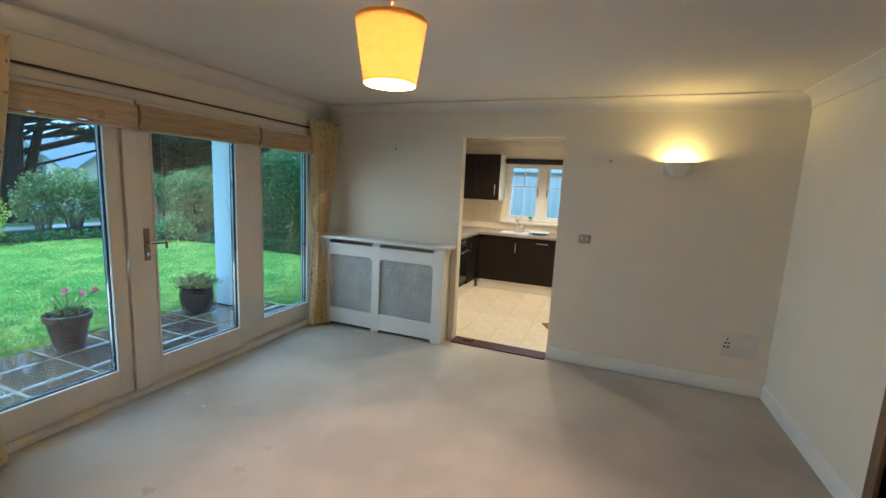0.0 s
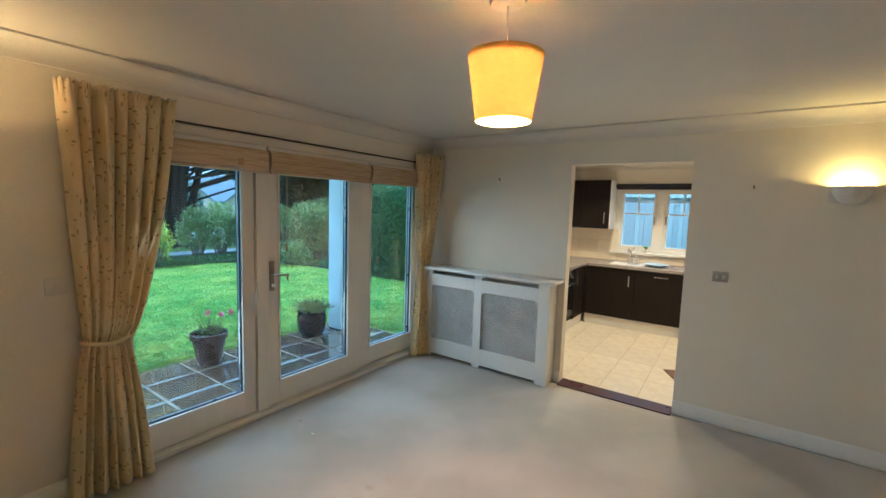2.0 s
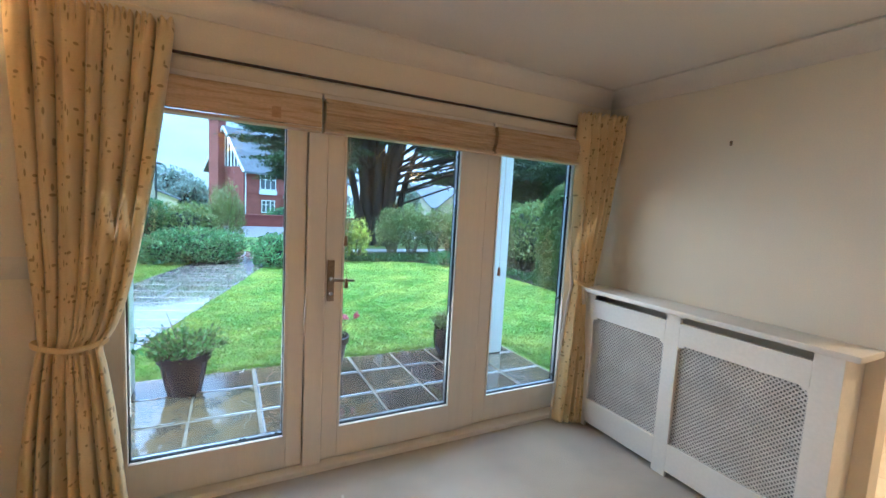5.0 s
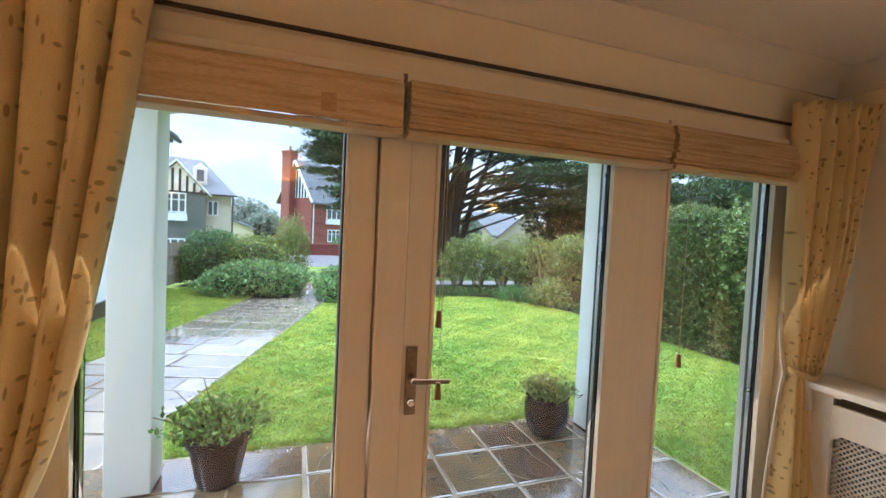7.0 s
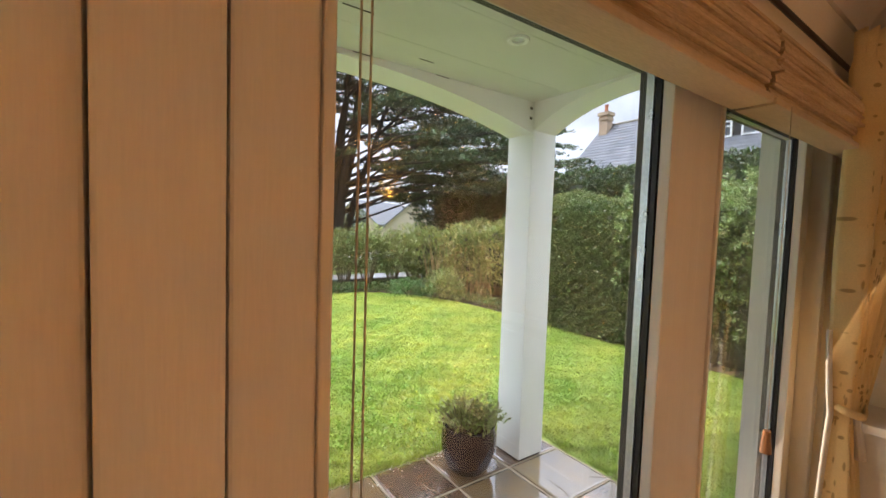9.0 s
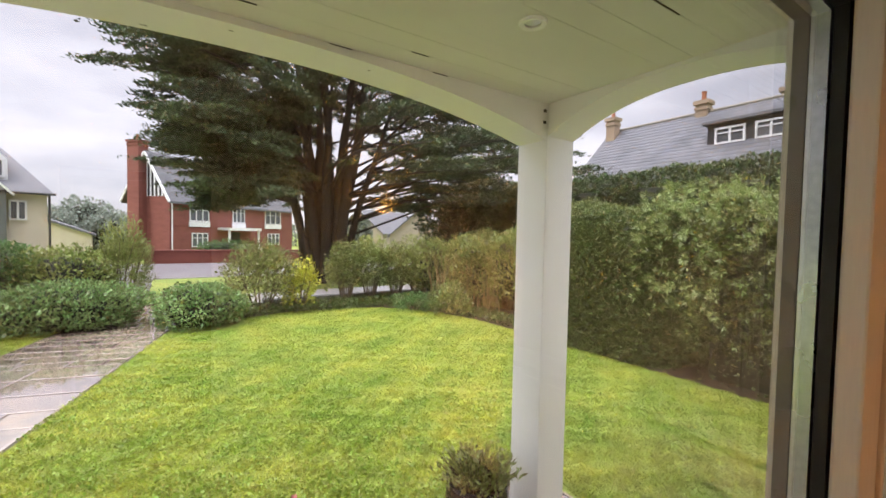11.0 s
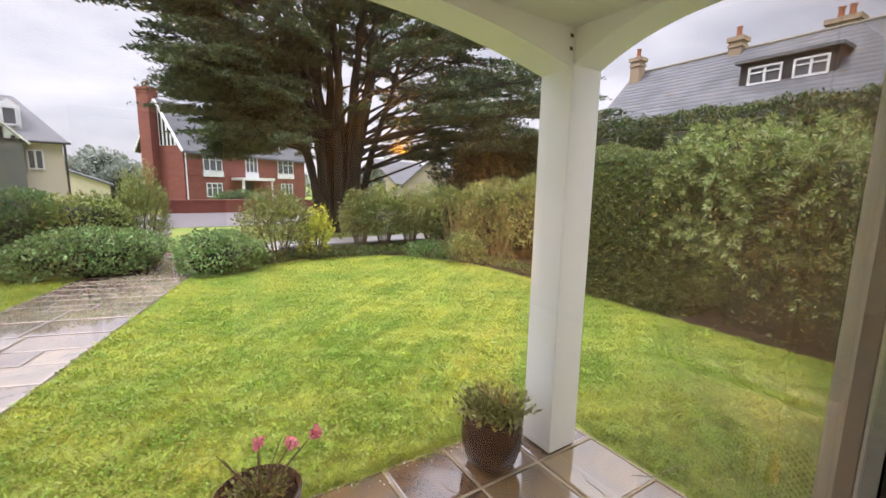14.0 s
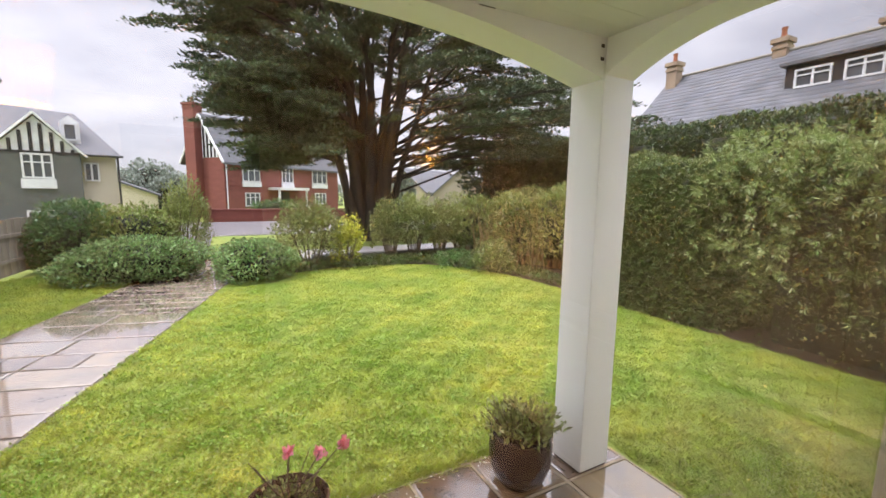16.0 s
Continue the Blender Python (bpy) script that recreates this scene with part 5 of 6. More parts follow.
bush("dark_conifer", (-16.0, 16.0, ground_z(-16)), 2.2, 4.0, 5.0, 7000, (0.24, 0.12), M_DARKHEDGE, "dark evergreen beyond the back hedge", "tree")

bush("laurel_bush", (-9.15, -1.15, G), 0.72, 0.82, 0.82, 6400, (0.08, 0.038), M_LAUREL, "low rounded grey-green shrub beside the path")
bush("olive_shrub", (-9.95, 0.08, G), 0.75, 0.85, 1.70, 5200, (0.085, 0.034), M_OLIVE, "upright olive-green shrub at the lawn's end", hollow=0.25, base=0.2, core=False)
bush("variegated_shrub", (-9.75, 0.88, G), 0.42, 0.42, 1.25, 1500, (0.085, 0.042), M_YELLOW, "yellow-leaved shrub at the lawn's end", hollow=0.2, base=0.1, core=False)
bush("spreading_bush", (-9.95, -3.30, G), 0.85, 1.30, 0.86, 10500, (0.08, 0.038), M_LAUREL, "wide low grey-green shrub beside the path")
bush("evergreen_shrub", (-11.9, -4.55, G), 0.9, 1.0, 1.55, 9000, (0.075, 0.04), M_DEEP, "dark glossy evergreen shrub by the fence")
bush("evergreen_shrub", (-11.7, -3.5, G), 0.8, 0.95, 1.45, 5200, (0.09, 0.045), M_HEDGE_LIGHT, "bright green leafy shrub by the fence")
bush("feathery_shrub", (-12.4, -2.55, G - 0.03), 0.6, 0.62, 2.05, 6000, (0.13, 0.018), M_HEDGE_LIGHT, "feathery upright green shrub by the drive", base=0.1, hollow=0.15, core=False, lean=(0, 0, 0.9))
for k, (sx, sy, sh, sr) in enumerate(((-10.3, 2.20, 1.66, 0.50), (-10.45, 2.95, 1.80, 0.56), (-10.2, 3.62, 1.62, 0.50), (-10.1, 4.25, 1.84, 0.60), (-10.3, 6.3, 1.95, 0.8))):
    bush("open_shrub", (sx, sy, G), sr * 1.12, sr * 1.12, sh, 3300, (0.085, 0.036), M_HEDGE_LIGHT if k % 2 else M_OLIVE, "open twiggy shrub with bare stems", "shrub", "shrubs at the lawn's end", stems=30, hollow=0.1, base=0.36, core=False, twig=0.45)
bush("low_shrub", (-7.75, 3.75, G), 0.55, 0.5, 0.75, 2200, (0.07, 0.034), M_OLIVE, "low brownish-green shrub at the lawn edge", hollow=0.2, core=False)
bush("low_shrub", (-8.6, 3.3, G), 0.6, 0.55, 0.45, 1500, (0.06, 0.03), M_DEEP, "low dark ground cover at the lawn edge", hollow=0.2, core=False)

# ivy along the bed
iv = np.column_stack([RNG.uniform(-10.2, -9.3, 2600), RNG.uniform(-0.6, 3.6, 2600), RNG.uniform(-0.19, 0.0, 2600)])
bx, by = RNG.uniform(-10.6, -5.3, 16000), RNG.uniform(-0.7, 4.7, 16000)
off = ~inside_lawn(bx, by, 0.06)
off &= lumpy(np.column_stack([bx, by, bx * 0]), 0.16, 1.0) > -0.35
iv = np.concatenate([iv, np.column_stack([bx[off], by[off], RNG.uniform(-0.2, -0.08, off.sum())])])
v, f = leaf_arrays(iv, np.tile((0, 0, 1.0), (len(iv), 1)), 0.06, 0.045)
tagged(quads("ground_ivy", v, f, M_HEDGE), "dark ivy and ground cover over the soil", "ivy", "", "stuff")
# dry reed and bamboo stems in front of the back hedge
n = 420
clump = RNG.uniform((-9.9, 4.0), (-7.2, 7.0), (26, 2))[RNG.randint(0, 26, n)]
rx, ry = clump[:, 0] + RNG.normal(0, 0.16, n), np.maximum(clump[:, 1] + RNG.normal(0, 0.2, n), 4.15)
rh, w = RNG.uniform(0.5, 1.45, n), 0.007
tip = np.column_stack([rx + RNG.normal(0, 0.14, n), ry + RNG.normal(0, 0.14, n), G + rh])
a = np.column_stack([rx - w, ry - w, np.full(n, G - 0.02)])
b_ = np.column_stack([rx + w, ry + w, np.full(n, G - 0.02)])
v = np.stack([a, b_, tip + (w * 0.5, w * 0.5, 0), tip - (w * 0.5, w * 0.5, 0)], axis=1).reshape(-1, 3)
tagged(quads("reed_stems", v, np.arange(4 * n).reshape(-1, 4), M_REED), "dense dry reed and bamboo stems", "reeds", "", "stuff")
for k, (sx, sy, sh, sr) in enumerate(((-9.6, 4.5, 1.75, 0.62), (-8.9, 5.0, 1.85, 0.68), (-8.1, 4.75, 1.70, 0.60), (-7.5, 5.4, 1.95, 0.75), (-9.3, 6.2, 2.0, 0.8), (-8.2, 6.4, 2.1, 0.85))):
    bush("thicket_shrub", (sx, sy, G), sr, sr, sh, 5200, (0.12, 0.04), M_HEDGE_LIGHT if k % 2 else M_OLIVE, "tall narrow-leaved olive shrub with dry stems", "shrub", "thicket by the back hedge", stems=14, lean=(0, 0, 0.9), hollow=0.35, base=0.3)

# ---- the great cypress by the road ----
TX, TY = -16.3, 3.5
TZ = ground_z(TX)
tree = thing("cypress_tree", (TX, TY, TZ), "huge dark many-stemmed cypress on the verge", "tree")
random.seed(21)
tk = bmesh.new()
pads, stem_tops = [], []
VR = Vector((0.308, 0.951, 0))      # along the road, from the drive's side to the hedge's side
VD = Vector((-0.951, 0.308, 0))     # away from the house
for k in range(13):
    side, deep = -1.0 + 2.0 * k / 12, (0.35, -0.3, 0.1, -0.15, 0.4)[k % 5]
    p = Vector((TX, TY, TZ - 0.1)) + VR * (side * 0.62 + 0.1) + VD * deep
    rad = random.uniform(0.15, 0.25) if k != 9 else 0.40
    h_end = random.uniform(8.5, 12.5)
    fan = side * (2.0 + 1.4 * random.random()) + random.uniform(-0.3, 0.3)
    pts = [p]
    steps = 9
    for st in range(1, steps + 1):
        f = st / steps
        q = p + VR * (fan * f ** 1.25 + random.uniform(-0.10, 0.10)) + VD * (deep * 4 * f ** 1.7 + random.uniform(-0.1, 0.1))
        pts.append(Vector((q.x, q.y, TZ + h_end * f)))
    for st in range(steps):
        swell = 1.35 if st == 0 else 1.0
        tube(tk, pts[st], pts[st + 1], rad * swell * (1 - 0.82 * st / steps), rad * (1 - 0.82 * (st + 1) / steps), 10, cap=False)
    stem_tops.append(pts)
part("trunk", tk, M_BARK, tree, "thick fluted brown trunk of many stems", True)


def stem_at(pts, z):
    """The point of a stem at a height."""
    for q0, q1 in zip(pts, pts[1:]):
        if q0.z <= z <= q1.z:
            return q0.lerp(q1, (z - q0.z) / (q1.z - q0.z))
    return pts[-1].copy()


lb_ = bmesh.new()
for k in range(260):
    low = k >= 205
    hgt = random.uniform(3.3, 6.4) if low else random.uniform(3.0, 11.8)
    az = k * 2.399 + random.uniform(-0.4, 0.4)
    if low:
        az = -math.pi / 2 + random.uniform(-1.1, 1.0)
    sy = math.sin(az)
    reach = (11.3 if sy > 0 else 6.1) * abs(sy) + 6.5 * (1 - abs(sy))
    prof = max(0.16, (1 - max(0.0, (hgt - 5.5)) / 7.6)) * (0.74 + 0.26 * min(1.0, (hgt - 2.4) / 2.2))
    ln = reach * prof * random.uniform(0.72, 1.04)
    if sy < -0.2:
        ln = (4.3 + 0.60 * (hgt - 2.4)) * (1 if hgt < 9 else 0.8) * (0.35 + 0.65 * abs(sy)) * random.uniform(0.62, 1.0)
    dirn = Vector((math.cos(az), sy, 0))
    lateral = dirn.dot(VR)
    # the stem on the limb's own side; limbs climb from it, then level out
    pts = stem_tops[min(12, max(0, int(6 + 6 * lateral + random.uniform(-2, 2))))]
    base = stem_at(pts, TZ + max(1.6, hgt - (0.15 if sy > 0 else 0.04) * ln * random.uniform(0.6, 1.2)))
    end = Vector((TX, TY, TZ + hgt + random.uniform(-0.5, 0.4) - (0.5 if low else 0.0))) + dirn * ln
    mid = base.lerp(end, 0.45) + Vector((random.uniform(-0.3, 0.3), random.uniform(-0.3, 0.3), 0.2 * abs(end.z - base.z) + random.uniform(0.1, 0.5)))
    three = mid.lerp(end, 0.55) + Vector((0, 0, random.uniform(0.0, 0.25)))
    thick = random.uniform(0.04, 0.085)
    tube(lb_, base, mid, thick, thick * 0.6, 6, cap=False)
    tube(lb_, mid, three, thick * 0.6, thick * 0.32, 6, cap=False)
    tube(lb_, three, end, thick * 0.32, 0.012, 6, cap=False)
    m = 4 + int(ln / 0.62)
    for j in range(m):
        f = 0.34 + 0.68 * (j + random.random() * 0.7) / m
        c = base.lerp(mid, f / 0.45) if f < 0.45 else mid.lerp(end, (f - 0.45) / 0.55)
        sd = random.uniform(-1.0, 1.0) * (0.3 + f * 0.55)
        c = c + Vector((-sy * sd, math.cos(az) * sd, random.uniform(-0.12, 0.25)))
        lat, up = (c - Vector((TX, TY, 0))).dot(VR), c.z - TZ
        # the heart of the tree is bare, and its windward side thin
        if -1.0 < lat < 2.2 and up < 5.5 and random.random() < 0.92:
            continue
        if -0.6 < lat < 3.0 and up < 7.2 and random.random() < 0.45:
            continue
        if lat >= 2.2 and up < 7.5 and random.random() < 0.22:
            continue
        pads.append((c, az, random.uniform(0.30, 0.62) * (1.2 - 0.4 * f)))
        if random.random() < 0.5:
            tube(lb_, mid.lerp(end, max(0.0, f - 0.5)), c, 0.018, 0.006, 5, cap=False)
part("limbs", lb_, M_BARK, tree, "bare twisting limbs", True)
cen, lean = [], []
for c, az, r in pads:
    m = int(360 * r)
    ang, rr = RNG.uniform(0, 2 * np.pi, m), np.sqrt(RNG.uniform(0, 1, m)) * r
    # sprays of each pad stand in fingers, so its edge is ragged
    finger = 0.72 + 0.42 * np.cos(ang * 5 + az * 3) * np.cos(ang * 3 + r * 20)
    dx, dy = np.cos(ang) * rr * finger, np.sin(ang) * rr * finger
    along, cross = dx * 2.3, dy * 0.75
    dx, dy = along * math.cos(az) - cross * math.sin(az), along * math.sin(az) + cross * math.cos(az)
    dz = RNG.normal(0, 0.038, m) + 0.11 * (1 - (rr / r) ** 2) - 0.02 * along
    cen.append(np.column_stack([c.x + dx, c.y + dy, c.z + dz]))
    lean.append(np.column_stack([np.cos(ang) * 0.5 + math.cos(az) * 0.6, np.sin(ang) * 0.5 + math.sin(az) * 0.6, np.full(m, 0.12)]))
v, f = leaf_arrays(np.concatenate(cen), np.concatenate(lean), 0.17, 0.055, 0.4)
quads("crown", v, f, M_CONIFER, tree)

# ---- pots on the patio ----
def pot(place, prof, material, label):
    x, y = place
    p = thing("plant_pot", (x, y, G), label, "plant pot", "pots on the patio")
    part("pot", lathe([(r, z) for r, z in prof], 40, (x, y, G)), material, p, "", True)
    rim_r, rim_z = max(r for r, _ in prof), max(z for _, z in prof)
    so = bmesh.new()
    bmesh.ops.create_grid(so, x_segments=12, y_segments=12, size=1.0)
    for vv in so.verts:
        r = math.hypot(vv.co.x, vv.co.y)
        m = max(abs(vv.co.x), abs(vv.co.y))
        k = (m / r if r > 0 else 1) * rim_r * 0.86
        vv.co = Vector((x + vv.co.x * k, y + vv.co.y * k, G + rim_z - 0.045 + random.uniform(-0.008, 0.012)))
    part("soil", so, M_EARTH, p)
    return p, rim_r, G + rim_z - 0.04


ROUND = [(r * 1.07, z) for r, z in [(0.0, 0.002), (0.115, 0.002), (0.15, 0.05), (0.178, 0.14), (0.185, 0.22), (0.178, 0.29), (0.170, 0.315), (0.180, 0.33), (0.182, 0.345), (0.168, 0.345), (0.160, 0.30), (0.16, 0.25)]]
TALL = [(0.0, 0.002), (0.125, 0.002), (0.14, 0.06), (0.175, 0.24), (0.185, 0.285), (0.203, 0.29), (0.207, 0.35), (0.198, 0.355), (0.186, 0.34), (0.180, 0.26)]


def twiggy(p, x, y, z, r, h, n, nl, material, leaf, bloom=()):
    tw = bmesh.new()
    tips = []
    for k in range(n):
        a, rr = k * 2.399, r * math.sqrt((k + 0.5) / n)
        q0 = Vector((x + rr * 0.3 * math.cos(a), y + rr * 0.3 * math.sin(a), z - 0.02))
        q1 = Vector((x + rr * math.cos(a), y + rr * math.sin(a), z + h * random.uniform(0.55, 1.0) * (1 - 0.35 * rr / r)))
        tube(tw, q0, q1, 0.004, 0.002, 5, cap=False)
        tips.append((q0, q1))
    for q in bloom:
        tube(tw, (x, y, z), q, 0.005, 0.003, 5, cap=False)
    part("stems", tw, M_STEM, p)
    pts = []
    for q0, q1 in tips:
        for _ in range(max(1, nl // n)):
            s = random.uniform(0.35, 1.05)
            q = q0.lerp(q1, s)
            pts.append((q.x + random.gauss(0, 0.022), q.y + random.gauss(0, 0.022), q.z + random.gauss(0, 0.015)))
    pts = np.array(pts)
    out = unit(pts - np.array([x, y, z - 0.1]))
    v, f = leaf_arrays(pts, out + np.array([0, 0, 0.3]), leaf[0], leaf[1], 0.7)
    quads("foliage", v, f, material, p)


random.seed(5)
M_POTLEAF = leaf_mat("azalea_leaf", (0.12, 0.18, 0.035), (0.25, 0.27, 0.09))
p, r, z = pot((-1.85, -0.17), ROUND, M_POTDARK, "dark plum glazed pot with a small leafy shrub")
twiggy(p, -1.85, -0.17, z, 0.27, 0.23, 70, 900, M_POTLEAF, (0.046, 0.021))
p, r, z = pot((-1.86, -1.54), [(a * 0.93, b) for a, b in TALL], M_POTBROWN, "brown glazed pot with pink flowers")
blooms = [Vector((-1.90, -1.52, 0.365)), Vector((-1.90, -1.38, 0.315)), Vector((-1.92, -1.26, 0.325))]
twiggy(p, -1.86, -1.54, z, 0.15, 0.13, 26, 260, M_POTLEAF, (0.034, 0.018), blooms)
tw = bmesh.new()
for k in range(9):
    a = k * 0.75
    tube(tw, (-1.86, -1.54, z), (-1.86 + 0.13 * math.cos(a), -1.54 + 0.16 * math.sin(a), z + random.uniform(0.12, 0.3)), 0.004, 0.002, 5)
part("bare_twigs", tw, M_STEM, p)
for k, q in enumerate(blooms):
    c = np.array([q.x, q.y, q.z]) + RNG.normal(0, 0.014, (26, 3))
    v, f = leaf_arrays(c, unit(c - np.array([q.x, q.y, q.z - 0.02])), 0.036, 0.028, 0.4)
    quads("flower", v, f, M_PINK, p)
p, r, z = pot((-1.77, -2.77), TALL, M_POTDARK, "dark pot with a spreading leafy shrub")
twiggy(p, -1.77, -2.77, z, 0.36, 0.26, 46, 760, leaf_mat("pieris_leaf", (0.09, 0.18, 0.028), (0.24, 0.30, 0.08), rnd=0.5), (0.058, 0.024), [Vector((-1.98, -3.08, 0.36)), Vector((-1.72, -3.16, 0.30)), Vector((-2.02, -2.92, 0.43))])

# ---- houses ----
def win(owner, x, z, w, h, cols=2, rows=2, y=0.0, apron=0.0, lights=True):
    """A white window standing a little proud of a wall in the local plane y."""
    t = 0.07
    items = [(x, x + t, y - 0.08, y + 0.03, z, z + h), (x + w - t, x + w, y - 0.08, y + 0.03, z, z + h), (x + t, x + w - t, y - 0.08, y + 0.03, z, z + t), (x + t, x + w - t, y - 0.08, y + 0.03, z + h - t, z + h)]
    for c in range(1, cols):
        cx = x + w * c / cols
        items.append((cx - t * 0.55, cx + t * 0.55, y - 0.07, y + 0.02, z + t, z + h - t))
    if rows > 1:
        items.append((x + t, x + w - t, y - 0.06, y + 0.015, z + h * 0.62, z + h * 0.62 + 0.05))
    if apron:
        items.append((x - 0.06, x + w + 0.06, y - 0.12, y + 0.03, z - apron, z - 0.02))
    fr = part("window", boxes(*items), M_FASCIA, owner, "white window")
    part("pane", boxes((x + t * 0.5, x + w - t * 0.5, y - 0.02, y + 0.01, z + t * 0.5, z + h - t * 0.5)), M_WINGLASS, fr)
    return fr


def prism(bm, pts, y0, y1):
    """Extrudes an outline in x, z along y."""
    a = [bm.verts.new((x, y0, z)) for x, z in pts]
    b = [bm.verts.new((x, y1, z)) for x, z in pts]
    bm.faces.new(a)
    bm.faces.new(b[::-1])
    for k in range(len(pts)):
        j = (k + 1) % len(pts)
        bm.faces.new((a[k], b[k], b[j], a[j]))
    return bm


def pitched(bm, x0, x1, y0, y1, z_eave, z_ridge, t=0.18, over=0.35):
    """A roof with its ridge along x, as two sloping slabs."""
    ym = (y0 + y1) / 2
    for s, ye in ((1, y0 - over), (-1, y1 + over)):
        drop = (z_ridge - z_eave) / (ym - y0) * over
        pts = [(x0 - over, ye, z_eave - drop), (x1 + over, ye, z_eave - drop), (x1 + over, ym, z_ridge), (x0 - over, ym, z_ridge)]
        lo = [bm.verts.new(p) for p in pts]
        hi = [bm.verts.new((p[0], p[1], p[2] + t)) for p in pts]
        bm.faces.new(lo[::-1])
        bm.faces.new(hi)
        for k in range(4):
            j = (k + 1) % 4
            bm.faces.new((lo[k], lo[j], hi[j], hi[k]))
    return bm


def stand(ob, m):
    """Moves a house, built at the origin, to its place."""
    ob.matrix_basis = m


def chimney(owner, x, y, z0, z1, w, d, material, pots=1):
    c = part("chimney", boxes((x - w / 2, x + w / 2, y - d / 2, y + d / 2, z0, z1), (x - w / 2 - 0.08, x + w / 2 + 0.08, y - d / 2 - 0.08, y + d / 2 + 0.08, z1, z1 + 0.18), (x - w / 2 - 0.04, x + w / 2 + 0.04, y - d / 2 - 0.04, y + d / 2 + 0.04, z1 - 0.25, z1 - 0.12)), material, owner)
    for k in range(pots):
        px = x + (k - (pots - 1) / 2) * 0.32
        part("chimney_pot", lathe([(0.11, z1 + 0.17), (0.09, z1 + 0.5), (0.12, z1 + 0.62), (0.07, z1 + 0.62)], 12, (px, y, 0)), M_TERRA, c, "", True)


# red brick house across the road: front along local x, gable end with the stack at x = 0
rh = thing("brick_house", (0, 0, 0), "red brick house with white bay windows across the road", "house")
L, W, EV, RD = 15.0, 4.1, 4.9, 8.2
bm = boxes((0, L, 0, W, 0, EV))
part("wall", bm, M_BRICK, rh)
bm2 = bmesh.new()
a = [bm2.verts.new((xx, yy_, zz)) for xx in (0.0, 0.2) for yy_, zz in ((0.02, EV), (W - 0.02, EV), (W / 2, RD))]
for q in ((0, 1, 2), (5, 4, 3)):
    bm2.faces.new([a[i] for i in q])
for q in ((0, 3, 4, 1), (1, 4, 5, 2), (2, 5, 3, 0)):
    bm2.faces.new([a[i] for i in q])
part("gable", bm2, M_FASCIA, rh, "white boarded gable")
for k in range(9):
    yk = 0.5 + k * (W - 1.0) / 8
    top = EV + (RD - EV) * (1 - abs(yk - W / 2) / (W / 2)) - 0.15
    part("gable_timber", boxes((-0.04, 0.02, yk - 0.08, yk + 0.08, EV + 0.02, max(EV + 0.15, top))), M_TIMBER, rh)
part("roof", pitched(bmesh.new(), 0, L, 0, W, EV, RD), M_SLATE, rh)
part("barge_board", tubes((Vector((-0.37, -0.40, EV - 0.45)), Vector((-0.37, W / 2, RD + 0.05)), 0.10), (Vector((-0.37, W + 0.40, EV - 0.45)), Vector((-0.37, W / 2, RD + 0.05)), 0.10), seg=4), M_FASCIA, rh)
chimney(rh, -0.25, 2.85, 0, 9.0, 0.8, 1.15, M_BRICK, 1)
part("string_course", boxes((-0.02, L, -0.03, 0.0, 2.55, 2.72)), M_DBRICK, rh)
for x, w in ((1.75, 1.9), (6.3, 1.5), (10.6, 2.4)):
    win(rh, x, 3.05, w, 1.45, 3, 2, apron=0.45)
win(rh, 1.95, 0.95, 1.6, 1.15, 3, 2)
win(rh, 11.0, 0.95, 1.8, 1.15, 3, 2)
part("porch_canopy", boxes((4.6, 8.6, -1.3, 0, 2.35, 2.6)), M_FASCIA, rh, "white porch canopy")
part("porch_post", boxes((4.7, 4.85, -1.2, -1.05, 0, 2.35)), M_FASCIA, rh)
part("porch_post", boxes((8.3, 8.45, -1.2, -1.05, 0, 2.35)), M_FASCIA, rh)
part("front_door", boxes((6.2, 7.2, -0.06, 0.02, 0.1, 2.2)), M_TIMBER, rh)
part("downpipe", tubes((Vector((0.15, -0.08, 0)), Vector((0.15, -0.08, EV - 0.2)), 0.05), seg=8), M_FASCIA, rh)
ang = math.degrees(math.atan2(0.764, -0.644))
stand(rh, Matrix.Translation((-38.0, -1.35, -0.75)) @ Matrix(((-0.644, -0.764, 0, 0), (0.764, -0.644, 0, 0), (0, 0, 1, 0), (0, 0, 0, 1))))

bwl = thing("garden_wall", (-33.5, 1, ground_z(-33)), "low red brick garden wall along the road", "wall")
part("wall", boxes((-33.7, -33.45, -2.6, 9.0, ground_z(-33) - 0.1, ground_z(-33) + 0.85), (-38, -33.7, -2.6, -2.35, ground_z(-33) - 0.1, ground_z(-33) + 0.85)), M_DBRICK, bwl)
part("coping", boxes((-33.76, -33.39, -2.66, 9.0, ground_z(-33) + 0.851, ground_z(-33) + 0.93)), M_BRICK, bwl)
part("pier", boxes((-33.85, -33.3, -2.8, -2.3, ground_z(-33) - 0.1, ground_z(-33) + 1.1)), M_DBRICK, bwl)
bush("front_shrub", (-35.2, 2.2, ground_z(-35)), 1.0, 2.2, 1.7, 2200, (0.16, 0.09), M_DEEP, "dark shrubs behind the brick garden wall", core=True)

# stone and cream house further along
lh = thing("stone_house", (0, 0, 0), "grey stone house with a timbered gable and slate roof", "house")
# local: x to the right as seen from the garden, y away from it
part("wall", boxes((-4.2, -1.42, -0.5, 6, -1.0, 3.05)), M_STONE, lh, "grey stone wall")
part("wing_wall", boxes((-1.42, -0.15, 0.3, 6, -1.0, 3.05)), M_CREAM, lh, "cream rendered wall")
g2 = prism(bmesh.new(), [(-4.25, 3.05), (-1.40, 3.05), (-2.82, 4.55)], -0.45, 3.0)
part("gable", g2, M_FASCIA, lh, "white timbered gable")
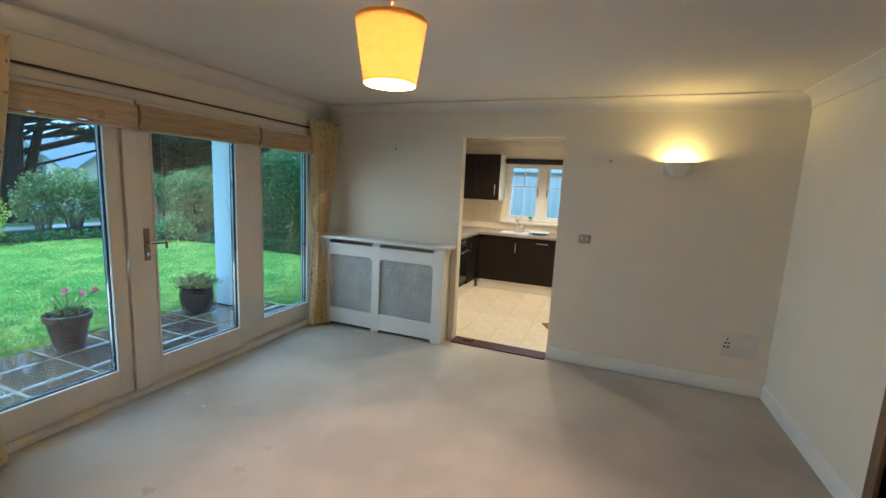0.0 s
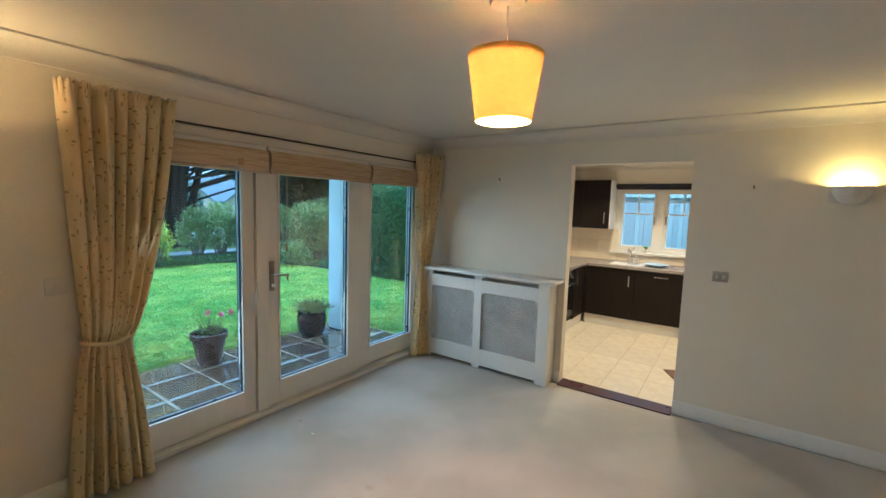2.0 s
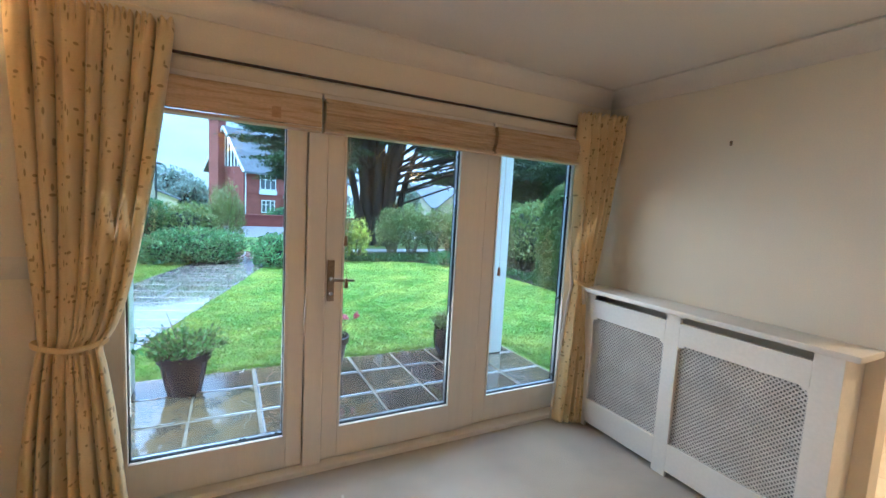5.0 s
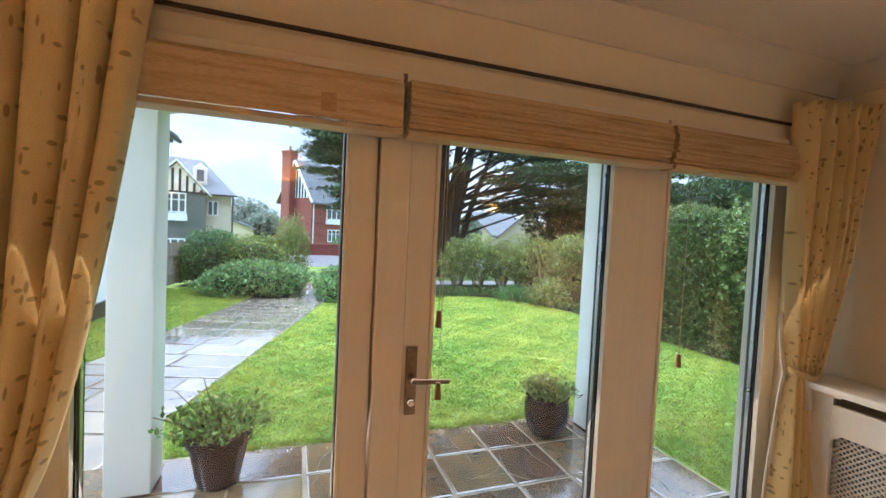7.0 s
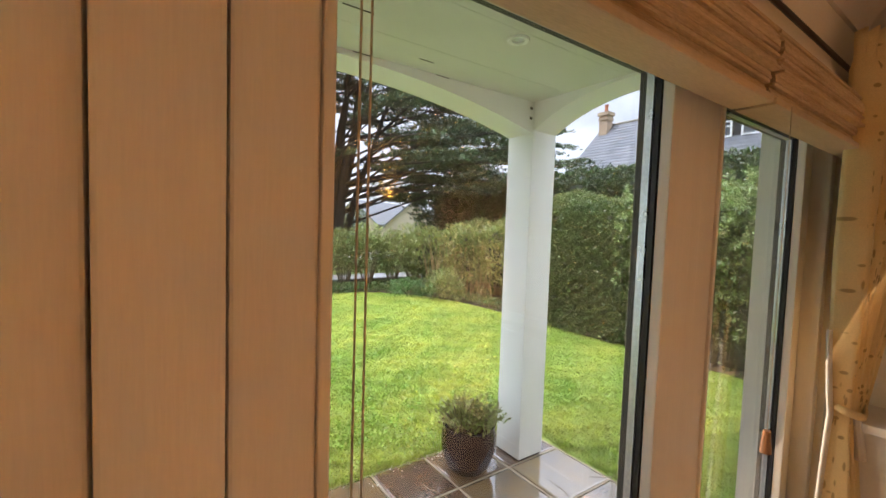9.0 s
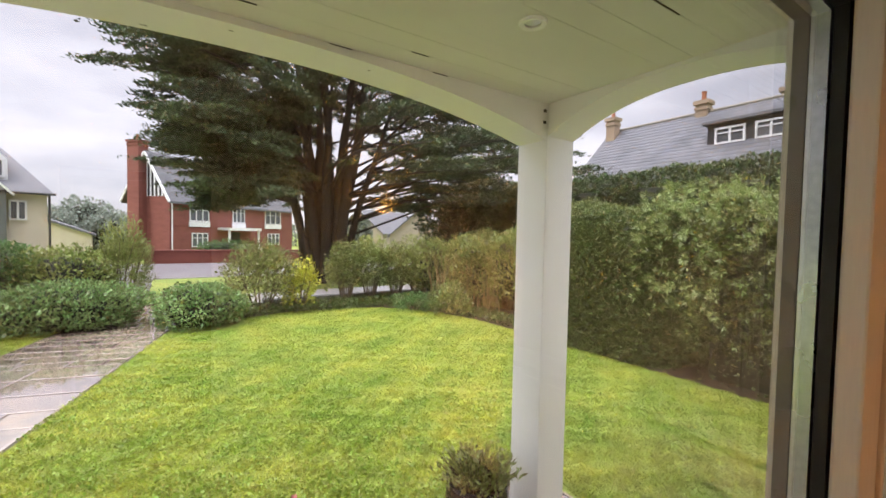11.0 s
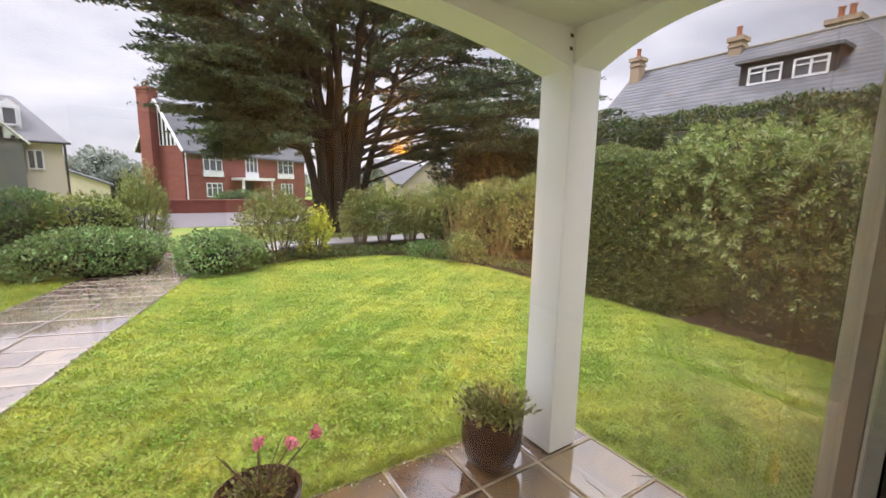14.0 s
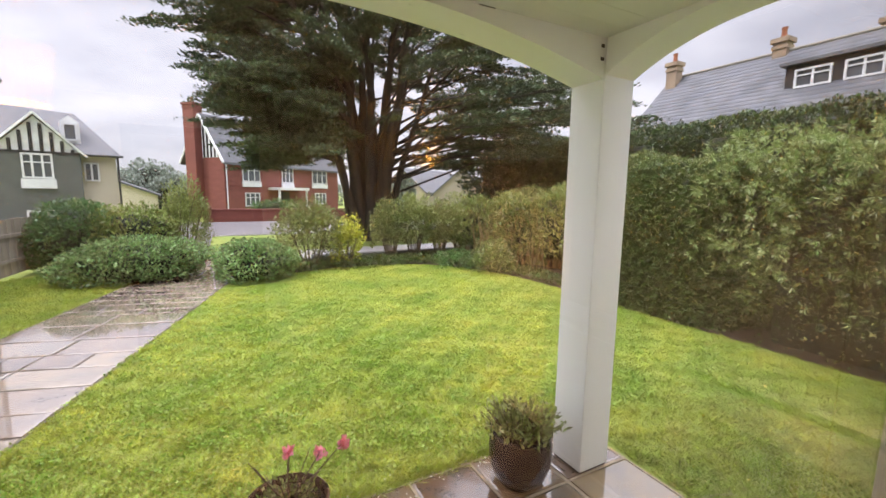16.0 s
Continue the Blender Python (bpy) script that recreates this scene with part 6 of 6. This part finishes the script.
for k in range(8):
    xk = -3.95 + k * 0.325
    top = 3.05 + 1.5 * (1 - abs(xk + 2.82) / 1.42) - 0.12
    part("gable_timber", boxes((xk - 0.06, xk + 0.06, -0.50, -0.44, 3.06, max(3.16, top))), M_TIMBER, lh)
part("gable_beam", boxes((-4.2, -1.42, -0.52, -0.44, 2.98, 3.10)), M_TIMBER, lh)
part("barge_board", tubes((Vector((-4.45, -0.6, 2.92)), Vector((-2.82, -0.6, 4.68)), 0.06), (Vector((-1.2, -0.6, 2.92)), Vector((-2.82, -0.6, 4.68)), 0.06), seg=4), M_FASCIA, lh)
gr = bmesh.new()
for sx in (-1, 1):
    e = -2.82 + sx * 1.62
    lo = [gr.verts.new(q) for q in ((e, -0.62, 2.88), (-2.82, -0.62, 4.62), (-2.82, 3.2, 4.62), (e, 3.2, 2.88))]
    hi = [gr.verts.new(v.co + Vector((0, 0, 0.12))) for v in lo]
    gr.faces.new(lo)
    gr.faces.new(hi[::-1])
    for k in range(4):
        j = (k + 1) % 4
        gr.faces.new((lo[k], lo[j], hi[j], hi[k]))
part("gable_roof", gr, M_SLATE, lh)
mr = bmesh.new()
# the main roof is hipped at its right end
A, B, C, D = (-6.0, 0.0, 3.1), (0.05, 0.0, 3.1), (-1.5, 3.2, 5.25), (-6.0, 3.2, 5.45)
E_, F_ = (0.05, 6.4, 3.1), (-6.0, 6.4, 3.1)
vv = [mr.verts.new(q) for q in (A, B, C, D, E_, F_)]
mr.faces.new((vv[0], vv[1], vv[2], vv[3]))
mr.faces.new((vv[1], vv[4], vv[2]))
mr.faces.new((vv[4], vv[5], vv[3], vv[2]))
mr.faces.new((vv[0], vv[3], vv[5]))
mr.faces.new((vv[0], vv[5], vv[4], vv[1]))
part("roof", mr, M_SLATE, lh)
part("gutter", tubes((Vector((-1.4, -0.06, 3.06)), Vector((0.12, -0.06, 3.06)), 0.06), (Vector((-0.08, 0.22, 3.0)), Vector((-0.08, 0.22, -0.9)), 0.045), seg=8), M_DARKPIPE, lh)
dm = prism(bmesh.new(), [(-2.05, 3.6), (-1.35, 3.6), (-1.35, 4.55), (-1.70, 4.85), (-2.05, 4.55)], 0.75, 2.6)
part("dormer", dm, M_FASCIA, lh, "white dormer")
win(lh, -1.95, 3.72, 0.5, 0.78, 1, 1, y=0.74)
win(lh, -3.33, 1.95, 0.98, 1.05, 3, 2, y=-0.5, apron=0.42)
win(lh, -1.35, 1.88, 0.56, 0.86, 2, 1, y=0.3)
win(lh, -1.35, -0.35, 0.56, 0.86, 2, 1, y=0.3)
win(lh, -3.33, -0.5, 0.98, 1.1, 3, 2, y=-0.5)
stand(lh, Matrix.Translation((-25.0, -5.85, 0.0)) @ Matrix.Rotation(radians(13), 4, "Z") @ Matrix(((0, -1, 0, 0), (1, 0, 0, 0), (0, 0, 1, 0), (0, 0, 0, 1))))

# white rendered neighbour beside the lawn
nh = thing("white_house", (-6, -6, G), "white rendered house with dark plinth beside the lawn", "house")
part("wall", boxes((-10.2, -3.0, -11.0, -5.72, G - 0.1, 3.42), (-10.2, -6.64, -5.72, -5.55, G - 0.1, 3.42), (-5.62, -3.0, -5.72, -5.55, G - 0.1, 3.42), (-6.64, -5.62, -5.72, -5.55, G - 0.1, 0.0), (-6.64, -5.62, -5.72, -5.55, 1.02, 2.28), (-6.64, -5.62, -5.72, -5.55, 3.21, 3.42)), M_RENDER, nh)
part("plinth", boxes((-10.23, -3.0, -5.549, -5.50, G - 0.1, 0.06)), M_DARKPIPE, nh, "dark painted plinth")
part("fascia", boxes((-10.6, -2.7, -5.545, -5.30, 3.42, 3.52)), M_FASCIA, nh)
rf = bmesh.new()
pts = [(-10.75, -5.22, 3.50), (-2.6, -5.22, 3.50), (-2.6, -8.3, 5.9), (-10.75, -8.3, 5.9)]
lo = [rf.verts.new(q) for q in pts]
hi = [rf.verts.new((q[0], q[1], q[2] + 0.12)) for q in pts]
rf.faces.new(lo)
rf.faces.new(hi[::-1])
for k in range(4):
    rf.faces.new((lo[k], lo[(k + 1) % 4], hi[(k + 1) % 4], hi[k]))
part("roof", rf, M_SLATE, nh)
part("gutter", tubes((Vector((-10.75, -5.2, 3.5)), Vector((-2.6, -5.2, 3.5)), 0.055), (Vector((-10.15, -5.25, 3.45)), Vector((-10.15, -5.46, 3.15)), 0.04), (Vector((-10.15, -5.46, 3.15)), Vector((-10.15, -5.46, G)), 0.04), seg=8), M_DARKPIPE, nh)
for (wx, wz, ww, wh) in ((-6.63, 0.06, 1.0, 0.95), (-6.63, 2.33, 1.0, 0.87)):
    wf = part("window", boxes((wx, wx + 0.07, -5.70, -5.66, wz, wz + wh), (wx + ww - 0.07, wx + ww, -5.70, -5.66, wz, wz + wh), (wx + 0.07, wx + ww - 0.07, -5.70, -5.66, wz, wz + 0.07), (wx + 0.07, wx + ww - 0.07, -5.70, -5.66, wz + wh - 0.07, wz + wh), (wx + ww / 2 - 0.03, wx + ww / 2 + 0.03, -5.70, -5.665, wz + 0.07, wz + wh - 0.07), *[(wx + 0.07 + c * (ww / 2 - 0.04), wx + ww / 2 - 0.03 + c * (ww / 2 - 0.04), -5.70, -5.67, wz + wh * q - 0.015, wz + wh * q + 0.015) for c in (0, 1) for q in (0.35, 0.65)]), M_FASCIA, nh, "white window")
    part("pane", boxes((wx + 0.05, wx + ww - 0.05, -5.695, -5.685, wz + 0.05, wz + wh - 0.05)), M_WINGLASS, wf)
    part("sill", boxes((wx - 0.08, wx + ww + 0.08, -5.66, -5.44, wz - 0.06, wz + 0.004)), M_DARKPIPE, wf)

# slate-roofed house behind the tall hedge
sh = thing("slate_roof_house", (-6, 19, G), "long slate-roofed house with dormer and chimneys", "house")
part("wall", boxes((-14.2, 4.0, 15.8, 22.2, G - 0.5, 4.3)), M_CREAM, sh)
part("roof", pitched(bmesh.new(), -14.0, 4.0, 15.8, 22.2, 4.25, 7.35, 0.14, 0.2), M_SLATE, sh)
M_SLATES = mat("blue_grey_slates", (0.066, 0.074, 0.088), (0.11, 0.115, 0.125), 1.2, 0.6, 0.3, 12, grain=0.2, dist=0.01, rnd=0.28, island=True)
sv, pitch_ = [], 3.1 / 3.2
for k in range(18):
    ya = 15.60 + 0.19 * k
    for j in range(63):
        xa = -14.2 + 0.29 * j + (0.145 if k % 2 else 0.0)
        lift = random.uniform(0.016, 0.026)
        za, zb = 4.25 + (ya - 15.8) * pitch_ + 0.14 + lift, 4.25 + (ya + 0.20 - 15.8) * pitch_ + 0.144
        sv += [(xa + 0.006, ya, za), (xa + 0.284, ya, za), (xa + 0.284, ya + 0.20, zb), (xa + 0.006, ya + 0.20, zb), (xa + 0.006, ya, za - 0.016), (xa + 0.284, ya, za - 0.016)]
sf = np.concatenate([np.array([(0, 1, 2, 3), (4, 5, 1, 0)]) + 6 * k for k in range(len(sv) // 6)])
tagged(quads("slates", sv, sf, M_SLATES, sh), "overlapping wet blue-grey slates")
part("ridge_tiles", tubes((Vector((-14.2, 19.0, 7.52)), Vector((4.2, 19.0, 7.50)), 0.07), seg=8), mat("lichened_ridge", (0.27, 0.25, 0.20), None, 6, 0.9, 0.2), sh)
chimney(sh, -13.75, 18.6, 4.5, 7.95, 0.5, 0.5, M_SAND, 1)
chimney(sh, -9.35, 19.0, 6.5, 7.85, 0.5, 0.5, M_SAND, 1)
chimney(sh, -6.0, 19.4, 6.5, 7.7, 0.9, 0.6, M_SAND, 2)
part("dormer_box", boxes((-8.25, -5.35, 17.0, 19.0, 5.1, 6.36)), M_TIMBER, sh, "dark clad dormer")
part("dormer_roof", boxes((-8.4, -5.2, 16.8, 19.0, 6.362, 6.48)), M_SLATE, sh)
win(sh, -7.95, 5.52, 1.08, 0.66, 2, 2, y=17.0)
win(sh, -6.55, 5.52, 1.0, 0.66, 2, 2, y=17.0)

# distant gabled houses
def far_house(place, w, d, h, rise, wall, turn, label):
    o = thing("distant_house", (0, 0, 0), label, "house", "distant houses")
    bm = prism(bmesh.new(), [(-w / 2, 0), (w / 2, 0), (w / 2, h), (0, h + rise), (-w / 2, h)], 0, d)
    part("wall", bm, wall, o)
    r = bmesh.new()
    for s in (-1, 1):
        e = s * (w / 2 + 0.3)
        lo = [r.verts.new(q) for q in ((e, -0.3, h - 0.3 * rise / (w / 2)), (0, -0.3, h + rise), (0, d, h + rise), (e, d, h - 0.3 * rise / (w / 2)))]
        hi = [r.verts.new(v.co + Vector((0, 0, 0.2))) for v in lo]
        r.faces.new(lo)
        r.faces.new(hi[::-1])
        for k in range(4):
            j = (k + 1) % 4
            r.faces.new((lo[k], lo[j], hi[j], hi[k]))
    part("roof", r, M_SLATE, o)
    stand(o, pose(*place, 0, 0, turn))


M_FARWALL = mat("buff_render", (0.36, 0.31, 0.24), None, 0.8, 0.9, 0.1, 20)
far_house((-40, 21.9, -0.8), 6.2, 12, 2.2, 2.8, M_FARWALL, 62, "buff gabled outbuilding seen under the tree")
far_house((-62, 24.0, -1.0), 9, 14, 2.6, 3.6, M_FARWALL, 30, "distant slate-roofed house under the tree")
far_house((-70, 38.0, -1.0), 12, 14, 3.0, 3.0, M_FARWALL, 80, "distant slate-roofed house beyond the road")
far_house((-52, -11.5, -1.0), 8, 10, 1.9, 1.6, M_CREAM, 95, "small distant house beyond the drive")
# these trees carry their haze in the leaf colour alone
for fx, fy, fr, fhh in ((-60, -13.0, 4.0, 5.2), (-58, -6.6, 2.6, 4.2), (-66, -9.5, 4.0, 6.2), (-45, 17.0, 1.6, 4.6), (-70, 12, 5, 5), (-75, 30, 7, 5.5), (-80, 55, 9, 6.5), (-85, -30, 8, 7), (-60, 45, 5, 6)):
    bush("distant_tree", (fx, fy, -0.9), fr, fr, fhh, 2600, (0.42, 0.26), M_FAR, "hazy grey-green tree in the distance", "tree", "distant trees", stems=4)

# ---- lawn grass ----
def edge_right(x):
    return -3.16 + (-3.67 - x) * 0.279


def in_lawn(x, y):
    ok = inside_lawn(x, y) & (y > edge_right(x) + 0.02) & (x < 0.0)
    patio_hit = (x > -2.17) & (y < 0.66)
    bush_hit = ((x + 9.15) ** 2 / 0.5 + (y + 1.15) ** 2 / 0.6) < 1
    return ok & ~patio_hit & ~bush_hit


def grass(name, x, y, lo, hi, wide, label):
    n = len(x)
    h = RNG.uniform(lo, hi, n) * (1 + lumpy(np.column_stack([x, y, x * 0]), 0.4, 0.18) + np.clip(lumpy(np.column_stack([x, y, x * 0]) + 5.0, 0.06, 0.5), -0.35, 0.6))
    a = RNG.uniform(0, 2 * np.pi, n)
    w = wide * RNG.uniform(0.7, 1.3, n)
    z0 = np.full(n, -0.218)
    dx, dy = np.cos(a) * w, np.sin(a) * w
    stripe = np.where(np.floor((y + 0.10 * x) / 0.62) % 2 == 0, 1.0, -1.0)      # mown up and down
    tuft = lumpy(np.column_stack([x, y, x * 0]), 0.035, 0.55)
    tx = (RNG.normal(0, 0.95, n) + 0.24 * stripe + tuft) * h
    ty = (RNG.normal(0, 0.95, n) - tuft) * h
    v = np.stack([np.column_stack([x - dx, y - dy, z0]), np.column_stack([x + dx, y + dy, z0]), np.column_stack([x + tx, y + ty, z0 + h])], axis=1).reshape(-1, 3)
    return tagged(quads(name, v, np.arange(3 * n).reshape(-1, 3), M_BLADE), label, "grass", "", "stuff")


gx_, gy_ = RNG.uniform(-10, 0, 900000), RNG.uniform(-4.3, 4.1, 900000)
dist = np.hypot(gx_, gy_ + 1.75)
keep = in_lawn(gx_, gy_) & (RNG.uniform(0, 1, len(gx_)) < np.clip(3.4 / dist, 0.25, 1.0))
grass("lawn_grass", gx_[keep], gy_[keep], 0.015, 0.033, 0.0050, "short wet lawn grass with pale patches")
lx, ly = RNG.uniform(-11, -2.2, 60000), RNG.uniform(-5.5, -3.0, 60000)
keep = (ly < edge_right(lx) - 1.80) & (ly > -5.48)
grass("side_lawn_grass", lx[keep], ly[keep], 0.025, 0.05, 0.006, "short wet grass beside the path")
# longer tufts along the patio edge
tx_, ty_ = RNG.normal(-2.18, 0.028, 6500), RNG.uniform(-2.9, 0.6, 6500)
grass("edge_grass", tx_, ty_, 0.03, 0.06, 0.004, "ragged grass along the patio edge")

# broad-leaved weeds and clover in the turf near the patio
cx_, cy_ = RNG.uniform(-6.5, -2.18, 120000), RNG.uniform(-3.2, 3.6, 120000)
kp = in_lawn(cx_, cy_) & (lumpy(np.column_stack([cx_, cy_, cx_ * 0]) + 3.0, 0.16, 1.0) + RNG.normal(0, 0.3, len(cx_)) > 0.0) & (RNG.uniform(0, 1, len(cx_)) < np.clip(2.6 / np.hypot(cx_, cy_ + 1.75), 0, 1))
cc = np.column_stack([cx_[kp], cy_[kp], RNG.uniform(-0.20, -0.175, kp.sum())])
v, f = leaf_arrays(cc, np.tile((0.0, 0.0, 0.15), (len(cc), 1)), 0.026, 0.017, 0.6)
tagged(quads("lawn_clover", v, f, leaf_mat("clover_leaf", (0.15, 0.27, 0.025), (0.32, 0.40, 0.07), 0.45, 0.36, 0.3, 3.0)), "clover and broad-leaved weeds in the lawn", "clover", "", "stuff")

# ---- paving: flagstones, path stones, tiles, boards ----
def slab_mesh(name, material):
    bm = bmesh.new()
    e = 0.03
    lo = [bm.verts.new((sx * 0.5, sy * 0.5, -1.0)) for sx, sy in ((-1, -1), (1, -1), (1, 1), (-1, 1))]
    mid = [bm.verts.new((sx * 0.5, sy * 0.5, -0.12)) for sx, sy in ((-1, -1), (1, -1), (1, 1), (-1, 1))]
    top = [bm.verts.new((sx * (0.5 - e), sy * (0.5 - e), 0.0)) for sx, sy in ((-1, -1), (1, -1), (1, 1), (-1, 1))]
    for a, b in ((lo, mid), (mid, top)):
        for k in range(4):
            j = (k + 1) % 4
            bm.faces.new((a[k], a[j], b[j], b[k]))
    bm.faces.new(top)
    me = bpy.data.meshes.new(name)
    bm.to_mesh(me)
    bm.free()
    me.materials.append(material)
    return me


flag = slab_mesh("flagstone", M_FLAG)
random.seed(9)
xs = [-2.135, -1.70, -1.21, -0.74, -0.20]
ys = [0.62, 0.10, -0.36, -0.80, -1.27, -1.74, -2.22, -2.70, -3.18, -3.66, -4.14, -4.62, -5.10, -5.44]
for i in range(4):
    for j in range(len(ys) - 1):
        x0, x1, y1, y0 = xs[i], xs[i + 1], ys[j], ys[j + 1]
        piece("flagstone", flag, patio, ((x0 + x1) / 2 + random.uniform(-0.004, 0.004), (y0 + y1) / 2 + random.uniform(-0.004, 0.004), G + random.uniform(-0.0015, 0.0015)), (x1 - x0 - 0.024, y1 - y0 - 0.024, 0.03), random.uniform(-0.5, 0.5), (random.uniform(-0.35, 0.35), random.uniform(-0.35, 0.35)))

# cracks across the flags, and pale grit washed to the patio's edge
random.seed(31)
crack = bmesh.new()
for x, y, a, ln in ((-1.55, 0.45, -0.6, 0.7), (-1.30, 0.50, 0.9, 0.45), (-1.05, 0.25, -0.4, 0.6), (-0.75, 0.40, -1.0, 0.5), (-1.85, -0.55, 0.5, 0.5), (-1.60, -0.75, -0.2, 0.45), (-1.95, -1.05, 0.3, 0.4), (-1.40, -1.05, 1.1, 0.4), (-1.45, -2.35, 0.4, 0.5), (-1.95, -2.05, -0.5, 0.4)):
    p = Vector((x, y, G + 0.0005))
    done = 0.0
    while done < ln:
        a += random.uniform(-0.55, 0.55)
        q = p + Vector((math.cos(a), math.sin(a), 0)) * random.uniform(0.03, 0.08)
        nrm = Vector((-math.sin(a), math.cos(a), 0)) * random.uniform(0.0012, 0.0026)
        vs = [crack.verts.new(c) for c in (p - nrm, q - nrm, q + nrm, p + nrm)]
        up = [crack.verts.new(c.co + Vector((0, 0, 0.0025))) for c in vs]
        crack.faces.new(up)
        for k in range(4):
            crack.faces.new((vs[k], vs[(k + 1) % 4], up[(k + 1) % 4], up[k]))
        done += (q - p).length
        p = q
structure("patio_cracks", crack, M_MORTAR, "pale filled cracks across the flagstones", "cracks")
grit = np.column_stack([np.clip(RNG.normal(-2.12, 0.05, 260), -2.3, -1.9), RNG.uniform(-2.6, 0.6, 260), np.full(260, G + 0.004)])
v, f = leaf_arrays(grit, np.tile((0.6, 0.3, 0.1), (260, 1)), 0.016, 0.012, 0.5)
tagged(quads("edge_grit", v, f, M_LINING), "pale grit and fallen petals at the patio edge", "grit", "", "stuff")

# the garden path runs off at a slant
PD, PN = Vector((-0.963, 0.269, 0)), Vector((0.269, 0.963, 0))
PATH_TURN = math.degrees(math.atan2(PD.y, PD.x))
pb = bmesh.new()
corners = [PD * s + PN * n for s, n in ((1.0, -5.76), (1.0, -4.0), (11.2, -4.0), (11.2, -5.76))]
lo = [pb.verts.new((c.x, c.y, -0.3)) for c in corners]
hi = [pb.verts.new((c.x, c.y, -0.2095)) for c in corners]
pb.faces.new(hi)
for k in range(4):
    pb.faces.new((lo[k], lo[(k + 1) % 4], hi[(k + 1) % 4], hi[k]))
path_bed = structure("path_bed", pb, M_JOINT, "dark wet joints of the garden path", "path")
pstone = slab_mesh("path_stone", M_PATH)
s = 1.05
while s < 11.1:
    ln = random.uniform(0.32, 0.58) if s < 6 else random.uniform(0.24, 0.40)
    cuts = [-5.75] + sorted(random.uniform(-5.75 + 1.75 * q - 0.12, -5.75 + 1.75 * q + 0.12) for q in (random.choice(((0.33, 0.68), (0.5,), (0.28, 0.55, 0.8))))) + [-4.01]
    for a, b in zip(cuts, cuts[1:]):
        c = PD * (s + ln / 2) + PN * ((a + b) / 2)
        if c.x > -2.25:
            continue
        piece("path_stone", pstone, path_bed, (c.x, c.y, G + random.uniform(-0.003, 0.003)), (ln - 0.018, b - a - 0.018, 0.03), PATH_TURN + random.uniform(-1, 1), (random.uniform(-0.22, 0.22), random.uniform(-0.22, 0.22)))
    s += ln

# kitchen floor tiles
kfloor = bpy.data.objects["kitchen_floor_bed"]
ktile = slab_mesh("floor_tile", M_KTILE)
for i in range(8):
    for j in range(6):
        piece("tile", ktile, kfloor, (0.60 + 0.33 * i + 0.165, 0.105 + 0.48 * j + 0.24, 0.0), (0.326, 0.476, 0.012))

# fence boards
def fence(x0, y0, x1, y1, z0, z1, w, material, label, sag=0.0, fill=1.06):
    f = thing("timber_fence", ((x0 + x1) / 2, (y0 + y1) / 2, z0), label, "fence")
    me = shared_box("fence_board", material)
    d = Vector((x1 - x0, y1 - y0, 0))
    n = int(d.length / w)
    turn = math.degrees(math.atan2(d.y, d.x))
    side = Vector((-d.y, d.x, 0)).normalized()
    for k in range(n):
        c = Vector((x0, y0, 0)) + d * ((k + 0.5) / n) + side * (0.012 if k % 2 else 0.0)
        t = z1 - sag * k / n + random.uniform(-0.012, 0.012)
        piece("board", me, f, (c.x, c.y, (z0 + t) / 2), (w * fill, 0.016, t - z0), turn)
    rr = boxes((0, d.length, -0.045, -0.012, z0 + 0.25, z0 + 0.32), (0, d.length, -0.045, -0.012, z1 - 0.35, z1 - 0.28))
    bmesh.ops.transform(rr, matrix=pose(x0, y0, 0, 0, 0, turn), verts=rr.verts[:])
    part("rail", rr, material, f)
    part("gravel_board", boxes((0, 0.001, 0, 0.001, z0 - 0.05, z0)), material, f)
    return f


fence(-10.25, -5.50, -15.5, -5.05, G + 0.06, 0.95, 0.13, M_FENCE, "weathered grey-brown close-board garden fence")
fence(0.7, 4.3, 5.5, 4.3, G, 2.25, 0.075, M_KFENCE, "weathered grey slatted board fence outside the kitchen window", fill=0.94)

# low stone wall at the end of the lawn
lw = thing("low_wall", (-10.9, 1.6, G), "low stone wall behind the shrubs", "wall")
blk = shared_box("stone_block", M_STONE)
for k in range(16):
    piece("block", blk, lw, (-10.95 + random.uniform(-0.01, 0.01), 0.45 + k * 0.34, G + 0.055), (0.22, 0.325, 0.15), random.uniform(-1, 1))
